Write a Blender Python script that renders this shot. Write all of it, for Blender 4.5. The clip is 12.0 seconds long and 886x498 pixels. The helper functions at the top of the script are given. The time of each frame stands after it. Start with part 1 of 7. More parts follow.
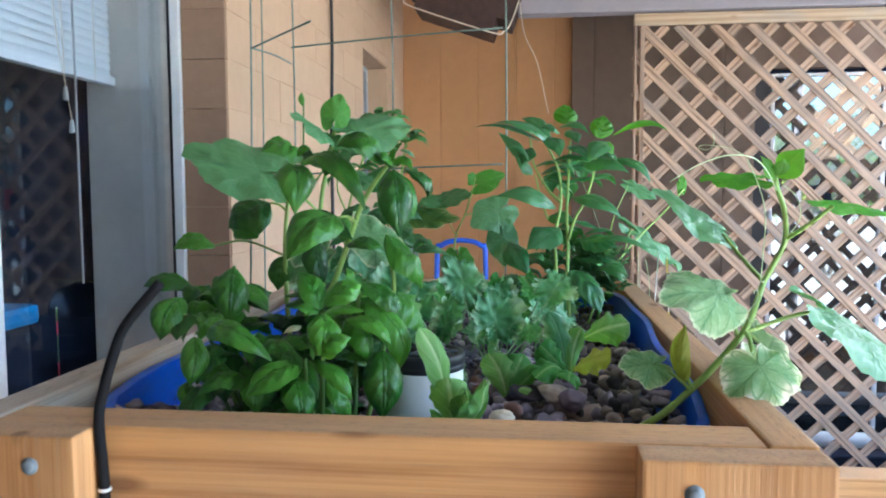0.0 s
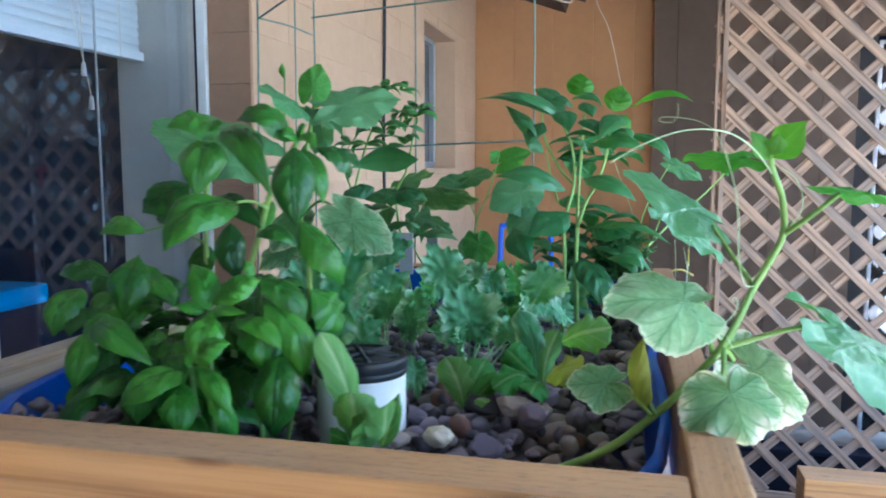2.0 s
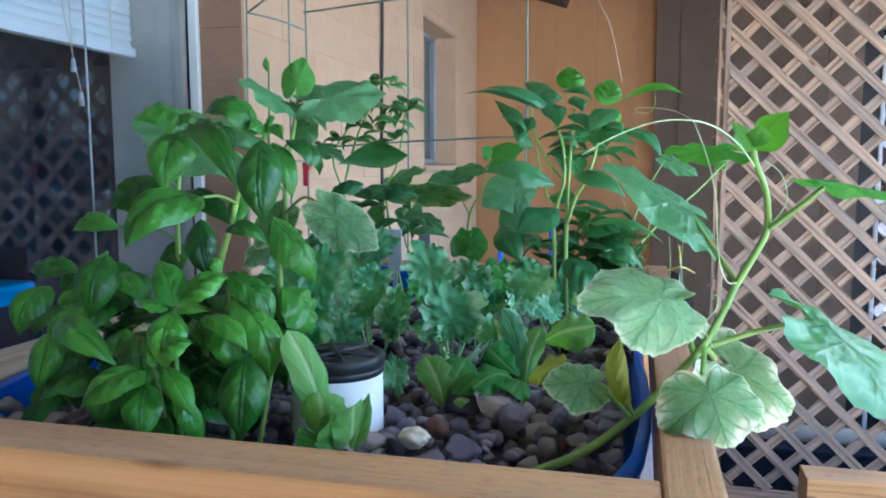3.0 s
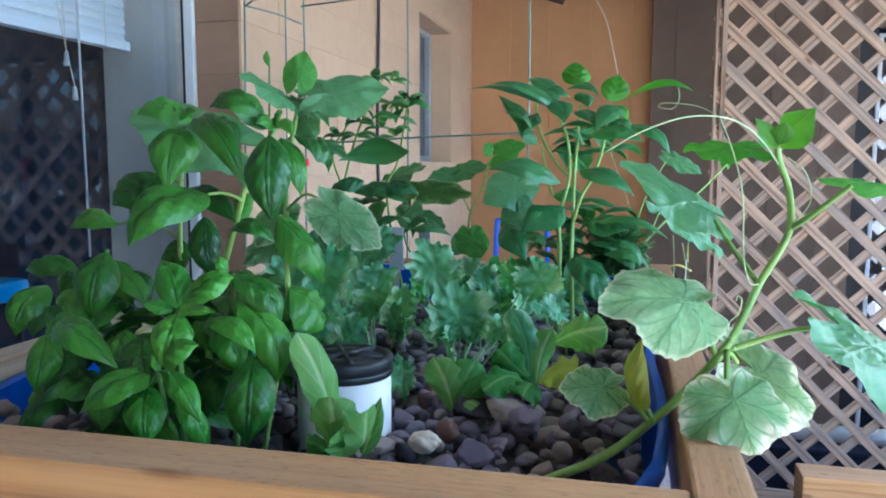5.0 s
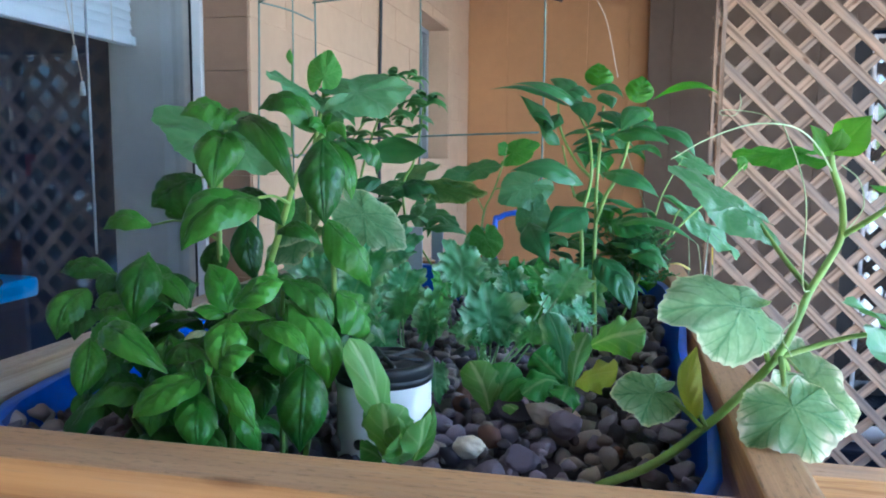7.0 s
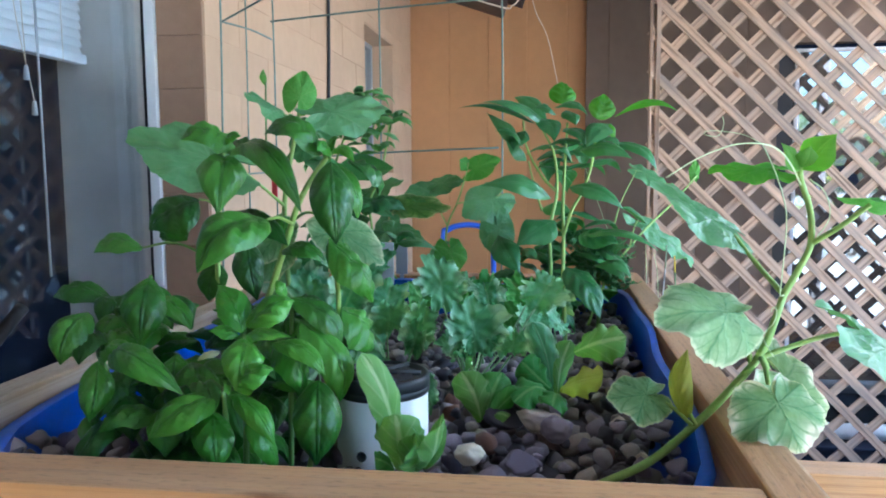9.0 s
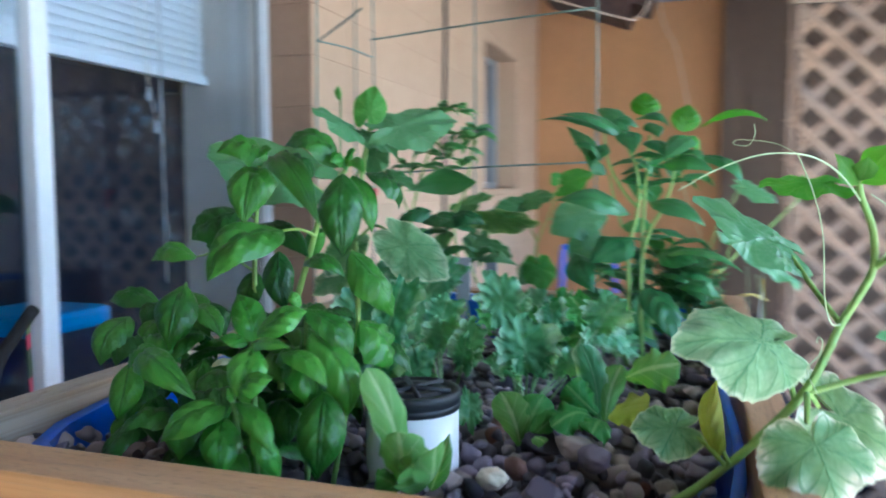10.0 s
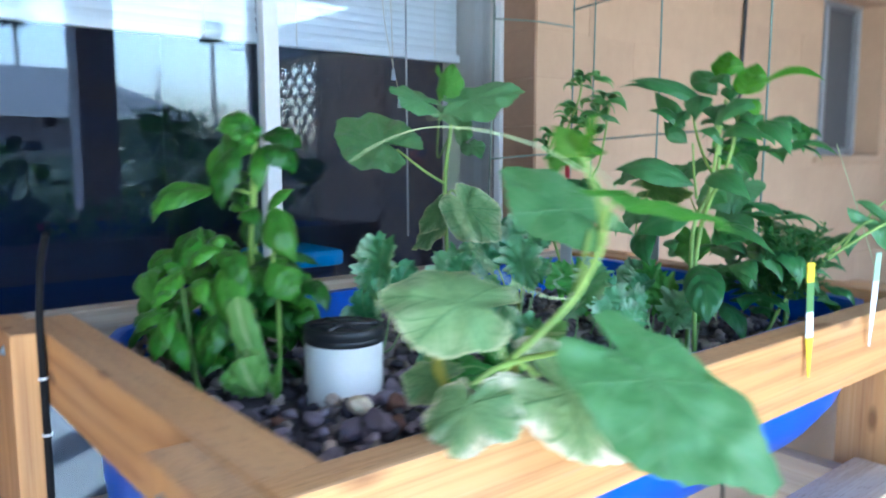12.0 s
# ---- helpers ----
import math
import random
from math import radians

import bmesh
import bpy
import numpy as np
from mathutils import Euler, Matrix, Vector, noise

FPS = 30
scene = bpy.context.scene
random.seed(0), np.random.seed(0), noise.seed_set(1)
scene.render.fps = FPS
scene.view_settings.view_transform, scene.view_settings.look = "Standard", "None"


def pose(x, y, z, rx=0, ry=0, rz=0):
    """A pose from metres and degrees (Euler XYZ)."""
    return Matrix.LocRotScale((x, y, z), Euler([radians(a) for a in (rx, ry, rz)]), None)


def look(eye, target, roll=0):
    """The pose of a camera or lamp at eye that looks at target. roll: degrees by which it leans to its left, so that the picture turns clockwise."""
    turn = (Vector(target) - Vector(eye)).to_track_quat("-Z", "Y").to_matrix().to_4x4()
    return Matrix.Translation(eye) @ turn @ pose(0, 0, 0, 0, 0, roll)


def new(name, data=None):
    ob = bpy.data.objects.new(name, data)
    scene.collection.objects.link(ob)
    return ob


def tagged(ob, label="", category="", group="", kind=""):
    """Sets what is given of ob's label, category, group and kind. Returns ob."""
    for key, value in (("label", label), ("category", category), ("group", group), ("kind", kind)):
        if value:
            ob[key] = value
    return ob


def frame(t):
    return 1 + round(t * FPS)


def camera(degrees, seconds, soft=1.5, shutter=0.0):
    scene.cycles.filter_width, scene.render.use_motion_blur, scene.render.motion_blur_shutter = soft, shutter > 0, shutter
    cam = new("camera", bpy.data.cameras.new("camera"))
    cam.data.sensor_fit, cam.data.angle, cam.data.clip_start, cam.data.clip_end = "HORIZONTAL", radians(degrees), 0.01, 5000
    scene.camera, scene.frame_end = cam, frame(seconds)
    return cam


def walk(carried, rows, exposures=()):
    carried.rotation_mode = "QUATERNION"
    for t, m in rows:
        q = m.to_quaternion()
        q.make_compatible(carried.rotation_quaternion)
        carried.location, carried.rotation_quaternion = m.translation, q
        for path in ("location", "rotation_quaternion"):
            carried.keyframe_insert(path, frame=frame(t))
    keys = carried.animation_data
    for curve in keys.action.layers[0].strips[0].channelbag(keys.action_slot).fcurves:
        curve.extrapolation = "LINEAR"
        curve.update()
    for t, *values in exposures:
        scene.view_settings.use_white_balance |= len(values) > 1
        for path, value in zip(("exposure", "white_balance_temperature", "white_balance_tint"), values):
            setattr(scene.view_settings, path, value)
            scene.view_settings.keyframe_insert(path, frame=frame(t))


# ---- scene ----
cam = camera(59.9, 12.0, 1.9, 0.9)
PATH = [
    (0, (0.121, 3.28, 1.297), (-0.103, 5.261, 1.148), -0.2),
    (0.5, (0.133, 3.295, 1.299), (-0.085, 5.278, 1.155), -1.2),
    (1, (0.156, 3.311, 1.302), (-0.035, 5.294, 1.131), -0.1),
    (1.5, (0.209, 3.369, 1.309), (-0.149, 5.328, 1.122), -0.5),
    (2, (0.265, 3.425, 1.301), (-0.21, 5.356, 1.093), 0.0),
    (2.5, (0.293, 3.44, 1.301), (-0.214, 5.365, 1.107), -1.1),
    (3, (0.288, 3.451, 1.297), (-0.203, 5.378, 1.084), -0.1),
    (5, (0.265, 3.466, 1.297), (-0.203, 5.397, 1.076), 0.1),
    (5.5, (0.257, 3.464, 1.299), (-0.224, 5.393, 1.08), -0.2),
    (6, (0.242, 3.459, 1.301), (-0.227, 5.39, 1.075), 0.1),
    (6.5, (0.227, 3.458, 1.303), (-0.228, 5.392, 1.072), 0.2),
    (7, (0.212, 3.459, 1.304), (-0.221, 5.397, 1.071), 0.5),
    (7.5, (0.207, 3.46, 1.306), (-0.182, 5.409, 1.076), 0.4),
    (9.5, (0.156, 3.414, 1.311), (-0.106, 5.388, 1.118), -0.4),
    (10, (0.262, 3.463, 1.307), (-0.369, 5.354, 1.149), -0.1),
    (10.5, (0.383, 3.54, 1.305), (-0.486, 5.333, 1.14), -1.6),
    (11, (0.481, 3.482, 1.307), (-0.456, 5.241, 1.128), -0.3),
    (11.2, (0.536, 3.485, 1.319), (-0.475, 5.196, 1.098), -1.1),
    (11.5, (0.622, 3.532, 1.308), (-0.596, 5.105, 1.105), 0.6),
    (11.8, (0.709, 3.608, 1.298), (-0.738, 4.974, 1.092), 2.2),
    (12, (0.752, 3.677, 1.311), (-0.772, 4.948, 1.065), -0.0),
]
walk(cam, [(t, look(eye, target, roll)) for t, eye, target, roll in PATH], [(0.0, 3.92, 5250, 1), (0.9, 3.92, 5200, 1), (1.6, 3.84, 4850, 0), (2.5, 3.79, 4780, 0), (7.7, 3.78, 4750, 0), (9.3, 3.92, 4950, 1), (9.7, 3.88, 4850, 0), (10.2, 3.83, 4820, 0), (11.5, 3.72, 4780, 0), (12.0, 3.71, 4950, 0)])
# ---- light ----
world = bpy.data.worlds.new("sky")
scene.world = world
world.use_nodes = True
wn, wl = world.node_tree.nodes, world.node_tree.links
sky = wn.new("ShaderNodeTexSky")
sky.sky_type, sky.sun_disc = "NISHITA", False
sky.sun_elevation, sky.sun_rotation = radians(48), radians(35)
sky.air_density, sky.dust_density = 1.0, 4.0
wl.new(sky.outputs[0], wn["Background"].inputs[0])
wn["Background"].inputs[1].default_value = 0.15
sun_data = bpy.data.lights.new("sun", "SUN")
sun_data.energy, sun_data.angle, sun_data.color = 3.5, radians(0.6), (1.0, 0.94, 0.85)
sun = new("sun", sun_data)
sun.matrix_world = look((4.0, 5.7, 7.7), (0, 0, 0))

# ---- materials ----
def nodes_of(name):
    m = bpy.data.materials.new(name)
    m.use_nodes = True
    nt = m.node_tree
    return m, nt, nt.nodes["Principled BSDF"], nt.nodes["Material Output"]


def add(nt, kind, **values):
    n = nt.nodes.new(kind)
    for k, v in values.items():
        n.inputs[k.replace("_", " ")].default_value = v
    return n


def ramp(nt, fac, stops):
    r = nt.nodes.new("ShaderNodeValToRGB")
    while len(r.color_ramp.elements) < len(stops):
        r.color_ramp.elements.new(0.5)
    for e, (p, c) in zip(r.color_ramp.elements, stops):
        e.position, e.color = p, (*c, 1)
    nt.links.new(fac, r.inputs[0])
    return r.outputs[0]


def mix(nt, a, b, fac, kind="MIX"):
    n = nt.nodes.new("ShaderNodeMix")
    n.data_type, n.blend_type = "RGBA", kind
    for sock, val in ((n.inputs[0], fac), (n.inputs[6], a), (n.inputs[7], b)):
        if isinstance(val, bpy.types.NodeSocket):
            nt.links.new(val, sock)
        else:
            sock.default_value = val if isinstance(val, (int, float)) else (*val, 1)
    return n.outputs[2]


def calc(nt, op, a, b=0.0, c=0.0):
    n = nt.nodes.new("ShaderNodeMath")
    n.operation = op
    for i, val in enumerate((a, b, c)):
        if isinstance(val, bpy.types.NodeSocket):
            nt.links.new(val, n.inputs[i])
        else:
            n.inputs[i].default_value = val
    return n.outputs[0]


def bump(nt, bsdf, height, strength, distance):
    b = add(nt, "ShaderNodeBump", Strength=strength, Distance=distance)
    nt.links.new(height, b.inputs["Height"])
    nt.links.new(b.outputs[0], bsdf.inputs["Normal"])


def coords(nt, scale=(1, 1, 1), shift=True):
    """Object coordinates, moved by a random step for each object."""
    tc, mp = nt.nodes.new("ShaderNodeTexCoord"), nt.nodes.new("ShaderNodeMapping")
    nt.links.new(tc.outputs["Object"], mp.inputs[0])
    mp.inputs["Scale"].default_value = scale
    if shift:
        oi = nt.nodes.new("ShaderNodeObjectInfo")
        nt.links.new(calc(nt, "MULTIPLY", oi.outputs["Random"], 37.0), mp.inputs["Location"])
    return mp.outputs[0]


def noise_tex(nt, vec, scale, detail=4.0, rough=0.55):
    n = add(nt, "ShaderNodeTexNoise", Scale=scale, Detail=detail, Roughness=rough)
    if vec is not None:
        nt.links.new(vec, n.inputs["Vector"])
    return n.outputs[0]


def plain(name, color, rough=0.6, metal=0.0, vary=0.15, scale=12.0, grain=0.0, spec=0.5, coat=0.0):
    """A surface of one colour with stains at two scales and a fine grain."""
    m, nt, b, _ = nodes_of(name)
    vec = coords(nt)
    big, small = noise_tex(nt, vec, scale), noise_tex(nt, vec, scale * 9)
    f = calc(nt, "ADD", calc(nt, "MULTIPLY", big, 0.65), calc(nt, "MULTIPLY", small, 0.35))
    dark, light = [c * (1 - vary) for c in color], [min(1, c * (1 + vary)) for c in color]
    nt.links.new(ramp(nt, f, [(0.3, dark), (0.7, light)]), b.inputs["Base Color"])
    b.inputs["Roughness"].default_value, b.inputs["Metallic"].default_value = rough, metal
    b.inputs["Specular IOR Level"].default_value, b.inputs["Coat Weight"].default_value = spec, coat
    if grain:
        bump(nt, b, small, 0.5, grain)
    return m


def wood(name, light, dark, grey, grey_amount=0.35, rough=0.65):
    """Sawn softwood, its grain along local x, weathered to grey in patches."""
    m, nt, b, _ = nodes_of(name)
    vec = coords(nt, (1.6, 14, 14))
    g = noise_tex(nt, vec, 2.2, 6, 0.6)
    ring = nt.nodes.new("ShaderNodeTexWave")
    ring.wave_type, ring.bands_direction = "BANDS", "Z"
    for k, v in (("Scale", 0.8), ("Distortion", 9.0), ("Detail", 3.0), ("Detail Scale", 0.7)):
        ring.inputs[k].default_value = v
    nt.links.new(vec, ring.inputs["Vector"])
    f = calc(nt, "ADD", calc(nt, "MULTIPLY", ring.outputs["Fac"], 0.26), calc(nt, "MULTIPLY", g, 0.75))
    col = ramp(nt, f, [(0.25, dark), (0.5, light), (0.8, [min(1, c * 1.15) for c in light])])
    patch = noise_tex(nt, coords(nt, (1.2, 5, 5)), 3.0, 5)
    amount = ramp(nt, patch, [(0.42, (0, 0, 0)), (0.68, (grey_amount,) * 3)])
    col = mix(nt, col, grey, amount)
    fleck = noise_tex(nt, coords(nt, (3, 60, 60)), 3.0, 3)
    col = mix(nt, col, mix(nt, col, (0.25, 0.2, 0.15), 0.5), ramp(nt, fleck, [(0.62, (0, 0, 0)), (0.75, (0.7,) * 3)]))
    streak = noise_tex(nt, coords(nt, (0.8, 130, 130)), 2.0, 5, 0.65)
    col = mix(nt, col, mix(nt, col, (0.42, 0.24, 0.12), 1.0, "MULTIPLY"), ramp(nt, streak, [(0.47, (0, 0, 0)), (0.72, (0.42,) * 3)]))
    col = mix(nt, col, (0.62, 0.50, 0.36), ramp(nt, streak, [(0.25, (0.22,) * 3), (0.42, (0, 0, 0))]))
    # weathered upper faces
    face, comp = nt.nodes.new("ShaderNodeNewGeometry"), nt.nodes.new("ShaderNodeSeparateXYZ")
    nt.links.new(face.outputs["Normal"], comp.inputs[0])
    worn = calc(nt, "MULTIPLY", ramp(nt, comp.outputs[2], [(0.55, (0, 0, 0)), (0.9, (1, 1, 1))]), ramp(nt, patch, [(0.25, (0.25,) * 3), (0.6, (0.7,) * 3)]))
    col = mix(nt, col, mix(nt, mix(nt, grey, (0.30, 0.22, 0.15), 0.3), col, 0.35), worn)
    speck = noise_tex(nt, coords(nt, (22, 90, 90)), 3.0, 4, 0.7)
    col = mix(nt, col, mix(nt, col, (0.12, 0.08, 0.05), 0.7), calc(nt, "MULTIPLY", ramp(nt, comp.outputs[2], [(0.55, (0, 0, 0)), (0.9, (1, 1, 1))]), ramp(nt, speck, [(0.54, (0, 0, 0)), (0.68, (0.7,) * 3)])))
    knot = nt.nodes.new("ShaderNodeTexVoronoi")
    knot.inputs["Scale"].default_value = 1.0
    nt.links.new(coords(nt, (4.5, 13, 13)), knot.inputs["Vector"])
    col = mix(nt, col, (0.16, 0.07, 0.03), ramp(nt, knot.outputs["Distance"], [(0.06, (0.75,) * 3), (0.13, (0, 0, 0))]))
    nt.links.new(col, b.inputs["Base Color"])
    b.inputs["Roughness"].default_value = rough
    b.inputs["Specular IOR Level"].default_value = 0.3
    bump(nt, b, calc(nt, "ADD", streak, calc(nt, "MULTIPLY", fleck, 0.5)), 0.5, 0.0015)
    return m


def leaf_material(name, color, tip, vein, veins=7.0, slant=2.2, rough=0.45, spec=0.4, lucent=0.3, pale=None, lines=0.5, palmate=False, quilt=0.0012, pale_from=0.7, scorch=False, rib_width=0.09):
    """Leaf tissue: midrib and side veins from the leaf's own u and v, mottling, an optional pale rim (bleached on
    cucumber, light painted in on kale), and light that passes through.
    """
    m, nt, b, out = nodes_of(name)
    uv = nt.nodes.new("ShaderNodeUVMap")
    sep = nt.nodes.new("ShaderNodeSeparateXYZ")
    nt.links.new(uv.outputs[0], sep.inputs[0])
    v = calc(nt, "ABSOLUTE", calc(nt, "SUBTRACT", calc(nt, "MULTIPLY", sep.outputs[0], 2.0), 1.0))
    u = sep.outputs[1]
    oi = nt.nodes.new("ShaderNodeObjectInfo")
    vec = coords(nt)
    blot = noise_tex(nt, vec, 28.0, 4)
    if palmate:
        rib = calc(nt, "ABSOLUTE", calc(nt, "SINE", calc(nt, "MULTIPLY", v, 3.0 * math.pi)))
        rib = calc(nt, "MULTIPLY", rib, calc(nt, "ADD", calc(nt, "MULTIPLY", u, 1.0), 0.12))
        main = ramp(nt, rib, [(0.0, (1, 1, 1)), (0.13, (0, 0, 0))])
        wave = calc(nt, "SINE", calc(nt, "ADD", calc(nt, "MULTIPLY", u, veins * 6.283), calc(nt, "MULTIPLY", calc(nt, "MULTIPLY", calc(nt, "ABSOLUTE", calc(nt, "SINE", calc(nt, "MULTIPLY", v, 9.42))), u), -slant * 14)))
    else:
        main = ramp(nt, v, [(rib_width * 0.3, (1, 1, 1)), (rib_width, (0, 0, 0))])
        wave = calc(nt, "SINE", calc(nt, "SUBTRACT", calc(nt, "MULTIPLY", u, veins * 6.283), calc(nt, "MULTIPLY", v, slant * 3.1)))
    wave = calc(nt, "ADD", calc(nt, "MULTIPLY", wave, 0.5), 0.5)
    side = ramp(nt, wave, [(0.90, (0, 0, 0)), (1.0, (1, 1, 1))])
    base = mix(nt, color, tip, ramp(nt, calc(nt, "ADD", calc(nt, "MULTIPLY", blot, 0.6), calc(nt, "MULTIPLY", oi.outputs["Random"], 0.45)), [(0.3, (0, 0, 0)), (0.75, (1, 1, 1))]))
    if pale:
        edge = calc(nt, "ADD", calc(nt, "MULTIPLY", u, 0.72), calc(nt, "MULTIPLY", rib, 0.3)) if palmate else v
        edge = calc(nt, "ADD", edge, calc(nt, "MULTIPLY", calc(nt, "SUBTRACT", blot, 0.5), 0.7))
        edge = calc(nt, "SUBTRACT", edge, calc(nt, "MULTIPLY", side, 0.12))
        base = mix(nt, base, pale, ramp(nt, edge, [(pale_from, (0, 0, 0)), (min(1.0, pale_from + 0.35), (1, 1, 1))]))
        if palmate:
            base = mix(nt, base, (0.62, 0.64, 0.40), ramp(nt, calc(nt, "ADD", u, calc(nt, "MULTIPLY", calc(nt, "SUBTRACT", blot, 0.5), 0.12)), [(0.93, (0, 0, 0)), (0.97, (0.8,) * 3)]))
        if scorch:
            base = mix(nt, base, (0.80, 0.76, 0.62), ramp(nt, edge, [(0.78, (0, 0, 0)), (0.92, (1, 1, 1))]))
    base = mix(nt, base, vein, calc(nt, "MULTIPLY", side, lines * (0.6 if palmate else 0.3)))
    if palmate:
        # net of small veins
        net = nt.nodes.new("ShaderNodeTexVoronoi")
        net.feature = "DISTANCE_TO_EDGE"
        net.inputs["Scale"].default_value = 130
        nt.links.new(vec, net.inputs["Vector"])
        base = mix(nt, base, mix(nt, base, vein, 0.2), ramp(nt, net.outputs["Distance"], [(0.0, (0.8,) * 3), (0.22, (0, 0, 0))]))
    base = mix(nt, base, vein, calc(nt, "MULTIPLY", main, lines))
    nt.links.new(base, b.inputs["Base Color"])
    b.inputs["Roughness"].default_value = rough
    b.inputs["Specular IOR Level"].default_value = spec
    height = calc(nt, "SUBTRACT", calc(nt, "MULTIPLY", noise_tex(nt, vec, 90.0, 3), 0.6), calc(nt, "ADD", calc(nt, "MULTIPLY", calc(nt, "MULTIPLY", wave, wave), 0.45), calc(nt, "MULTIPLY", main, 0.6)))
    bump(nt, b, height, 0.6, quilt)
    tr = nt.nodes.new("ShaderNodeBsdfTranslucent")
    nt.links.new(mix(nt, base, (0.9, 1.0, 0.25), 1.0, "MULTIPLY"), tr.inputs[0])
    ms = nt.nodes.new("ShaderNodeMixShader")
    ms.inputs[0].default_value = lucent
    nt.links.new(b.outputs[0], ms.inputs[1])
    nt.links.new(tr.outputs[0], ms.inputs[2])
    nt.links.new(ms.outputs[0], out.inputs[0])
    return m


def glass_material(name, tint=(0.75, 0.8, 0.85), gloss=1.0):
    m, nt, b, out = nodes_of(name)
    clear, shiny, ms = (nt.nodes.new("ShaderNodeBsdfTransparent"), nt.nodes.new("ShaderNodeBsdfGlossy"), nt.nodes.new("ShaderNodeMixShader"))
    clear.inputs[0].default_value = (*tint, 1)
    shiny.inputs["Roughness"].default_value = 0.015
    shiny.inputs["Color"].default_value = (0.70, 0.84, 1.0, 1)
    fr = add(nt, "ShaderNodeFresnel", IOR=1.6)
    nt.links.new(calc(nt, "MULTIPLY", calc(nt, "ADD", calc(nt, "MULTIPLY", fr.outputs[0], 0.35), 0.070), gloss), ms.inputs[0])
    nt.links.new(clear.outputs[0], ms.inputs[1])
    nt.links.new(shiny.outputs[0], ms.inputs[2])
    nt.links.new(ms.outputs[0], out.inputs[0])
    return m


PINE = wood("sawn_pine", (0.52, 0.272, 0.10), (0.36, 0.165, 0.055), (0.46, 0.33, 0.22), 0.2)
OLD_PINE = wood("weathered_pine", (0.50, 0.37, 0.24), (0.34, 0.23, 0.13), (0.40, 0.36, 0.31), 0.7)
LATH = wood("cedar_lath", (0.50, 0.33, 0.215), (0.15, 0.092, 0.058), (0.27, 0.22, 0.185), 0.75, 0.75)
STUCCO = plain("peach_block_paint", (0.55, 0.37, 0.235), 0.85, vary=0.08, scale=3, grain=0.002, spec=0.2)
MORTAR = plain("peach_joint_paint", (0.54, 0.362, 0.23), 0.9, vary=0.08, scale=5, grain=0.002, spec=0.2)
SIDING = plain("orange_tan_siding_paint", (0.50, 0.265, 0.12), 0.8, vary=0.1, scale=2, grain=0.001, spec=0.2)
TAUPE = plain("taupe_siding", (0.195, 0.14, 0.102), 0.8, vary=0.12, scale=2, grain=0.001, spec=0.2)
REVEAL = plain("grey_plaster", (0.62, 0.58, 0.52), 0.7, vary=0.16, scale=5, grain=0.001)
WHITE_METAL = plain("white_aluminium", (0.78, 0.78, 0.78), 0.35, vary=0.06, scale=6)
DARK_RUBBER = plain("black_rubber", (0.02, 0.02, 0.022), 0.5, vary=0.2, scale=20)
BLIND = plain("white_blind_vinyl", (0.88, 0.88, 0.88), 0.5, vary=0.04, scale=8)
# near-black blue puts the unlit room's gloom into its wall colour
ROOM = plain("room_gloom_colour", (0.004, 0.014, 0.052), 0.9, vary=0.15, scale=2)
CONCRETE = plain("patio_concrete", (0.34, 0.33, 0.32), 0.9, vary=0.2, scale=1.5, grain=0.003, spec=0.2)
BEAM_PAINT = plain("mauve_grey_paint", (0.30, 0.265, 0.275), 0.6, vary=0.08, scale=3)
CEILING_PAINT = plain("dull_ceiling_paint", (0.30, 0.29, 0.28), 0.85, vary=0.06, scale=2)
BLUE_TUB = plain("blue_barrel_plastic", (0.008, 0.085, 0.50), 0.38, vary=0.25, scale=14)
BLUE_STEEL = plain("blue_enamel", (0.03, 0.10, 0.55), 0.35, vary=0.1)
WIRE = plain("galvanised_wire_green", (0.17, 0.23, 0.19), 0.5, metal=0.4, vary=0.3, scale=40)
NAVY = plain("navy_bin_plastic", (0.008, 0.012, 0.03), 0.55, vary=0.3, spec=0.25)
BAG = plain("black_bag_film", (0.012, 0.012, 0.014), 0.25, vary=0.3, scale=30)
BROWN = plain("brown_wicker", (0.045, 0.02, 0.014), 0.6, vary=0.4, scale=40, grain=0.002)
CORD = plain("pale_cord", (0.62, 0.52, 0.40), 0.8)
PVC = plain("white_pvc", (0.80, 0.80, 0.78), 0.35, vary=0.04, scale=10)
BLACK_CAP = plain("black_cap_plastic", (0.018, 0.02, 0.024), 0.45, vary=0.3, scale=25)
GLASS = glass_material("door_glass", (0.90, 0.93, 0.96), 1.0)
INNER_GLASS = glass_material("door_glass_inner_face", (0.96, 0.98, 1.0), 0.0)
HOUSE_GLASS = plain("grey_window_pane", (0.10, 0.10, 0.105), 0.35, vary=0.15, scale=3, spec=0.3)
DARK_GLASS = plain("dark_window_pane", (0.22, 0.23, 0.24), 0.03, metal=0.9, vary=0.1, scale=3)
STEM_GREEN = plain("pale_green_stem", (0.27, 0.41, 0.09), 0.5, vary=0.2, scale=30)
STEM_DARK = plain("dark_green_stem", (0.12, 0.22, 0.05), 0.5, vary=0.3, scale=30)
TENDRIL = plain("pale_tendril", (0.45, 0.55, 0.28), 0.6, vary=0.15, scale=30)

# ---- builders ----
def mesh_of(name, verts, faces, material, smooth=True, uvs=None):
    me = bpy.data.meshes.new(name)
    me.from_pydata([tuple(v) for v in verts], [], faces)
    if uvs:
        layer = me.uv_layers.new(name="UVMap")
        for lp in me.loops:
            layer.data[lp.index].uv = uvs[lp.vertex_index]
    if smooth:
        me.polygons.foreach_set("use_smooth", [True] * len(me.polygons))
    me.materials.append(material)
    me.update()
    return me


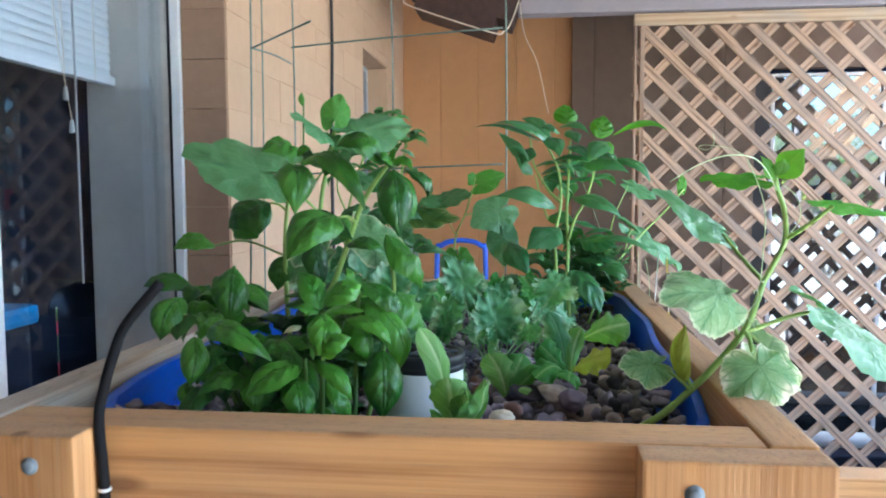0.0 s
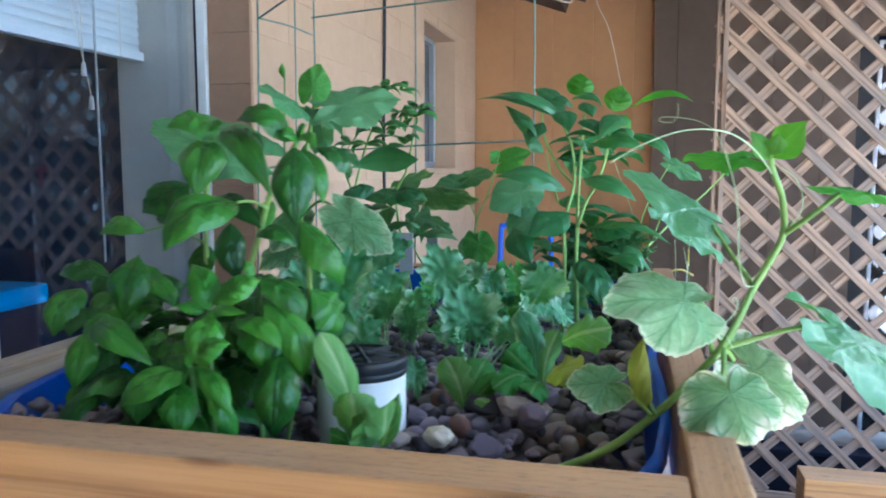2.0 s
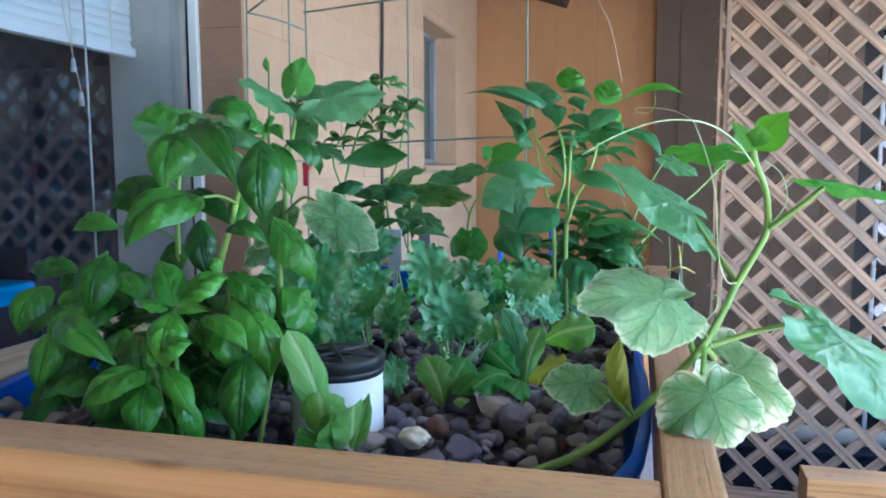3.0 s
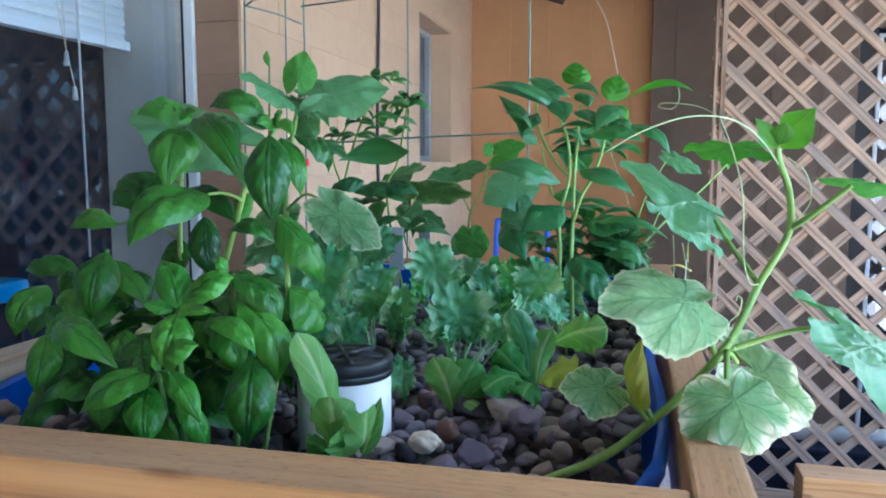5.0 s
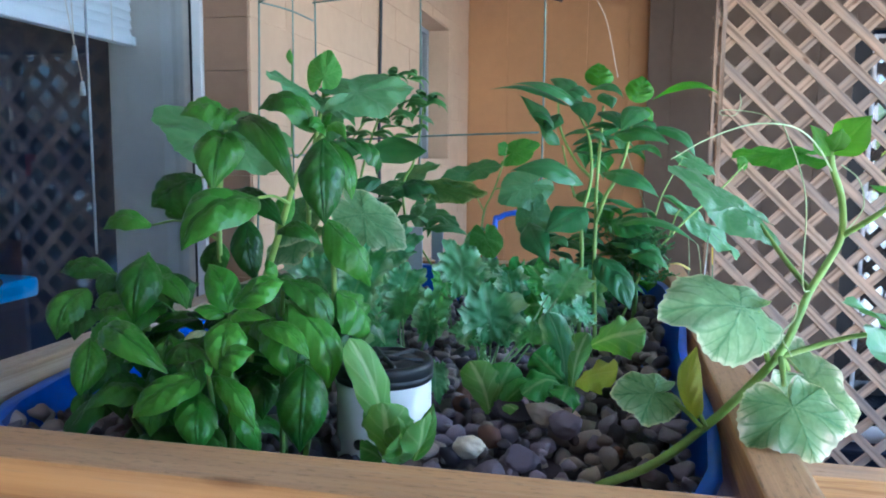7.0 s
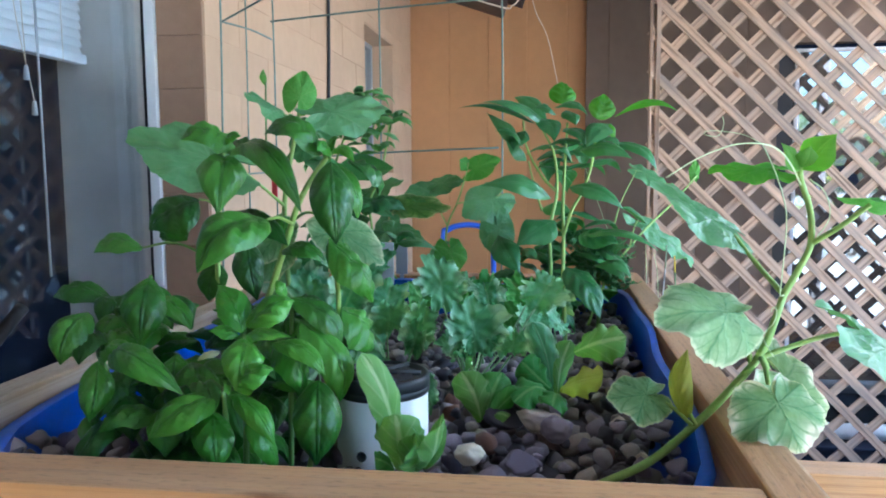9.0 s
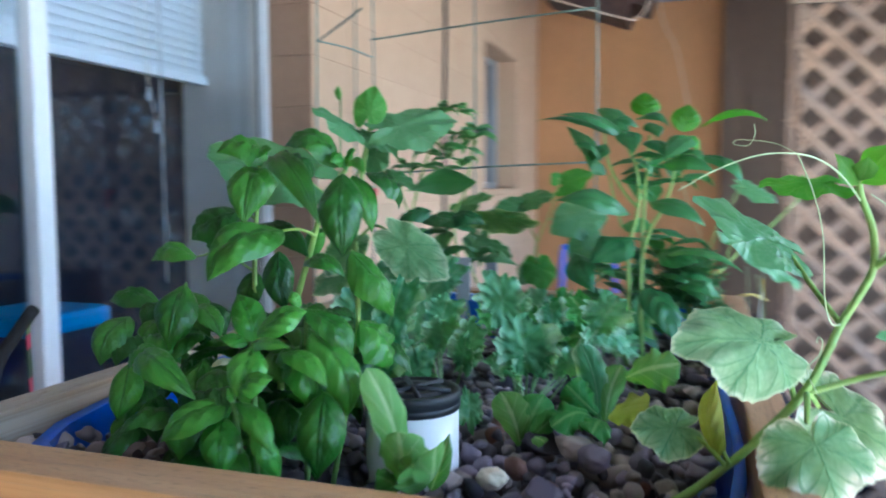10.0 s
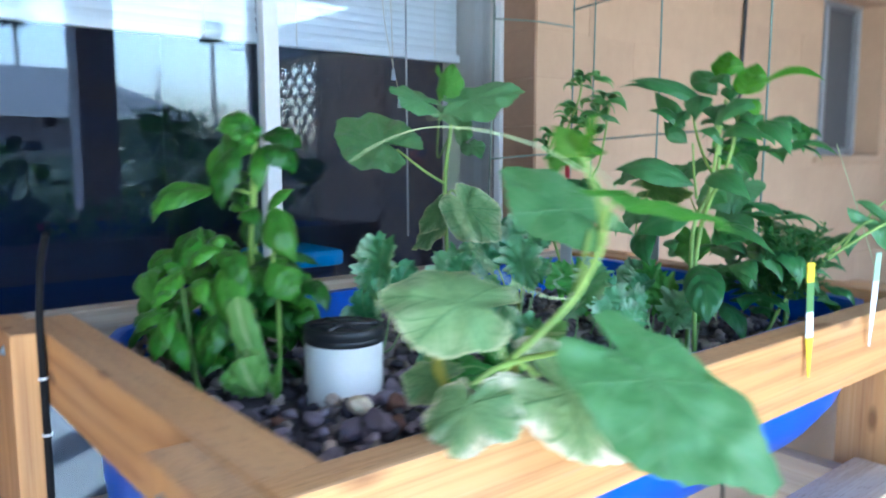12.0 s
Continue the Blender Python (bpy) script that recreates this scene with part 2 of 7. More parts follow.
def part(name, bm, material, parent=None, label="", smooth=False):
    me = bpy.data.meshes.new(name)
    bm.to_mesh(me)
    bm.free()
    if smooth:
        me.polygons.foreach_set("use_smooth", [True] * len(me.polygons))
    me.materials.append(material)
    ob = new(name, me)
    ob.parent = parent
    return tagged(ob, label)


def put(name, me, parent=None, label=""):
    ob = new(name, me)
    ob.parent = parent
    return tagged(ob, label)


def thing(name, label, category, group="", kind="", at=(0, 0, 0)):
    """An empty at the thing's base; its parts are children given in its own coordinates."""
    ob = new(name)
    ob.location = at
    ob.empty_display_size = 0.05
    return tagged(ob, label, category, group, kind)


def box_bm(x0, x1, y0, y1, z0, z1, bevel=0.0, segments=2):
    bm = bmesh.new()
    bmesh.ops.create_cube(bm, size=1)
    for v in bm.verts:
        v.co = ((x0 + x1) / 2 + v.co.x * (x1 - x0), (y0 + y1) / 2 + v.co.y * (y1 - y0), (z0 + z1) / 2 + v.co.z * (z1 - z0))
    if bevel:
        bmesh.ops.bevel(bm, geom=bm.edges[:], offset=bevel, segments=segments, affect="EDGES", profile=0.6)
    return bm


def structure(name, bm, material, label, category, smooth=False):
    return tagged(part(name, bm, material, smooth=smooth), label, category, kind="structure")


def board(name, p0, p1, wide, thick, material, parent=None, turn=0.0, bevel=0.003, label=""):
    """A sawn board from p0 to p1 along its length; wide lies along local y, thick along local z. Slightly uneven."""
    p0, p1 = Vector(p0), Vector(p1)
    along = p1 - p0
    bm = box_bm(-along.length / 2, along.length / 2, -wide / 2, wide / 2, -thick / 2, thick / 2, bevel)
    ob = part(name, bm, material, parent, label)
    x = along.normalized()
    up = Vector((0, 0, 1)) if abs(x.z) < 0.9 else Vector((0, 1, 0))
    y = up.cross(x).normalized()
    z = x.cross(y)
    m = Matrix((x, y, z)).transposed().to_4x4()
    ob.matrix_local = Matrix.Translation((p0 + p1) / 2) @ m @ pose(0, 0, 0, turn)
    return ob


def smooth_line(points, steps=6):
    """Catmull-Rom through the points."""
    p = [Vector(q) for q in points]
    p = [2 * p[0] - p[1]] + p + [2 * p[-1] - p[-2]]
    out = []
    for i in range(1, len(p) - 2):
        for k in range(steps):
            t = k / steps
            a, b, c, d = p[i - 1], p[i], p[i + 1], p[i + 2]
            out.append(0.5 * (2 * b + (c - a) * t + (2 * a - 5 * b + 4 * c - d) * t * t + (3 * b - a - 3 * c + d) * t ** 3))
    out.append(p[-2])
    return out


def tube(name, points, r0, r1, material, parent=None, label="", sides=8, steps=6):
    """A round rod along a smooth line, tapering from r0 to r1."""
    line = smooth_line(points, steps) if steps > 1 else [Vector(q) for q in points]
    verts, faces = [], []
    normal = None
    for i, q in enumerate(line):
        t = (line[min(i + 1, len(line) - 1)] - line[max(i - 1, 0)]).normalized()
        if normal is None:
            normal = t.orthogonal().normalized()
        normal = (normal - t * normal.dot(t)).normalized()
        side = t.cross(normal)
        r = r0 + (r1 - r0) * i / (len(line) - 1)
        for k in range(sides):
            w = 2 * math.pi * k / sides
            verts.append(q + r * (math.cos(w) * normal + math.sin(w) * side))
    n = len(line)
    for i in range(n - 1):
        for k in range(sides):
            faces.append((i * sides + k, i * sides + (k + 1) % sides, (i + 1) * sides + (k + 1) % sides, (i + 1) * sides + k))
    faces.append(tuple(range(sides))[::-1])
    faces.append(tuple((n - 1) * sides + k for k in range(sides)))
    return put(name, mesh_of(name, verts, faces, material), parent, label)


def lathe(name, profile, material, parent=None, label="", sides=32, at=(0, 0, 0)):
    """A turned form round the z axis; profile: rows of (radius, height)."""
    verts, faces = [], []
    for r, z in profile:
        for k in range(sides):
            w = 2 * math.pi * k / sides
            verts.append((at[0] + r * math.cos(w), at[1] + r * math.sin(w), at[2] + z))
    for i in range(len(profile) - 1):
        for k in range(sides):
            faces.append((i * sides + k, i * sides + (k + 1) % sides, (i + 1) * sides + (k + 1) % sides, (i + 1) * sides + k))
    me = mesh_of(name, verts, faces, material)
    return put(name, me, parent, label)


# ---- leaves ----
def outline(shape, u):
    if shape == "basil":
        return math.sin(math.pi * u ** 0.80) ** 0.66 * (1.0 - 0.5 * max(0.0, u - 0.8) / 0.2)
    if shape == "pepper":
        return math.sin(math.pi * u ** 0.8) ** 1.15
    if shape == "lettuce":
        return (0.26 + 0.82 * math.sin(math.pi / 2 * min(1, u * 1.5)) ** 1.3) * (1 - u ** 9) ** 0.5 * (1 + 0.05 * math.sin(23 * u))
    return math.sin(math.pi * u)


def leaf(plant, base, tip, width, up, material, shape="basil", arch=0.12, fold=0.42, ruffle=0.0, waves=5, name="leaf", label="", curl=None):
    """One leaf from its base to its tip; up is the way that its face looks, arch the rise of its midrib, fold how far its sides fall away,
    curl how far (in radians) its outer part bends down."""
    b, t = Vector(base), Vector(tip)
    a = t - b
    length = a.length
    n = Vector(up)
    n = (n - a * (n.dot(a) / a.dot(a))).normalized()
    x = a.normalized()
    s = x.cross(n)
    soft = shape in ("basil", "pepper")
    nu, nv = (32, 6) if soft else (26, 6)
    rnd = random.Random(round(1000 * (b.x + 3 * b.y + 7 * t.z + width)))
    ph = [rnd.uniform(0, 6.28) for _ in range(4)]
    skew, twist = rnd.uniform(-0.08, 0.08), rnd.uniform(-0.45, 0.45)
    fold *= rnd.uniform(0.6, 1.25) if shape == "basil" else rnd.uniform(0.8, 1.2)
    if curl is None:
        curl = rnd.uniform(0.3, 1.0) if soft else rnd.uniform(-0.2, 0.7)
    # the midrib, bent in its own plane, then turned and scaled to end at the tip
    line, p = [0j], 0j
    for i in range(nu):
        u = (i + 0.5) / nu
        ang = 0.9 * arch * math.cos(math.pi * u) * 3 - curl * max(0.0, (u - 0.3) / 0.7) ** 1.4
        p += complex(math.cos(ang), math.sin(ang)) / nu
        line.append(p)
    line = [q / p for q in line]
    verts, uvs = [], []
    for i in range(nu + 1):
        u = i / nu
        half = width / 2 * max(outline(shape, u), 0.02)
        step = line[min(i + 1, nu)] - line[max(i - 1, 0)]
        step /= abs(step)
        rise = (n * step.real - x * step.imag)
        tw = twist * (u - 0.4)
        side, rise = s * math.cos(tw) + rise * math.sin(tw), rise * math.cos(tw) - s * math.sin(tw)
        mid = b + x * (line[i].real * length) + n * (line[i].imag * length) + s * (skew * length * math.sin(math.pi * u))
        for j in range(-nv, nv + 1):
            v = j / nv
            drop = -fold * half * v * v * 1.1 - (0.05 if shape == "basil" else 0.10) * half * math.exp(-(v / 0.2) ** 2)
            out = v * half * (1 - 0.12 * v * v * (shape == "basil"))
            # tissue swells between the side veins
            swell = abs(math.sin(13 * u - 5.0 * abs(v) - 0.785)) ** 0.7 - 0.5
            lift = (0.36 if shape == "basil" else 0.06) * half * swell * (1 - v * v) * min(1, abs(v) * 4) * min(1, 3 * u)
            wav = 0.07 * half * v * v * math.sin(11 * u + ph[0 if v > 0 else 1])
            q = waves * 6.283 * u + ph[2 if v > 0 else 3] + 1.5 * v
            ruf = ruffle * half * abs(v) ** 3 * (math.sin(q) + 0.6 * math.sin(1.7 * q + 1) + 0.3 * math.sin(2.9 * q))
            crease = 0.09 * half * noise.noise((mid + side * out) * 42 + Vector((ph[0], ph[1], 0)))
            verts.append(mid + side * out + rise * (drop + lift + wav + ruf + crease))
            uvs.append((0.5 + v / 2, u))
    w = 2 * nv + 1
    faces = [(i * w + j, (i + 1) * w + j, (i + 1) * w + j + 1, i * w + j + 1) for i in range(nu) for j in range(2 * nv)]
    return put(name, mesh_of(name, verts, faces, material, uvs=uvs), plant, label)


def lobed_leaf(plant, base, tip, width, up, material, cup=0.18, droop=0.2, name="leaf", label="", frill=0.05, notch=0.75):
    """A broad, five-cornered gourd leaf: heart-shaped at its stalk, toothed round its edge."""
    b, t = Vector(base), Vector(tip)
    a = t - b
    length = a.length
    n = Vector(up)
    n = (n - a * (n.dot(a) / a.dot(a))).normalized()
    x, s = a.normalized(), a.normalized().cross(n)
    rnd = random.Random(round(1000 * (b.x + 3 * b.y + 7 * t.z + width)))
    ph = rnd.uniform(0, 6.28)
    spokes, rings = 64, 12
    c = b + a * 0.26
    verts, uvs = [c], [(0.5, 0.0)]
    faces = []
    for r in range(1, rings + 1):
        rho = r / rings
        for k in range(spokes):
            w = 2 * math.pi * k / spokes - math.pi
            d = abs(w) / math.pi
            rad = (0.74 - 0.22 * d ** 1.5) * (1 if d < 0.86 else 1 - notch * ((d - 0.86) / 0.14) ** 1.3)
            rad *= 1 + 0.055 * math.cos(5 * w) * (1 - d * 0.5) + 0.028 * (k % 2) + 0.05 * math.sin(math.pi * d) + 0.06 * math.exp(-(d / 0.07) ** 2)
            px, py = rho * rad * math.cos(w) * length, rho * rad * math.sin(w) * width / 1.35
            h = -cup * (py * py) / (width * 0.5) - droop * max(px, 0) ** 2 / length
            h += 0.035 * length * rho * abs(math.sin(2.5 * w)) + 0.7 * frill * length * rho ** 3 * math.sin(9 * w + ph)
            h += 0.012 * length * math.sin(9 * rho * 3.1 + 4 * math.cos(5 * w)) * rho * (1 - rho) * 4
            h += 0.034 * length * noise.noise(Vector((px * 60, py * 60, ph))) * min(1, rho * 2)
            verts.append(c + x * px + s * py + n * h)
            uvs.append((k / spokes, rho))
    for k in range(spokes):
        faces.append((0, 1 + k, 1 + (k + 1) % spokes))
    for r in range(rings - 1):
        o = 1 + r * spokes
        for k in range(spokes):
            k2 = (k + 1) % spokes
            faces.append((o + k, o + spokes + k, o + spokes + k2, o + k2))
    return put(name, mesh_of(name, verts, faces, material, uvs=uvs), plant, label)


def curly_leaf(plant, base, tip, width, up, material, curl=0.12, droop=0.25, name="leaf", label=""):
    """An open kale leaf: oblong blade with uneven rounded lobes and a tightly frilled margin."""
    b, t = Vector(base), Vector(tip)
    a = t - b
    length = a.length
    n = Vector(up)
    n = (n - a * (n.dot(a) / a.dot(a))).normalized()
    x, s = a.normalized(), a.normalized().cross(n)
    rnd = random.Random(round(1000 * (b.x + 3 * b.y + 7 * t.z + width)))
    ph = [rnd.uniform(0, 6.28) for _ in range(6)]
    off = Vector((ph[0], ph[1], 3 * ph[2]))
    spokes, rings = 130, 10
    c = b + a * 0.47
    size = 0.5 * (length + width)
    verts, uvs, faces = [c], [(0.5, 0.47)], []
    for r in range(1, rings + 1):
        rho = (r / rings) ** 0.6
        for k in range(spokes):
            w = 2 * math.pi * k / spokes
            # rounded lobes with a tightly frilled margin
            edge = Vector((math.cos(w), math.sin(w), 0))
            lobes = 0.42 * noise.noise(edge * 1.6 + off) + 0.30 * noise.noise(edge * 3.6 + off) + 0.10 * noise.noise(edge * 9 - off)
            frill = math.sin(12 * w + ph[3] + 6 * noise.noise(edge * 2 + off)) + 0.7 * math.sin(21 * w + ph[4] + 7 * noise.noise(edge * 2.6 - off))
            rad = rho * (1 + lobes * rho ** 2 + 0.036 * rho ** 8 * frill)
            px, py = rad * math.cos(w) * length * 0.58, rad * math.sin(w) * width * 0.56 * (1 + 0.15 * math.cos(w))
            h = size * (0.10 * (py / (0.5 * width)) ** 2 - 0.05 * math.exp(-(py / (0.08 * width)) ** 2) - droop * max(0.0, px / length + 0.1) ** 2)
            h += size * curl * (0.5 * rho ** 11 * math.cos(12 * w + ph[3] + 6 * noise.noise(edge * 2 + off)) + 0.4 * rho ** 14 * math.cos(21 * w + ph[4] + 7 * noise.noise(edge * 2.6 - off)) + 1.5 * rho ** 4 * noise.noise(edge * 2.8 - off))
            h += 0.15 * size * noise.noise(Vector((px / size * 2.2, py / size * 2.2, ph[0]))) + 0.06 * size * noise.noise(Vector((px / size * 7, py / size * 7, ph[1])))
            verts.append(c + x * px + s * py + n * h)
            uvs.append((0.5 + max(-0.5, min(0.5, py / width)), max(0.0, min(1.0, 0.47 + px / length))))
    for k in range(spokes):
        faces.append((0, 1 + k, 1 + (k + 1) % spokes))
    for r in range(rings - 1):
        o = 1 + r * spokes
        for k in range(spokes):
            k2 = (k + 1) % spokes
            faces.append((o + k, o + spokes + k, o + spokes + k2, o + k2))
    return put(name, mesh_of(name, verts, faces, material, uvs=uvs), plant, label)

# ---- the setting ----
ZF = -0.25   # the patio floor
structure("ground", box_bm(-40, 60, -40, 60, -0.6, -0.27), plain("dry_yard_earth", (0.34, 0.325, 0.30), 0.95, vary=0.3, scale=0.8, grain=0.01, spec=0.1), "dry bare earth of the yard", "ground")
structure("floor", box_bm(-0.7, 4.6, 0.4, 7.8, -0.27, ZF), CONCRETE, "stained grey concrete patio slab", "floor")
# roof out of view; its reach and dull colour shape the light below
structure("ceiling", box_bm(-1.3, 2.25, -0.7, 8.0, 2.42, 2.5), CEILING_PAINT, "pale painted underside of the patio roof", "ceiling")

X_WALL, Y_JAMB, Y_BACK = -0.62, 5.13, 7.8
X_GLASS = -0.79


def wall_with_window():
    """Painted block wall with a window opening through it, its blocks proud of recessed joints."""
    wall = structure("wall_house", box_bm(-0.86, X_WALL - 0.0016, Y_JAMB + 0.006, Y_BACK, ZF, 2.42), MORTAR, "peach painted slump block wall of the house", "wall")
    w0, w1, z0, z1 = 6.69, 7.29, 1.305, 1.945
    bm = bmesh.new()
    for x0, x1, y0, y1, za, zb in ((-0.86, X_WALL - 0.0016, Y_JAMB + 0.006, w0, ZF, 2.42), (-0.86, X_WALL - 0.0016, w1, Y_BACK, ZF, 2.42),
                                   (-0.86, X_WALL - 0.0016, w0, w1, ZF, z0), (-0.86, X_WALL - 0.0016, w0, w1, z1, 2.42)):
        piece = box_bm(x0, x1, y0, y1, za, zb)
        me = bpy.data.meshes.new("piece")
        piece.to_mesh(me)
        piece.free()
        bm.from_mesh(me)
        bpy.data.meshes.remove(me)
    bm.to_mesh(wall.data)
    bm.free()
    return wall, (w0, w1, z0, z1)


house_wall, WIN = wall_with_window()
def blocks(wall):
    """Long low slump blocks in running bond, clipped round the window."""
    y0w, y1w, z0w, z1w = WIN
    z, row = 1.503 - 12 * 0.121, 0
    shapes = {}
    def lay(ya, yb, za, zb):
        if yb - ya < 0.02 or zb - za < 0.012:
            return
        key = (round(yb - ya, 3), round(zb - za, 3))
        if key not in shapes:
            bm = box_bm(-0.06, 0.06, -(yb - ya) / 2, (yb - ya) / 2, -(zb - za) / 2, (zb - za) / 2, 0.0022, 2)
            me = bpy.data.meshes.new("block")
            bm.to_mesh(me)
            bm.free()
            me.materials.append(STUCCO)
            shapes[key] = me
        ob = put("block", shapes[key], wall)
        ob.location = (X_WALL - 0.06 + 0.0007 * math.sin(37 * ya + 11 * za), (ya + yb) / 2, (za + zb) / 2)
    while z < 2.42:
        top = min(z + 0.121, 2.42)
        y = Y_JAMB - (0.2 if row % 2 else 0.0)
        while y < Y_BACK:
            ya, yb, za, zb = max(y, Y_JAMB), min(y + 0.3992, Y_BACK - 0.002), z + 0.0006, top - 0.0006
            if yb <= y0w or ya >= y1w or zb <= z0w or za >= z1w:
                lay(ya, yb, za, zb)
            else:
                lay(ya, min(yb, y0w), za, zb)
                lay(max(ya, y1w), yb, za, zb)
                lay(max(ya, y0w), min(yb, y1w), za, min(zb, z0w))
                lay(max(ya, y0w), min(yb, y1w), max(za, z1w), zb)
            y += 0.40
        z += 0.121
        row += 1


blocks(house_wall)
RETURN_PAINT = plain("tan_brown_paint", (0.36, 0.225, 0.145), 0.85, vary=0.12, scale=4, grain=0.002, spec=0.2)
z = 1.503 - 14 * 0.121
while z < 2.42:
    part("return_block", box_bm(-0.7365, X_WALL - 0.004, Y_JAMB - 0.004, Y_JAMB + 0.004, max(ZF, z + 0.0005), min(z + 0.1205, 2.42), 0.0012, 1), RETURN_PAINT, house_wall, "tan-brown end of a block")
    z += 0.121
# the wall on the far side of the door, behind and beside the camera
structure("wall_south", box_bm(-0.95, X_WALL, -2.0, 2.4, ZF, 2.42, 0.004), STUCCO, "peach painted house wall beside the sliding door", "wall")
structure("wall_above_door", box_bm(-0.99, -0.80, 2.4, Y_JAMB, 1.88, 2.42), STUCCO, "peach painted lintel over the sliding door", "wall")
# unseen wall, added to block and absorb light from behind the camera
structure("wall_behind", box_bm(X_WALL + 0.002, 2.2, 1.82, 1.92, ZF, 2.42), TAUPE, "unseen taupe wall added behind the camera to dim front light", "wall")
# plastered reveal of the door opening
structure("wall_reveal", box_bm(-0.99, -0.773, Y_JAMB - 0.002, Y_JAMB + 0.10, ZF, 2.42, 0.002), REVEAL, "grey plastered reveal of the door opening", "wall")
jamb = thing("door_frame", "white aluminium outer frame strip with dark gasket groove", "door frame", kind="structure", at=(0, 0, 0))
part("strip", box_bm(-0.762, -0.738, Y_JAMB - 0.014, Y_JAMB + 0.02, ZF, 1.88, 0.003), WHITE_METAL, jamb)
part("gasket", box_bm(-0.7725, -0.763, Y_JAMB - 0.006, Y_JAMB + 0.02, ZF, 1.88, 0.001), DARK_RUBBER, jamb)

# back wall: grooved plywood siding, orange-tan, then taupe
def siding(name, x0, x1, y, material, label, pitch=0.203, start=0.0):
    wall = structure(name, box_bm(x0 - 0.12, x1, y + 0.012, y + 0.10 + 0.01 * (x0 > 0), ZF, 2.42), material, label, "wall")
    x = x0 + start
    while x < x1 - 0.01:
        e = min(x + pitch - 0.0022, x1)
        part("panel", box_bm(x, e, y + 0.008, y + 0.012, ZF, 2.42, 0.0018, 1), material, wall)
        x += pitch
    return wall


siding("wall_back", X_WALL + 0.002, 0.475, Y_BACK, SIDING, "orange-tan painted grooved siding of the back wall", 0.2186)
siding("wall_back_side", 0.478, 1.36, Y_BACK - 0.05, TAUPE, "darker taupe grooved siding behind the lattice", 0.24)
siding("wall_back_far", 2.66, 4.6, Y_BACK - 0.05, TAUPE, "darker taupe grooved siding behind the lattice", 0.24)
structure("wall_above_door_2", box_bm(1.34, 2.68, Y_BACK - 0.035, Y_BACK + 0.05, 1.97, 2.42), TAUPE, "taupe wall above the far glass door", "wall")
structure("wall_behind_door_2", box_bm(1.34, 2.68, Y_BACK + 0.03, Y_BACK + 0.06, ZF, 1.97), ROOM, "near-black sheet for the gloom behind the far glass door", "wall")
far_door = thing("door_2", "sliding glass door with dark frame and thin white edge behind the lattice", "sliding door", kind="structure", at=(2.01, Y_BACK - 0.03, ZF))
DARK_FRAME = plain("dark_bronze_frame", (0.025, 0.022, 0.022), 0.5, vary=0.15)
for bx in ((-0.65, -0.565, 0.0, 0.05, 0, 2.22), (0.60, 0.65, 0.0, 0.05, 0, 2.22)):
    part("jamb", box_bm(*bx, 0.003, 1), DARK_FRAME, far_door, "dark bronze jamb")
for bx in ((-0.565, -0.545, -0.012, 0.03, 0, 2.19), (-0.545, 0.60, -0.012, 0.03, 2.172, 2.19), (-0.545, 0.60, -0.012, 0.03, 0.0, 0.05), (0.02, 0.045, -0.010, 0.03, 0.05, 2.172)):
    part("door_frame", box_bm(*bx, 0.003, 1), WHITE_METAL, far_door)
for bx in ((-0.545, 0.02), (0.045, 0.60)):
    part("pane", box_bm(bx[0], bx[1], 0.006, 0.012, 0.05, 2.172), DARK_GLASS, far_door)

# window in the house wall
GREY_METAL = plain("mill_aluminium", (0.34, 0.34, 0.35), 0.5, metal=0.3, vary=0.1, scale=8)
window = thing("window_1", "small aluminium-framed sliding window with a grey pane", "window", kind="structure", at=(-0.745, (WIN[0] + WIN[1]) / 2, WIN[2]))
ww, wh = WIN[1] - WIN[0], WIN[3] - WIN[2]
for nm, bx in (("window_frame", (-0.02, 0.02, -ww / 2, -ww / 2 + 0.03, 0, wh)), ("window_frame", (-0.02, 0.02, ww / 2 - 0.03, ww / 2, 0, wh)),
               ("window_frame", (-0.02, 0.02, -ww / 2 + 0.03, ww / 2 - 0.03, wh - 0.03, wh)), ("window_frame", (-0.02, 0.02, -ww / 2 + 0.03, ww / 2 - 0.03, 0, 0.03)),
               ("window_frame", (-0.018, 0.010, -0.012, 0.012, 0.03, wh - 0.03))):
    part(nm, box_bm(*bx, 0.003, 1), GREY_METAL, window)
part("pane", box_bm(-0.004, 0.002, -ww / 2 + 0.03, -0.018, 0.03, wh - 0.03), HOUSE_GLASS, window)
part("pane", box_bm(-0.010, -0.006, 0.018, ww / 2 - 0.03, 0.03, wh - 0.03), HOUSE_GLASS, window)
part("window_reveal", box_bm(0.021, 0.1235, ww / 2 - 0.008, ww / 2 - 0.0015, 0.0, wh - 0.009), STUCCO, window)
part("window_reveal", box_bm(0.021, 0.1235, -ww / 2 + 0.002, ww / 2 - 0.002, wh - 0.008, wh - 0.0015), STUCCO, window)
part("window_sill", box_bm(-0.03, 0.14, -ww / 2 - 0.02, ww / 2 + 0.02, -0.03, -0.002, 0.006), STUCCO, window)

# sliding glass door
door = thing("door_1", "aluminium sliding glass door, dark room behind", "sliding door", kind="structure", at=(X_GLASS, 0, 0))
D0, D1 = 2.4, Y_JAMB
part("pane", box_bm(-0.004, 0.0, 4.49, D1, ZF + 0.05, 1.83), GLASS, door)
part("pane", box_bm(-0.004, 0.0, 3.60, 4.46, ZF + 0.05, 1.83), GLASS, door)
part("pane", box_bm(-0.004, 0.0, D0, 3.60, ZF + 0.05, 1.83), GLASS, door)
part("stile", box_bm(-0.012, 0.022, 4.452, 4.488, ZF, 1.88, 0.004), WHITE_METAL, door)
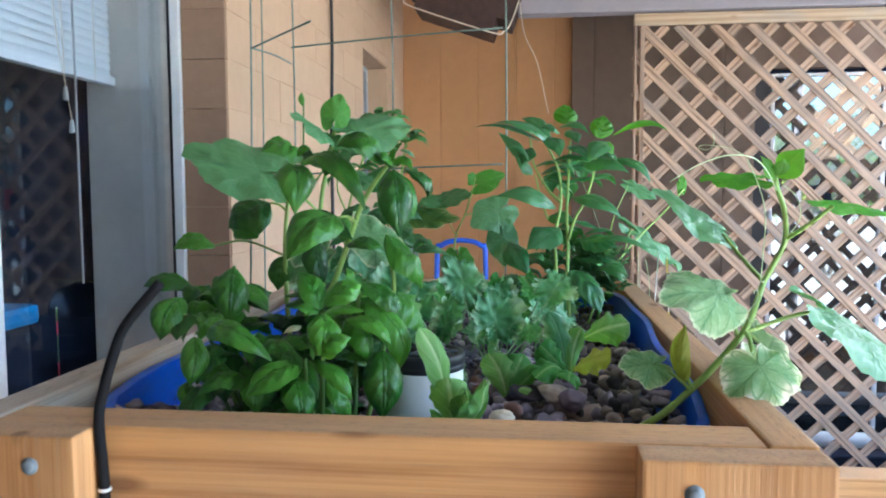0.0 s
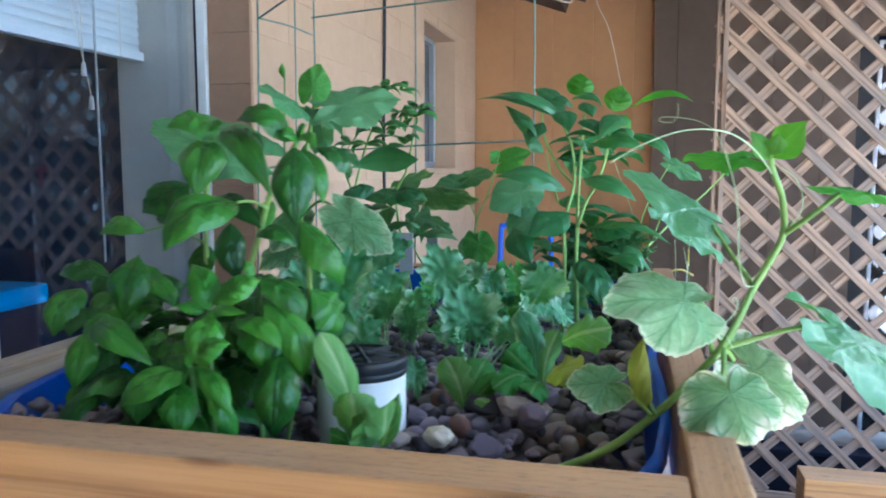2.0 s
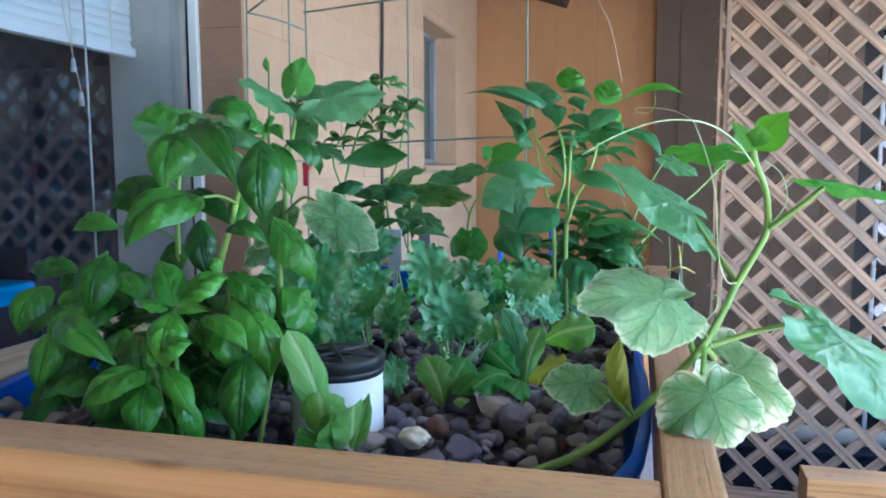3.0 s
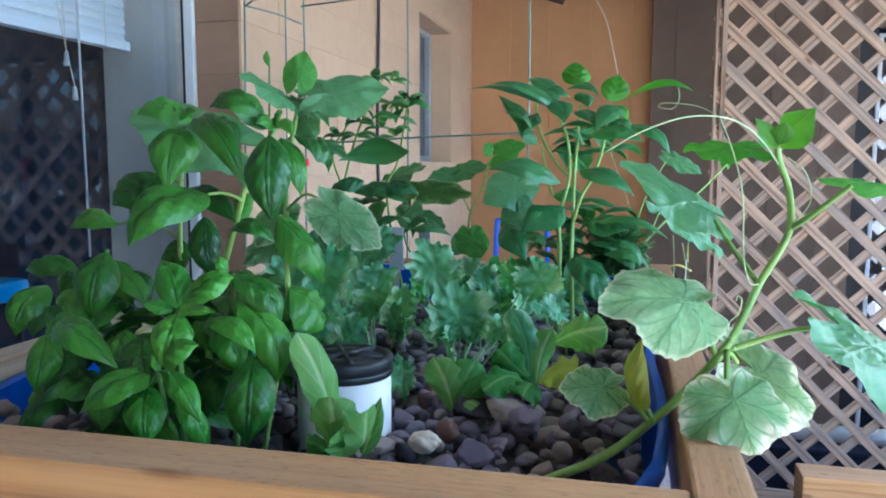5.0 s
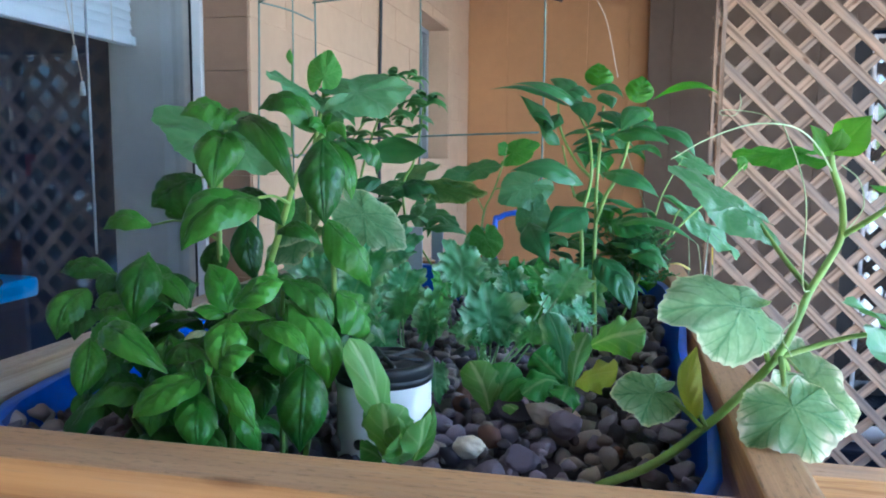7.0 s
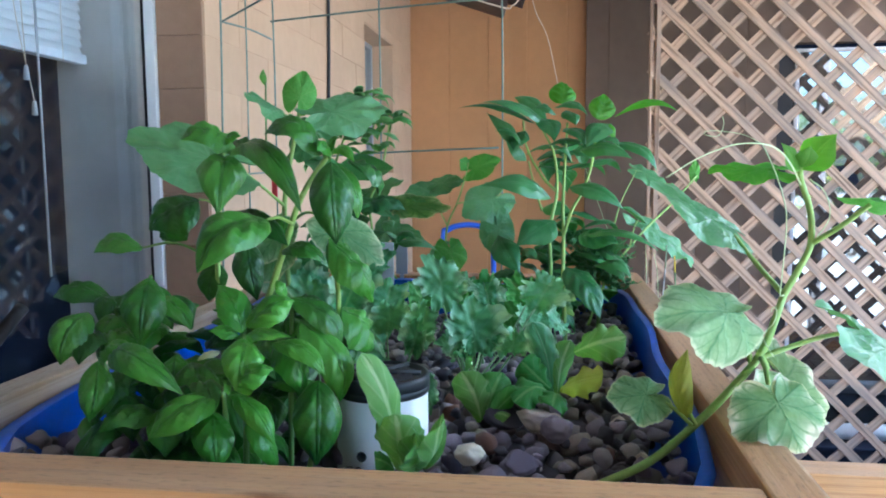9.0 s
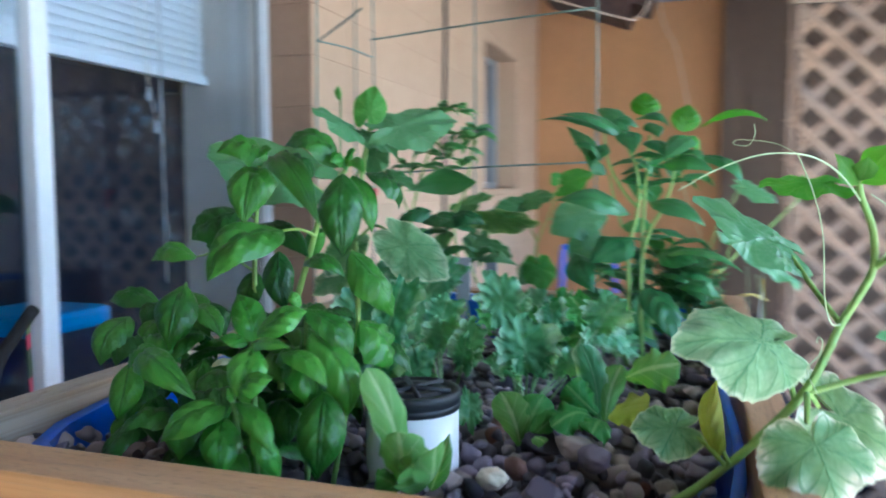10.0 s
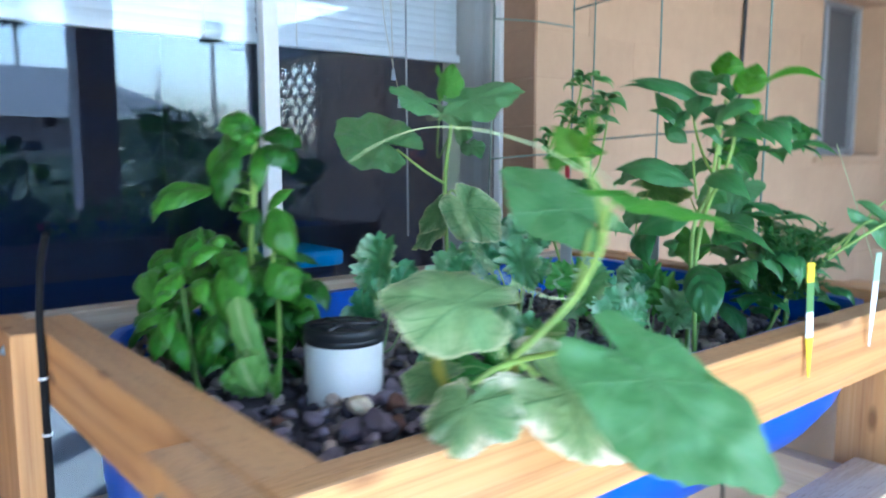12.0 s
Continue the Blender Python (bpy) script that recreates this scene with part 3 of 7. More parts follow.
part("stile", box_bm(-0.012, 0.022, 3.585, 3.620, ZF, 1.88, 0.004), WHITE_METAL, door)
part("rail", box_bm(-0.03, 0.05, D0, D1, 1.83, 1.88, 0.004), WHITE_METAL, door)
part("rail", box_bm(-0.03, 0.05, D0, D1, ZF, ZF + 0.05, 0.004), WHITE_METAL, door)
for ch in door.children:
    if ch.name.startswith("pane"):
        ch.visible_shadow = False
        # the outer face mirrors, the inner one only tints
        ch.data.materials.append(INNER_GLASS)
        for poly in ch.data.polygons:
            poly.material_index = 0 if poly.normal.x > 0.5 else 1
# the room behind it, its gloom put into near-black walls
tote = thing("lidded_tote", "black storage tote with a bright blue lid indoors", "tote", at=(-0.935, 4.595, ZF))
part("body", box_bm(-0.085, 0.085, -0.085, 0.085, 0, 1.295, 0.02), NAVY, tote)
part("lid", box_bm(-0.095, 0.095, -0.095, 0.095, 1.29, 1.33, 0.012), plain("bright_blue_plastic", (0.012, 0.22, 0.50), 0.5), tote)
bucket = thing("lidded_bucket", "dark bucket with an orange plastic lid standing indoors", "bucket", at=(-1.05, 4.10, ZF))
lathe("body", [(0.0, 0.003), (0.13, 0.003), (0.15, 1.11), (0.0, 1.11)], NAVY, bucket)
lathe("lid", [(0.0, 1.185), (0.13, 1.185), (0.155, 1.165), (0.158, 1.105), (0.152, 1.105), (0.0, 1.111)], plain("orange_plastic", (0.6, 0.10, 0.01), 0.4), bucket, "orange lid")
room = structure("wall_room", box_bm(-3.6, -3.5, 1.5, 6.4, ZF, 2.5), ROOM, "far wall of the room indoors, gloom painted in", "wall")
structure("wall_room_north", box_bm(-3.5, -0.99, Y_JAMB + 0.1, 6.4, ZF, 2.5), ROOM, "side wall of the room indoors, gloom painted in", "wall")
structure("wall_room_south", box_bm(-3.5, -0.99, 1.5, 2.38, ZF, 2.5), ROOM, "side wall of the room indoors, gloom painted in", "wall")
structure("ceiling_room", box_bm(-3.6, -0.99, 1.5, 6.4, 2.5, 2.6), ROOM, "ceiling of the room indoors, gloom painted in", "ceiling")
structure("floor_room", box_bm(-3.6, -0.99, 1.5, 6.4, ZF - 0.015, ZF), ROOM, "floor of the room indoors, gloom painted in", "floor")


def blind(y0, y1, bottom):
    b = thing("window_blind", "white horizontal slat blind, drawn halfway up, behind the glass", "blind", group="blinds of the door", at=(-0.925, (y0 + y1) / 2, 1.86))
    half = (y1 - y0) / 2
    part("head_rail", box_bm(-0.02, 0.02, -half, half, -0.035, 0, 0.003), BLIND, b)
    part("bottom_rail", box_bm(-0.014, 0.014, -half, half, bottom - 1.86, bottom - 1.86 + 0.022, 0.003), BLIND, b)
    z = bottom + 0.030
    verts, faces = [], []
    for k, (x, dz) in enumerate(((-0.0055, 0.0125), (0.0, 0.005), (0.003, -0.004), (0.0045, -0.0125))):
        verts += [(x, -half + 0.003, dz), (x, half - 0.003, dz)]
    faces = [(2 * k, 2 * k + 1, 2 * k + 3, 2 * k + 2) for k in range(3)]
    slat = mesh_of("slat", verts, faces, BLIND)
    while z < 1.82:
        ob = put("slat", slat, b)
        ob.location = (0, 0, z - 1.86)
        z += 0.0205
    for y in (-half * 0.7, half * 0.7):
        tube("ladder_cord", [(0.014, y, bottom - 1.86), (0.014, y, -0.03)], 0.0009, 0.0009, CORD, b, sides=5, steps=1)
    return b


main_blind = blind(4.52, 5.126, 1.563)
WAND = plain("clear_grey_plastic", (0.45, 0.46, 0.48), 0.25, vary=0.05)
tube("wand", [(0.03, 0.1, -0.03), (0.032, 0.1, -0.30), (0.03, 0.105, -0.77)], 0.0026, 0.0026, WAND, main_blind, "clear tilt wand", steps=1)
tube("pull_cord", [(0.034, 0.015, -0.03), (0.036, 0.03, -0.22), (0.036, 0.075, -0.40)], 0.001, 0.001, CORD, main_blind)
lathe("tassel", [(0.0, 0.03), (0.004, 0.028), (0.006, 0.012), (0.0065, 0.0), (0.0, -0.001)], WAND, main_blind, sides=10, at=(0.036, 0.075, -0.43))
lathe("tassel", [(0.0, 0.03), (0.004, 0.028), (0.006, 0.012), (0.0065, 0.0), (0.0, -0.001)], WAND, main_blind, sides=10, at=(0.036, 0.055, -0.36))
tube("pull_cord", [(0.034, 0.045, -0.03), (0.036, 0.050, -0.2), (0.036, 0.055, -0.33)], 0.001, 0.001, CORD, main_blind)
blind(3.64, 4.515, 1.563)

# ---- lattice screen ----
lattice = thing("lattice_screen", "weathered wooden diagonal lattice screen in a plain frame", "lattice", at=(0, 7.08, 0))
LX0, LX1, LZ0, LZ1 = 0.605, 4.5, -0.17, 2.075
board("stile", (LX0 + 0.042, 0.022, ZF), (LX0 + 0.042, 0.022, LZ1 + 0.05), 0.02, 0.084, LATH, lattice)
board("edge_strip", (LX0 + 0.008, -0.020, ZF), (LX0 + 0.008, -0.020, LZ1), 0.012, 0.034, LATH, lattice)
board("top_rail", (LX0, -0.016, LZ1 + 0.027), (LX1, -0.016, LZ1 + 0.027), 0.022, 0.055, OLD_PINE, lattice)
board("bottom_rail", (LX0, 0.0, LZ0 - 0.03), (LX1, 0.0, LZ0 - 0.03), 0.022, 0.06, LATH, lattice)
for px in (2.6, 4.5):
    board("post", (px, 0.05, ZF), (px, 0.05, LZ1 + 0.05), 0.07, 0.089, LATH, lattice)


def laths(y, sign, offset):
    """Slats at 45 degrees, clipped to the frame."""
    c = LX0 - (LZ1 - LZ0) + offset
    rnd = random.Random(4 if sign > 0 else 5)
    while c < LX1 + (LZ1 - LZ0):
        # sign < 0: falls to the right; x = c + (LZ1 - z); sign > 0: rises to the right
        if sign < 0:
            xa, xb = max(LX0 + 0.005, c), min(LX1, c + (LZ1 - LZ0))
            za, zb = LZ1 - (xa - c), LZ1 - (xb - c)
        else:
            xa, xb = max(LX0 + 0.03, c), min(LX1, c + (LZ1 - LZ0))
            za, zb = LZ0 + (xa - c), LZ0 + (xb - c)
        if xb - xa > 0.04:
            j = rnd.uniform(-0.003, 0.003)
            board("slat", (xa, y, za + j), (xb, y, zb + j), 0.008, 0.041, LATH, lattice, bevel=0.001)
        c += 0.166


laths(-0.006, -1, 0.121)
laths(0.004, 1, 0.158)

# painted star hung on the lattice
star = thing("star_ornament", "rusty orange and navy metal star hung on the lattice", "ornament", at=(2.0, 7.055, 1.29))
STAR_PAINT = (plain("rusty_orange_paint", (0.45, 0.12, 0.03), 0.5, vary=0.3, scale=20), plain("navy_star_paint", (0.02, 0.04, 0.15), 0.5, vary=0.2, scale=20))
for k in range(5):
    w0, r0, r1 = radians(90 + 72 * k), 0.13, 0.05
    verts = [(0, -0.022, 0), (r1 * math.cos(w0 - radians(36)), 0, r1 * math.sin(w0 - radians(36))), (r0 * math.cos(w0), 0, r0 * math.sin(w0)), (r1 * math.cos(w0 + radians(36)), 0, r1 * math.sin(w0 + radians(36))), (0, 0.004, 0)]
    put("star_point", mesh_of("star_point", verts, [(0, 1, 2), (0, 2, 3), (4, 2, 1), (4, 3, 2)], STAR_PAINT[k % 2], False), star)

# patio beam over the lattice and its far posts
structure("trim_beam", box_bm(0.06, 4.6, 7.02, 7.12, 2.135, 2.42, 0.006), BEAM_PAINT, "mauve-grey painted patio beam over the lattice", "beam")
structure("trim_beam_side", box_bm(2.17, 2.25, -0.7, 7.0, 2.3, 2.42, 0.006), BEAM_PAINT, "mauve-grey painted patio beam along the yard", "beam")
for py, w in ((4.95, 0.10), (5.92, 0.035)):
    post = thing("patio_post", "dark painted square patio post", "post", group="posts of the patio roof", at=(2.2, py, ZF))
    part("shaft", box_bm(-w, w, -w, w, 0, 2.56, 0.008), BEAM_PAINT, post)
    part("foot", box_bm(-w - 0.015, w + 0.015, -w - 0.015, w + 0.015, 0, 0.06, 0.006), CONCRETE, post)

# ---- the yard beyond ----
BLOCK = plain("tan_garden_block", (0.38, 0.32, 0.26), 0.9, vary=0.15, scale=3, grain=0.003, spec=0.2)
garden = thing("garden_wall", "tan block garden wall across the yard", "garden wall", at=(6, 12.5, -0.27))
for k in range(8):
    z = k * 0.2
    part("course", box_bm(-9, 12, -0.1, 0.1, z + 0.004, z + 0.197, 0.006, 1), BLOCK, garden)
# leaf colours carry the light: yellow where sunlit, near-black where backlit
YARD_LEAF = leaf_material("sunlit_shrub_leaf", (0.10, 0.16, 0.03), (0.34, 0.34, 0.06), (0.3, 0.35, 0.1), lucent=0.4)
YARD_DARK = leaf_material("backlit_shrub_leaf", (0.015, 0.035, 0.012), (0.035, 0.065, 0.02), (0.05, 0.08, 0.03), lucent=0.15)
BARK = plain("grey_brown_bark", (0.20, 0.15, 0.11), 0.9, vary=0.3, scale=10, grain=0.004)


def shrub(at, r, h, seed, material, label, leaves=1500, size=0.05):
    """A shrub or small tree: tapered limbs and a ragged crown of single leaves."""
    s = thing("shrub", label, "shrub", group="shrubs of the yard", at=at)
    rnd = random.Random(seed)
    verts, faces, uvs = [], [], []
    tips = []
    for k in range(9):
        a = rnd.uniform(0, 6.28)
        tip = Vector((math.cos(a) * r * rnd.uniform(0.3, 0.85), math.sin(a) * r * rnd.uniform(0.3, 0.85), h * rnd.uniform(0.55, 0.95)))
        tube("limb", [(0.03 * math.cos(a), 0.03 * math.sin(a), 0), tip * 0.5 + Vector((0, 0, 0.1 * h)), tip], 0.03, 0.008, BARK, s, sides=6, steps=4)
        tips.append(tip)
    for k in range(leaves):
        t = tips[rnd.randrange(9)]
        c = t + Vector((rnd.gauss(0, r * 0.28), rnd.gauss(0, r * 0.28), rnd.gauss(0, h * 0.14)))
        if c.z < 0.05:
            continue
        d = Vector((rnd.gauss(0, 1), rnd.gauss(0, 1), rnd.gauss(-0.2, 0.7))).normalized() * size * rnd.uniform(0.7, 1.4)
        w = d.cross(Vector((rnd.gauss(0, 1), rnd.gauss(0, 1), 1))).normalized() * size * 0.32
        q = len(verts)
        verts += [c, c + d * 0.5 + w, c + d, c + d * 0.5 - w]
        uvs += [(0.5, 0), (1, 0.5), (0.5, 1), (0, 0.5)]
        faces.append((q, q + 1, q + 2, q + 3))
    ob = put("crown", mesh_of("crown", verts, faces, material, uvs=uvs), s)
    ob["kind"] = "stuff"
    return s


shrub((3.4, -1.2, -0.27), 1.1, 2.15, 1, YARD_LEAF, "sunlit yellow-green shrub in the yard", 3200, 0.07)
shrub((5.6, -2.6, -0.27), 1.5, 2.85, 11, YARD_LEAF, "sunlit yellow-green shrub in the yard", 3200, 0.08)
shrub((6.5, 8.6, -0.27), 1.3, 1.50, 4, YARD_DARK, "spreading shrub in the yard, painted dark as backlit", 3000, 0.08)
shrub((9.3, 8.15, -0.27), 1.15, 1.85, 5, YARD_DARK, "spreading shrub in the yard, painted dark as backlit", 9000, 0.09)
# three shrubs added to darken the low reflection in the door glass
shrub((4.4, 5.7, -0.27), 0.9, 1.15, 7, YARD_DARK, "low shrub added beside the patio to darken the glass reflection", 5000, 0.07)
shrub((5.4, 6.9, -0.27), 0.9, 1.25, 8, YARD_DARK, "low shrub added beside the patio to darken the glass reflection", 5000, 0.07)
shrub((7.0, 6.2, -0.27), 1.1, 1.3, 9, YARD_DARK, "spreading shrub in the yard, painted dark as backlit", 5000, 0.08)
shrub((12.0, 7.2, -0.27), 1.6, 1.45, 6, YARD_DARK, "spreading shrub in the yard, painted dark as backlit", 3000, 0.09)


def fan_palm(at, h, seed):
    """A tall thin fan palm."""
    p = thing("fan_palm", "tall thin fan palm far beyond the yard", "palm", group="palms in the distance", at=at)
    rnd = random.Random(seed)
    tube("trunk", [(0, 0, 0), (0.1, 0.05, h * 0.5), (0, 0, h)], 0.15, 0.11, BARK, p, sides=10)
    verts, faces, uvs = [], [], []
    for k in range(46):
        a, e = rnd.uniform(0, 6.28), rnd.uniform(-0.9, 1.2)
        d = Vector((math.cos(a) * math.cos(e), math.sin(a) * math.cos(e), math.sin(e)))
        c = Vector((0, 0, h)) + d * 0.45
        side = d.cross(Vector((0, 0, 1))).normalized()
        for j in range(-4, 5):
            v = (d + side * j * 0.22).normalized() * rnd.uniform(0.5, 0.8) + Vector((0, 0, -0.1))
            w = v.cross(d + Vector((0.3, 0.2, 0.5))).normalized() * 0.05
            q = len(verts)
            verts += [c - w, c + w, c + v]
            uvs += [(0, 0), (1, 0), (0.5, 1)]
            faces.append((q, q + 1, q + 2))
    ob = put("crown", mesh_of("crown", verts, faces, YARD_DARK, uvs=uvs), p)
    ob["kind"] = "stuff"


fan_palm((46, 24.7, -0.27), 9.3, 1)
fan_palm((46, 13.4, -0.27), 9.2, 2)
fan_palm((58, 21.5, -0.27), 9.0, 3)

pole = thing("utility_pole", "thin grey utility pole far beyond the yard", "pole", at=(46, 21.16, -0.27))
tube("shaft", [(0, 0, 0), (0, 0, 6.7)], 0.11, 0.08, BARK, pole, steps=1)
tube("crossarm", [(0, -0.4, 6.4), (0, 0.4, 6.4)], 0.05, 0.05, BARK, pole, steps=1)
# backlit house: its shade is put into the wall and roof colours
neighbour = thing("house", "low neighbouring house with a grey shingle roof", "house", at=(26, 7.0, -0.27))
part("wall", box_bm(-4, 4, -6, 6, 0, 2.6), plain("shaded_house_brown", (0.13, 0.10, 0.085), 0.9, vary=0.15, scale=2), neighbour)
bm = box_bm(-4.6, 4.6, -6.8, 6.8, 2.6, 4.4)
for v in bm.verts:
    if v.co.z > 4:
        v.co.x *= 0.05
        v.co.y *= 0.6
part("roof", bm, plain("shaded_grey_shingle", (0.085, 0.085, 0.095), 0.9, vary=0.2, scale=4, grain=0.01), neighbour)

# things on the ground before and behind the lattice
for k in range(3):
    z = ZF + 0.0705 + 0.143 * k
    tagged(board("stacked_timber", (0.90 + 0.02 * (k == 1), 6.43, z), (3.2, 6.43, z), 0.14, 0.14, OLD_PINE if k < 2 else PINE, bevel=0.005), "sawn timber in a low stack before the lattice", "timber", "stacked timbers")
# black box added in place of the dark shade low behind the lattice
trough = thing("dark_filler_box", "long black box added behind the lattice for the darkness there", "planter", at=(2.4, 7.42, ZF))
part("body", box_bm(-1.7, 1.7, -0.17, 0.17, 0, 0.205, 0.02), NAVY, trough)
part("rim", box_bm(-1.72, 1.72, -0.19, 0.19, 0.205, 0.225, 0.008), NAVY, trough)
tagged(tube("drain_pipe", [(0.75, 7.36, 0.016), (2.0, 7.36, 0.016), (4.0, 7.36, 0.016)], 0.04, 0.04, PVC, sides=16, steps=1), "white plastic drain pipe lying on the black box behind the lattice", "pipe")

# ---- grow bed ----
W0, W1, Y0, Y1, ZT = -0.385, 0.345, 3.85, 5.05, 1.10
bed = thing("grow_bed_frame", "sawn pine grow bed frame of bolted boards on four legs", "planter frame", at=((W0 + W1) / 2, (Y0 + Y1) / 2, 0))
cx, cy = (W0 + W1) / 2, (Y0 + Y1) / 2
hx, hy = (W1 - W0) / 2, (Y1 - Y0) / 2
T, H, PW = 0.038, 0.089, 0.14
ZINC = plain("zinc_bolt", (0.20, 0.23, 0.25), 0.6, metal=0.3)
for sx in (-1, 1):
    board("side_rail", (sx * (hx - T / 2), -hy + T, ZT - H / 2), (sx * (hx - T / 2), hy - T, ZT - H / 2), T, H, PINE if sx > 0 else OLD_PINE, bed)
for sy in (-1, 1):
    board("end_rail", (-hx + T + 0.001, sy * (hy - T - 0.027), ZT - H / 2 - 0.0015), (hx - T - 0.001, sy * (hy - T - 0.027), ZT - H / 2 - 0.0015), 0.054, H, PINE, bed)
    for sx in (-1, 1):
        leg = board("leg", (sx * (hx - PW / 2), sy * (hy - T / 2), -0.25), (sx * (hx - PW / 2), sy * (hy - T / 2), ZT - 0.001 * (sx + 1)), PW, T, PINE, bed)
        bolt = lathe("bolt", [(0.0, 0.004), (0.004, 0.004), (0.005, 0.0025), (0.005, 0.0006), (0.0075, 0.0006), (0.0075, -0.002)], ZINC, leg, "zinc-plated bolt", sides=12)
        bolt.matrix_local = leg.matrix_basis.inverted() @ pose(sx * (hx - PW / 2) + (-0.283 + 0.315 if sx < 0 else 0.243 - 0.275), sy * hy, 1.075 if sx < 0 else 1.073, 90 if sy < 0 else -90)
    board("lower_rail", (-hx + 0.02, sy * (hy - T * 1.5), 0.74), (hx, sy * (hy - T * 1.5), 0.74), T, H, OLD_PINE, bed)
for sx in (-1, 1):
    board("lower_rail", (sx * (hx - 0.045), -hy + 0.08, 0.80), (sx * (hx - 0.045), hy - 0.08, 0.80), H, T, OLD_PINE, bed)


def tub():
    """Half barrel: rounded trough with a rolled rim."""
    t = thing("growing_trough", "blue plastic half-barrel growing trough in the frame", "trough", at=(cx + 0.0045, cy, 0.70))
    rx, ry, depth = hx - T - 0.0135, hy - 2 * T - 0.028, 0.385
    verts, faces = [], []
    sides = 72
    # across and along factors, height below the rim: round-bottomed across, straight-ended along
    inner = [(0.975, 0.975, -0.10), (0.982, 0.982, -0.02), (0.985, 0.985, 0.004)]
    rows = [(1.012, 1.012, 0.006), (1.016, 1.016, 0.0), (1.012, 1.012, -0.004), (1.0, 1.0, -0.015), (0.985, 1.02, -0.06), (0.955, 1.05, -0.10), (0.87, 1.06, -0.16), (0.73, 1.06, -0.22), (0.52, 1.055, -0.28), (0.25, 1.05, -0.325), (0.01, 1.04, -0.34)]

    def ring(fx, fy, dz):
        for k in range(sides):
            w = 2 * math.pi * k / sides
            cxs, sns = math.cos(w), math.sin(w)
            p = 9.0
            r = (abs(cxs) ** p + abs(sns) ** p) ** (-1 / p)
            wob = 0.004 * math.sin(5 * w) + 0.003 * math.sin(11 * w + 1)
            verts.append((fx * rx * r * cxs + wob, fy * ry * r * sns + wob, depth + dz + (0.006 * math.sin(3 * w + 1) - 0.026 * max(0.0, min(1.0, -2.5 * sns - 1.2))) * (dz > -0.05)))
    order = inner + rows
    for f in order:
        ring(*f)
    for i in range(len(order) - 1):
        for k in range(sides):
            faces.append((i * sides + k, i * sides + (k + 1) % sides, (i + 1) * sides + (k + 1) % sides, (i + 1) * sides + k))
    cut = 6 * sides
    put("rim", mesh_of("rim", verts, faces[2 * sides:cut], BLUE_TUB), t, "rolled blue rim")
    put("shell", mesh_of("shell", verts, faces[:2 * sides] + faces[cut:], BLUE_TUB), t)
    return t


tub()

# ---- gravel ----
Z_GRAVEL = 1.045
STONE_MATS = []
for nm, col in (("grey_violet_stone", (0.22, 0.18, 0.225)), ("dark_grey_stone", (0.065, 0.056, 0.07)), ("brown_grey_stone", (0.25, 0.205, 0.195)), ("tan_stone", (0.40, 0.32, 0.28)), ("reddish_stone", (0.155, 0.081, 0.062))):
    STONE_MATS.append(plain(nm, col, 0.8, vary=0.35, scale=45, grain=0.0012, spec=0.3))
PALE_STONE = plain("cream_pebble", (0.68, 0.58, 0.44), 0.6, vary=0.12, scale=40)


def stone_geometry(seed, r=1.0, fine=2, broken=8):
    rnd = random.Random(seed)
    bm = bmesh.new()
    bmesh.ops.create_icosphere(bm, subdivisions=fine, radius=1)
    sc = (rnd.uniform(0.85, 1.25), rnd.uniform(0.7, 1.05), rnd.uniform(0.55, 0.85))
    off = Vector([rnd.uniform(-9, 9) for _ in range(3)])
    rough = rnd.uniform(0.15, 0.42) if broken > 4 else 0.10
    cuts = [(Vector([rnd.gauss(0, 1) for _ in range(3)]).normalized(), rnd.uniform(0.55, 0.85)) for _ in range(broken)]
    for v in bm.verts:
        d = 1 + rough * noise.noise(v.co * 1.3 + off) * 1.6 + 0.12 * noise.noise(v.co * 3.1 + off) + 0.05 * noise.noise(v.co * 7 + off)
        q = v.co * d
        for way, far in cuts:
            # broken faces
            q = q - way * max(0.0, q.dot(way) - far)
        v.co = Vector((q.x * sc[0], q.y * sc[1], q.z * sc[2])) * r * 1.12
    verts = [v.co.copy() for v in bm.verts]
    faces = [[v.index for v in f.verts] for f in bm.faces]
    bm.free()
    return verts, faces


gravel = tagged(thing("gravel_bed", "grey and violet river gravel filling the trough", "gravel", at=(cx, cy, 0.9)), kind="")
forms = [stone_geometry(s) for s in range(12)]
stone_meshes = [mesh_of("stone", *forms[i % 12], STONE_MATS[(0, 1, 0, 2, 1, 0, 3, 2, 0, 1, 2, 4)[i % 12]]) for i in range(24)]
for i in range(12, 24):
    stone_meshes[i].materials[0] = STONE_MATS[(1, 0, 2, 0, 3, 1, 0, 0, 1, 2, 0, 1)[i - 12]]
rnd = random.Random(11)
picked = 0
rest_v, rest_f = [], []
spots = []
gx0, gx1, gy0, gy1 = W0 + T + 0.016, W1 - T - 0.018, Y0 + 2 * T + 0.03, Y1 - 2 * T - 0.03
for layer in range(2):
    y = gy0
    while y < gy1:
        x = gx0
        while x < gx1:
            spots.append((x + rnd.uniform(-0.008, 0.008), y + rnd.uniform(-0.008, 0.008), layer, rnd.choice((0.0065, 0.0078, 0.009, 0.0105, 0.013)) * rnd.uniform(0.85, 1.1)))
            x += 0.0188
        y += 0.0188
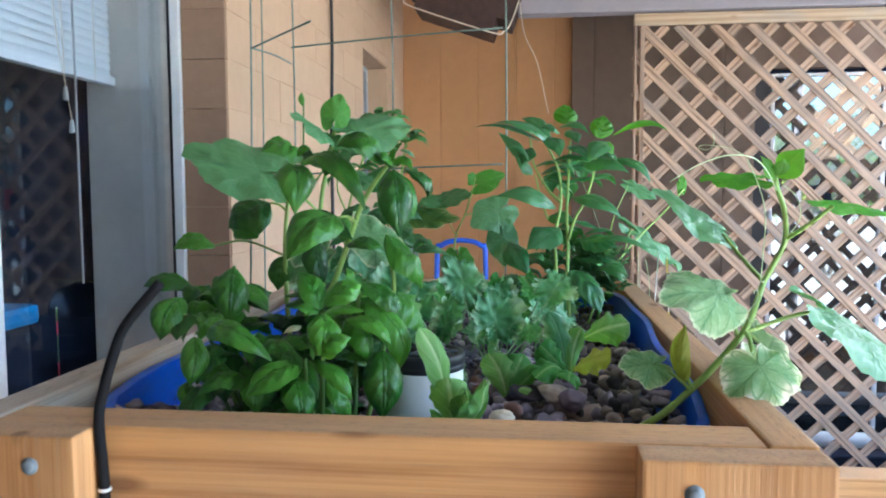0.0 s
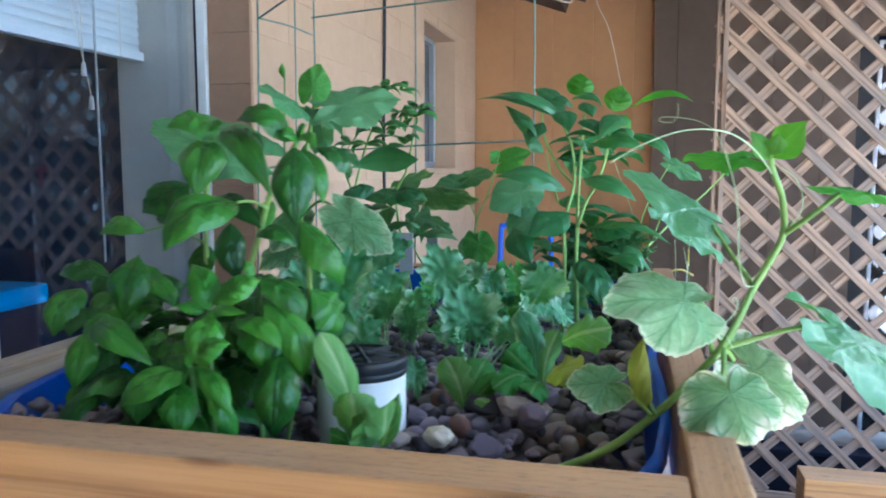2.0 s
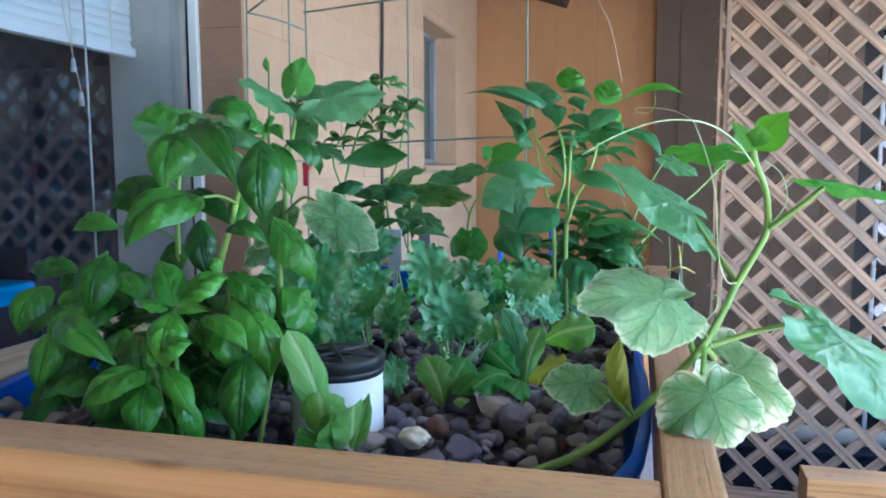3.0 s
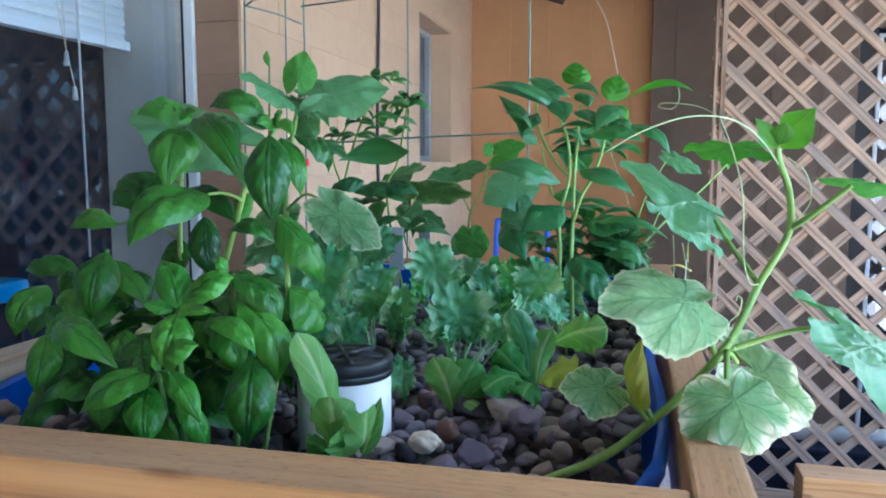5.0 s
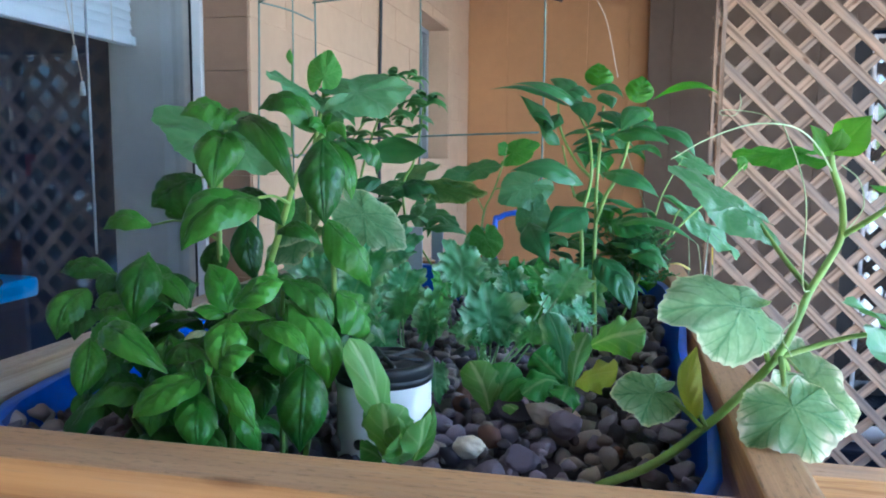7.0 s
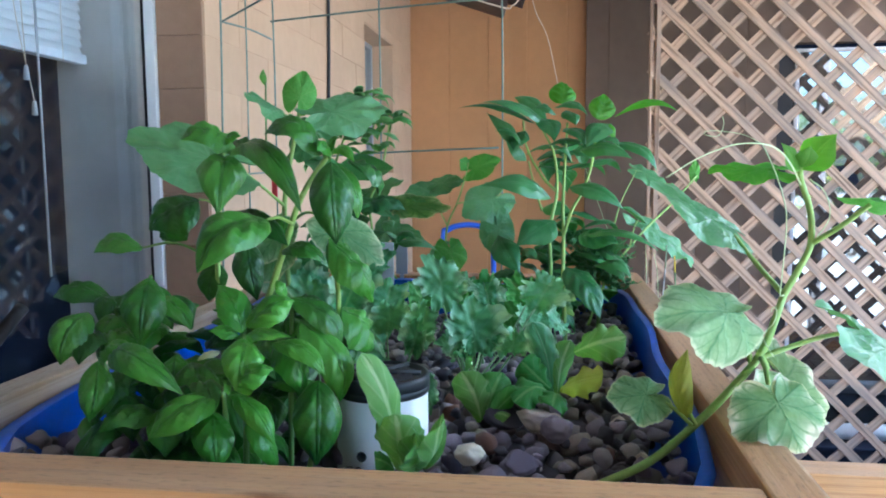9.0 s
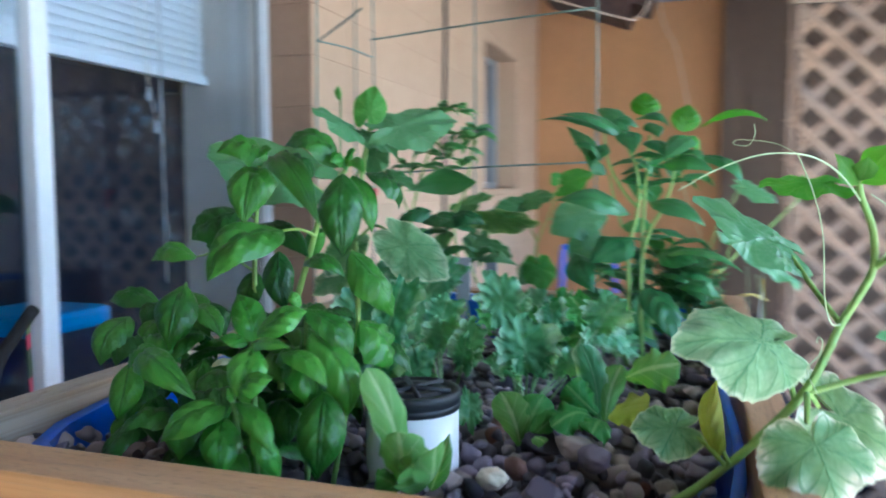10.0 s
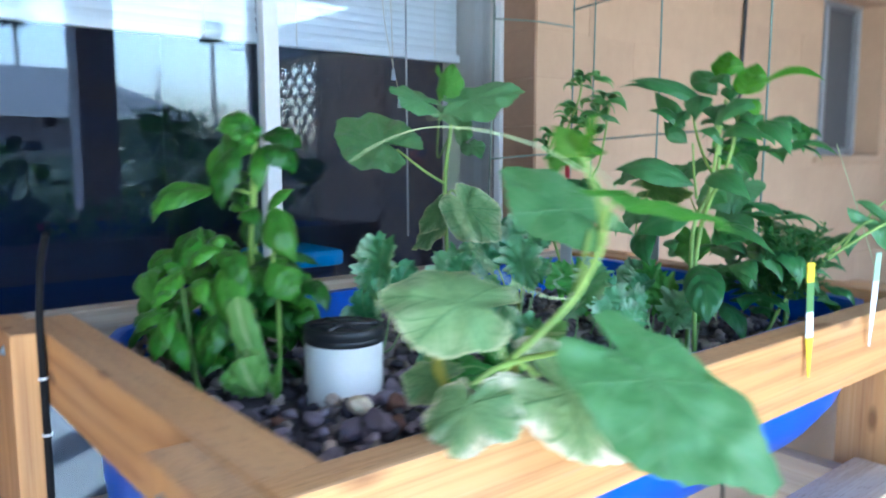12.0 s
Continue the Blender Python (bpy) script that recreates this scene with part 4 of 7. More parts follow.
for x, y, layer, r in sorted(spots, key=lambda s: (s[2] == 0, not (s[0] > -0.08 and s[1] < 4.5), s[1])):
    if layer == 1 and rnd.random() < 0.35:
        continue
    swell = 0.010 * noise.noise(Vector((x * 9, y * 9, 3))) + 0.030 * max(0.0, min(1.0, (-0.2 - x) / 0.1)) * max(0.0, min(1.0, (4.15 - y) / 0.1)) + 0.024 * max(0.0, min(1.0, (x - 0.20) / 0.07))
    z = Z_GRAVEL - 0.008 - 0.02 * math.exp(-((x + 0.04) ** 2 + (y - 4.08) ** 2) / 0.004) + swell - (0.016 if layer == 0 else 0.0) + rnd.uniform(-0.005, 0.004)
    m = Matrix.LocRotScale((x, y, z), Euler((rnd.uniform(-0.5, 0.5), rnd.uniform(-0.5, 0.5), rnd.uniform(0, 6.28))), (r, r, r))
    if picked < 300 and layer == 1:
        ob = put("stone", stone_meshes[rnd.randrange(24)], gravel)
        ob.matrix_local = Matrix.Translation((-cx, -cy, -0.9)) @ m
        picked += 1
    else:
        v, f = forms[rnd.randrange(12)]
        o = len(rest_v)
        rest_v += [m @ q - Vector((cx, cy, 0.9)) for q in v]
        rest_f += [[o + k for k in face] for face in f]
part("gravel_base", box_bm(-0.27, 0.27, -0.43, 0.43, 0.10, 0.118), STONE_MATS[1], gravel, "dark wet gravel below")
rest_mat, nt, bs, _ = nodes_of("mixed_gravel")
geo = nt.nodes.new("ShaderNodeNewGeometry")
nt.links.new(mix(nt, ramp(nt, geo.outputs["Random Per Island"], [(0.0, (0.035, 0.03, 0.04)), (0.35, (0.12, 0.10, 0.125)), (0.7, (0.21, 0.175, 0.17)), (1.0, (0.44, 0.36, 0.33))]), (0.13, 0.12, 0.13), calc(nt, "MULTIPLY", noise_tex(nt, coords(nt), 60), 0.35)), bs.inputs["Base Color"])
bs.inputs["Roughness"].default_value = 0.85
heap = put("gravel", mesh_of("gravel", rest_v, rest_f, rest_mat), gravel, "gravel stones heaped together")
heap["kind"] = "stuff"
for (x, y, z), r, mm, sd in (((0.091, 4.114, 1.047), 0.0135, PALE_STONE, 3), ((0.173, 4.191, 1.05), 0.016, STONE_MATS[0], 5), ((0.150, 4.205, 1.052), 0.019, STONE_MATS[3], 8), ((0.118, 4.215, 1.05), 0.019, STONE_MATS[1], 2), ((0.14, 4.105, 1.045), 0.015, STONE_MATS[0], 7), ((0.055, 4.105, 1.045), 0.011, STONE_MATS[3], 4)):
    ob = put("stone", mesh_of("stone", *stone_geometry(sd, fine=4, broken=0 if mm is PALE_STONE else 4), mm), gravel)
    ob.matrix_local = Matrix.LocRotScale((x - cx, y - cy, z - 0.9), Euler((0.2, 0.1, sd)), (r, r, r))

# ---- white pipe with black cap ----
pipe = thing("standpipe_guard", "white plastic pipe stub with a black cap in the gravel", "pipe", at=(0.0, 4.153, 1.009))
lathe("wall", [(0.0435, 0.0), (0.0455, 0.004), (0.0455, 0.094), (0.042, 0.094), (0.042, 0.0)], PVC, pipe)
lathe("cap", [(0.0458, 0.085), (0.0472, 0.0865), (0.0475, 0.0915), (0.0468, 0.0922), (0.0475, 0.093), (0.0475, 0.101), (0.0465, 0.1035), (0.0415, 0.1045), (0.0395, 0.101), (0.032, 0.101), (0.030, 0.104), (0.017, 0.104), (0.015, 0.101), (0.0, 0.101)], BLACK_CAP, pipe, "black ribbed cap")
for k in range(3):
    w = k * math.pi / 3
    r = 0.039
    tube("rib", [(r * math.cos(w), r * math.sin(w), 0.104), (-r * math.cos(w), -r * math.sin(w), 0.104)], 0.0028, 0.0028, BLACK_CAP, pipe, steps=1, sides=6)
lathe("drain_hole", [(0.0, 0.0), (0.005, 0.0), (0.005, 0.002)], DARK_RUBBER, pipe, sides=10).matrix_local = pose(-0.0106, -0.0448, 0.033, 90, 0, -13.5)

# ---- black hose over the front corner ----
HOSE_RUBBER = plain("matt_black_hose", (0.008, 0.008, 0.009), 0.75, vary=0.2, scale=20, spec=0.15)
hose = tagged(tube("irrigation_hose", [(-0.183, 3.882, 1.222), (-0.202, 3.882, 1.201), (-0.217, 3.882, 1.182), (-0.227, 3.882, 1.158), (-0.235, 3.882, 1.133), (-0.241, 3.882, 1.104), (-0.238, 3.882, 1.04), (-0.238, 3.882, 0.9), (-0.238, 3.88, 0.5), (-0.24, 3.87, 0.1), (-0.26, 3.80, -0.243)], 0.0045, 0.0045, HOSE_RUBBER, sides=12), "black rubber irrigation hose standing up past the bed corner", "hose")
for z in (1.045, 0.975):
    lathe("clip", [(0.0047, -0.0015), (0.0056, -0.001), (0.0056, 0.001), (0.0047, 0.0015)], WHITE_METAL, hose, "shiny metal clip", sides=14, at=(-0.238, 3.882, z))

# ---- wire trellis ----
STRAY = (-0.266, 4.63, 1.598)
trellis = thing("wire_trellis", "bent galvanised wire mesh trellis standing in the gravel", "trellis", at=(-0.19, 5.04, 1.0))


def rod(p, q, r=0.002):
    a, b = Vector(p) - Vector((-0.19, 5.04, 1.0)), Vector(q) - Vector((-0.19, 5.04, 1.0))
    mid = (a + b) / 2 + Vector((0.004, 0.003, 0.003))
    tube("wire", [a, mid, b], r, r, WIRE, trellis, sides=6, steps=4)


for x, y in ((-0.432, 5.046), (-0.199, 5.042), (0.062, 4.985)):
    rod((x + 0.006, y - 0.012, 1.02), (x, y, 2.02))
for z in (1.632, 1.337, 1.93):
    rod((-0.432, 5.046, z), (0.061, 4.988, z + 0.02))
rod((-0.452, 4.80, 1.03), (-0.442, 4.814, 1.95))
rod((-0.445, 4.816, 1.590), (-0.432, 5.046, 1.595))
rod((-0.445, 4.816, 1.588), STRAY)
rod((-0.448, 4.81, 1.30), (-0.432, 5.046, 1.31))

# red strap clipped on a trellis wire
strap = thing("plant_tie", "small red plastic plant tie clipped on the trellis wire", "plant tie", at=(-0.429, 5.04, 1.285))
RED_TIE = plain("red_tie_plastic", (0.62, 0.035, 0.05), 0.45, vary=0.1)
part("clip", box_bm(-0.008, 0.008, -0.006, 0.010, 0.006, 0.022, 0.002), RED_TIE, strap)
part("tail", box_bm(-0.006, 0.006, -0.007, -0.004, -0.03, 0.012, 0.001), RED_TIE, strap)

# ---- cable on the house wall ----
tagged(tube("wall_cable", [(X_WALL + 0.004, 6.09, 2.42), (X_WALL + 0.012, 6.105, 1.9), (X_WALL + 0.006, 6.10, 1.4), (X_WALL + 0.010, 6.11, 0.8), (X_WALL + 0.006, 6.11, 0.0)], 0.006, 0.006, DARK_RUBBER), "black cable running down the block wall", "cable")

tagged(tube("thin_wall_cable", [(-0.606, 5.33, 2.42), (-0.603, 5.334, 1.7), (-0.606, 5.328, 1.0), (-0.604, 5.33, 0.3), (-0.606, 5.33, -0.2)], 0.0022, 0.0022, WIRE, sides=6), "thin grey cable down the wall beside the sliding door", "cable")

# ---- plant tags on the rails ----
def plant_tag(at, tilt, colors, label, h=0.10):
    t = thing("plant_tag", label, "plant tag", group="plant tags on the rails", at=at)
    z = 0
    for name, share, col in colors:
        m = bpy.data.materials.get("tag_" + name) or plain("tag_" + name, col, 0.4, vary=0.05)
        w = 0.0075
        if z == 0:
            bm = bmesh.new()
            vs = [bm.verts.new(c) for c in ((-0.0015, -0.0005, 0), (0.0015, -0.0005, 0), (w, -0.0005, h * share), (-w, -0.0005, h * share))]
            bm.faces.new(vs)
            g = bmesh.ops.extrude_face_region(bm, geom=bm.faces[:])
            bmesh.ops.translate(bm, verts=[e for e in g["geom"] if isinstance(e, bmesh.types.BMVert)], vec=(0, 0.001, 0))
        else:
            bm = box_bm(-w, w, -0.0005, 0.0005, z, z + h * share)
        part("band", bm, m, t)
        z += h * share
    t.rotation_euler = [radians(a) for a in tilt]
    return t


plant_tag((-0.414, 4.093, 1.062), (0, -3, 123), (("pink", 0.42, (0.65, 0.05, 0.12)), ("dark_green", 0.30, (0.03, 0.10, 0.04)), ("pink", 0.15, (0.65, 0.05, 0.12)), ("green", 0.13, (0.10, 0.25, 0.06))), "pink and green printed plastic plant tag", 0.105)
plant_tag((0.352, 4.57, 1.05), (-3, 2, 86), (("yellow", 0.35, (0.80, 0.62, 0.03)), ("white", 0.22, (0.75, 0.8, 0.85)), ("leaf_green", 0.26, (0.12, 0.25, 0.08)), ("yellow", 0.17, (0.80, 0.62, 0.03))), "yellow, white and green plastic plant tag", 0.135)
plant_tag((0.352, 4.74, 1.06), (3, -2, 86), (("white", 0.5, (0.75, 0.8, 0.85)), ("white", 0.2, (0.75, 0.8, 0.85)), ("pale_green", 0.3, (0.35, 0.5, 0.35))), "white and pale green plastic plant tag", 0.125)

# ---- hanging basket and cord ----
pot = thing("hanging_basket", "dark brown hanging box basket with a pale wire edge", "basket", at=(-0.202, 7.0, 2.189))
bm = box_bm(-0.26, 0.26, -0.14, 0.14, -0.11, 0.15)
bmesh.ops.bevel(bm, geom=[e for e in bm.edges if abs((e.verts[0].co - e.verts[1].co).y) > 0.1 and e.verts[0].co.z < 0], offset=0.07, segments=6, affect="EDGES")
part("body", bm, BROWN, pot, smooth=False)
edge = [(-0.262, -0.142, 0.15), (-0.262, -0.142, -0.04), (-0.242, -0.142, -0.092), (-0.19, -0.142, -0.112), (0.19, -0.142, -0.112), (0.242, -0.142, -0.092), (0.262, -0.142, -0.04), (0.262, -0.142, 0.15)]
tube("wire_edge", edge, 0.0035, 0.0035, CORD, pot, "pale wire edging", sides=6)
for x in (-0.2, 0.2):
    tube("hanger", [(x, 0, 0.15), (0.05, 0, 0.24)], 0.003, 0.003, DARK_RUBBER, pot, steps=1, sides=6)
pot.rotation_euler = (0, radians(19), 0)
cord = tube("cord", [(0.05, 6.98, 2.40), (0.085, 6.97, 2.06), (0.15, 6.95, 1.9), (0.205, 6.94, 1.66)], 0.0022, 0.0022, CORD, pot, "pale cord dangling", sides=6)
cord.matrix_parent_inverse = (Matrix.Translation(pot.location) @ pot.rotation_euler.to_matrix().to_4x4()).inverted()

# ---- blue tubular handle of a cart by the back wall ----
cart = thing("hand_cart", "blue tubular steel cart handle standing by the back wall", "cart", at=(-0.2, 6.88, ZF))
tube("handle", [(-0.115, 0, 0.04), (-0.115, 0, 0.5), (-0.115, 0, 1.21), (-0.09, 0, 1.295), (0, 0, 1.318), (0.09, 0, 1.295), (0.115, 0, 1.21), (0.115, 0, 0.5), (0.115, 0, 0.04)], 0.0125, 0.0125, BLUE_STEEL, cart, sides=10)
for z in (0.35, 0.7):
    tube("crossbar", [(-0.115, 0, z), (0.115, 0, z)], 0.010, 0.010, BLUE_STEEL, cart, steps=1)
part("toe_plate", box_bm(-0.16, 0.16, -0.16, 0.02, 0.0, 0.012, 0.004), BLUE_STEEL, cart)

# ---- bins behind the bed ----
def bin_thing(at, label, w=0.22, d=0.2, h=0.8, bag=False, turn=0):
    b = thing("storage_bin", label, "bin", group="bins beside the bed", at=at)
    bm = box_bm(-w, w, -d, d, 0, h, 0.03, 3)
    for v in bm.verts:
        f = 0.85 + 0.15 * v.co.z / h
        v.co.x *= f
        v.co.y *= f
    part("body", bm, NAVY, b, smooth=True)
    part("rim", box_bm(-w - 0.015, w + 0.015, -d - 0.015, d + 0.015, h - 0.035, h + 0.005, 0.008), NAVY, b)
    part("grip", box_bm(-0.06, 0.06, -d - 0.03, -d + 0.02, h - 0.10, h - 0.075, 0.006), NAVY, b)
    if bag:
        bm = bmesh.new()
        bmesh.ops.create_uvsphere(bm, u_segments=36, v_segments=18, radius=1)
        for v in bm.verts:
            k = 1 + 0.16 * noise.noise(v.co * 2.4) + 0.05 * noise.noise(v.co * 7)
            v.co = Vector((v.co.x * (w + 0.02) * k, v.co.y * (d + 0.02) * k, h + 0.02 + v.co.z * 0.13 * k))
        part("bag", bm, BAG, b, "crumpled black bag", smooth=True)
        tube("tie", [(-0.15, -0.05, h + 0.14), (-0.05, -0.1, h + 0.165), (0.04, -0.06, h + 0.15), (0.10, -0.1, h + 0.17), (0.16, -0.03, h + 0.14)], 0.004, 0.004, bpy.data.materials.get("tie_yellow") or plain("tie_yellow", (0.62, 0.5, 0.12), 0.5), b, "yellow drawstring", sides=6)
    b.rotation_euler = (0, 0, radians(turn))
    return b


bin_thing((0.345, 6.62, ZF), "navy plastic bin with a crumpled black bag over its rim", w=0.14, d=0.15, h=0.99, bag=True, turn=4)
bin_thing((0.385, 6.24, ZF), "navy plastic lidded bin beside the bed", w=0.16, d=0.15, h=0.85, turn=3)

# ---- grey markers at the back of the bed ----
MARKER = plain("grey_marker_plastic", (0.42, 0.42, 0.44), 0.5, vary=0.1, scale=20)
for mx, my, mz in ((-0.134, 4.955, 1.172), (-0.102, 4.659, 1.194)):
    marker = thing("plant_marker", "plain grey plastic plant marker standing in the gravel", "plant marker", group="grey plant markers", at=(mx, my, 1.03))
    part("blade", box_bm(-0.012, 0.012, -0.0012, 0.0012, mz - 1.10, mz - 1.03, 0.001, 1), MARKER, marker)
    part("spike", box_bm(-0.004, 0.004, -0.001, 0.001, 0.0, mz - 1.10, 0.0005, 1), MARKER, marker)

# ---- plants ----
BASIL = leaf_material("basil_leaf", (0.016, 0.080, 0.006), (0.082, 0.245, 0.022), (0.012, 0.062, 0.006), 4.14, 3.2, 0.38, 0.45, lines=0.4, quilt=0.003, lucent=0.16)
BASIL_PALE = leaf_material("pale_dry_basil_leaf", (0.45, 0.50, 0.26), (0.55, 0.58, 0.34), (0.6, 0.6, 0.4), 5.0, 3.4, 0.5, 0.3, lines=0.2, lucent=0.2)
# young leaf green; on full-size front leaves it paints in the brighter light
BASIL_YOUNG_LIT = leaf_material("young_and_lit_basil_leaf", (0.062, 0.22, 0.017), (0.105, 0.30, 0.028), (0.03, 0.13, 0.012), 4.14, 3.2, 0.38, 0.45, lines=0.3, quilt=0.0025, lucent=0.22)
CUCUMBER = leaf_material("cucumber_leaf", (0.09, 0.24, 0.08), (0.145, 0.32, 0.12), (0.18, 0.33, 0.15), 4.0, 1.2, 0.4, 0.55, palmate=True, lines=0.55)
CUCUMBER_PALE = leaf_material("pale_veined_cucumber_leaf", (0.15, 0.29, 0.11), (0.25, 0.39, 0.17), (0.05, 0.17, 0.045), 4.0, 1.2, 0.6, 0.25, palmate=True, lines=0.5, pale=(0.36, 0.47, 0.25), pale_from=0.62)
CUCUMBER_BURNT = leaf_material("white_edged_cucumber_leaf", (0.15, 0.29, 0.13), (0.28, 0.42, 0.21), (0.07, 0.19, 0.06), 4.0, 1.2, 0.65, 0.2, palmate=True, lines=0.5, pale=(0.50, 0.58, 0.38), pale_from=0.58, scorch=True)
CUCUMBER_LIGHT = leaf_material("light_cucumber_leaf", (0.09, 0.29, 0.04), (0.14, 0.36, 0.06), (0.2, 0.4, 0.11), 4.0, 1.2, 0.55, 0.25, palmate=True, lines=0.5, lucent=0.4)
YELLOWED = leaf_material("yellowed_leaf", (0.30, 0.36, 0.06), (0.42, 0.42, 0.10), (0.45, 0.42, 0.15), 5.0, 1.6, 0.6, 0.2, lines=0.3, lucent=0.4)
PEPPER = leaf_material("pepper_leaf", (0.042, 0.16, 0.043), (0.095, 0.255, 0.08), (0.12, 0.27, 0.10), 5.0, 1.8, 0.36, 0.55, lines=0.25, lucent=0.32)
PEPPER_YOUNG = leaf_material("young_pepper_leaf", (0.10, 0.27, 0.065), (0.18, 0.37, 0.11), (0.18, 0.36, 0.13), 5.0, 1.8, 0.4, 0.4, lines=0.2)
# brighter copy of PEPPER: backlight on the crown leaves put into colour
PEPPER_LIT = leaf_material("backlit_pepper_leaf", (0.10, 0.30, 0.02), (0.14, 0.36, 0.03), (0.18, 0.38, 0.06), 5.0, 1.8, 0.4, 0.4, lines=0.3, lucent=0.5)
LETTUCE = leaf_material("lettuce_leaf", (0.15, 0.33, 0.07), (0.22, 0.42, 0.11), (0.56, 0.68, 0.36), 4.0, 3.0, 0.5, 0.35, lines=0.65, lucent=0.35, rib_width=0.16)
LETTUCE_DARK = leaf_material("green_lettuce_leaf", (0.07, 0.26, 0.04), (0.12, 0.33, 0.06), (0.34, 0.54, 0.20), 4.0, 3.0, 0.5, 0.35, lines=0.5, lucent=0.3, rib_width=0.14)
THIN_GREEN = leaf_material("thin_young_cucumber_leaf", (0.12, 0.30, 0.03), (0.17, 0.37, 0.05), (0.26, 0.44, 0.12), 4.0, 2.4, 0.45, 0.4, lines=0.3, lucent=0.45)
KALE_STALK = plain("pale_kale_stalk", (0.24, 0.37, 0.15), 0.5, vary=0.15, scale=30)
# pale margin puts the light caught on the frilled edge into colour
KALE = leaf_material("kale_leaf", (0.08, 0.25, 0.10), (0.21, 0.45, 0.205), (0.34, 0.52, 0.32), 4.0, 4.0, 0.42, 0.5, lines=0.3, pale=(0.40, 0.58, 0.38), pale_from=0.6, quilt=0.001)

# basil
basil = thing("basil_plant", "tall green basil plant with broad glossy leaves", "basil", group="basil plants in the bed", at=(0, 0, 0))
tube("stem", [(-0.120, 4.100, 1.030), (-0.105, 4.090, 1.161), (-0.086, 4.080, 1.202), (-0.067, 4.075, 1.251), (-0.056, 4.070, 1.278), (-0.043, 4.065, 1.300), (-0.024, 4.060, 1.324)], 0.0036, 0.0022, STEM_GREEN, basil, sides=8, steps=5)
tube("stem", [(-0.135, 4.110, 1.030), (-0.150, 4.118, 1.150), (-0.153, 4.120, 1.230), (-0.150, 4.120, 1.279), (-0.138, 4.110, 1.334)], 0.0032, 0.002, STEM_GREEN, basil, sides=8, steps=5)
tube("stem", [(-0.060, 4.100, 1.030), (-0.030, 4.085, 1.150), (-0.021, 4.075, 1.198), (-0.029, 4.085, 1.235), (-0.030, 4.082, 1.252)], 0.0028, 0.0018, STEM_GREEN, basil, sides=8, steps=5)
tube("stalk", [(-0.060, 4.072, 1.265), (-0.064, 4.050, 1.272), (-0.067, 4.028, 1.272)], 0.0015, 0.0012, STEM_GREEN, basil, sides=6, steps=4)
tube("stalk", [(-0.153, 4.120, 1.225), (-0.210, 4.150, 1.240), (-0.256, 4.170, 1.233)], 0.0015, 0.0012, STEM_GREEN, basil, sides=6, steps=4)
tube("stalk", [(-0.150, 4.120, 1.275), (-0.160, 4.122, 1.283), (-0.170, 4.121, 1.285)], 0.0014, 0.0012, STEM_GREEN, basil, sides=6, steps=4)
leaf(basil, (-0.129, 4.115, 1.335), (-0.163, 4.075, 1.340), 0.059, (0.36, -0.20, 0.91), BASIL, arch=0.2)
leaf(basil, (-0.140, 4.114, 1.326), (-0.119, 4.049, 1.274), 0.050, (0.37, -0.50, 0.78), BASIL, arch=0.16)
leaf(basil, (-0.127, 4.100, 1.330), (-0.045, 4.050, 1.276), 0.033, (0.14, -0.62, 0.77), BASIL, arch=0.2)
leaf(basil, (-0.132, 4.120, 1.333), (-0.119, 4.170, 1.316), 0.060, (0.48, 0.17, 0.86), BASIL, arch=0.2)
leaf(basil, (-0.137, 4.110, 1.336), (-0.133, 4.090, 1.344), 0.022, (0.75, 0.40, 0.53), BASIL_YOUNG_LIT)
leaf(basil, (-0.134, 4.110, 1.334), (-0.113, 4.090, 1.343), 0.020, (-0.69, -0.47, 0.55), BASIL_YOUNG_LIT)
leaf(basil, (-0.027, 4.055, 1.325), (-0.074, 4.045, 1.342), 0.042, (0.38, -0.39, 0.83), BASIL, arch=0.22)
leaf(basil, (-0.012, 4.029, 1.319), (-0.004, 4.011, 1.253), 0.041, (0.39, -0.87, 0.29), BASIL, arch=0.1)
leaf(basil, (-0.006, 4.060, 1.320), (0.014, 4.085, 1.289), 0.050, (0.73, 0.22, 0.65), BASIL, arch=0.22)
leaf(basil, (-0.018, 4.060, 1.318), (0.004, 4.050, 1.270), 0.024, (0.62, -0.65, 0.43), BASIL, arch=0.1)
leaf(basil, (-0.023, 4.060, 1.325), (-0.012, 4.050, 1.339), 0.024, (-0.84, -0.34, 0.43), BASIL_YOUNG_LIT)
leaf(basil, (-0.021, 4.060, 1.325), (0.007, 4.030, 1.318), 0.015, (-0.25, -0.45, 0.85), BASIL_YOUNG_LIT)
leaf(basil, (-0.024, 4.060, 1.323), (-0.024, 4.030, 1.328), 0.021, (0.73, 0.09, 0.67), BASIL_YOUNG_LIT)
leaf(basil, (-0.067, 4.028, 1.272), (-0.104, 3.974, 1.234), 0.052, (0.21, -0.65, 0.73), BASIL, arch=0.18)
leaf(basil, (-0.170, 4.120, 1.285), (-0.211, 4.100, 1.257), 0.060, (-0.01, -0.81, 0.58), BASIL, arch=0.15)
leaf(basil, (-0.190, 4.140, 1.283), (-0.224, 4.150, 1.242), 0.060, (-0.56, -0.78, 0.27), BASIL, arch=0.15)
leaf(basil, (-0.256, 4.170, 1.233), (-0.300, 4.150, 1.229), 0.043, (0.09, -0.38, 0.92), BASIL, arch=0.2)
leaf(basil, (-0.128, 4.090, 1.274), (-0.061, 4.060, 1.247), 0.032, (0.12, -0.49, 0.86), BASIL, arch=0.15)
leaf(basil, (-0.114, 4.100, 1.248), (-0.102, 4.090, 1.193), 0.034, (0.58, -0.77, 0.26), BASIL, arch=0.1)
leaf(basil, (-0.159, 4.130, 1.224), (-0.163, 4.120, 1.186), 0.034, (0.07, -0.97, 0.25), BASIL, arch=0.1)
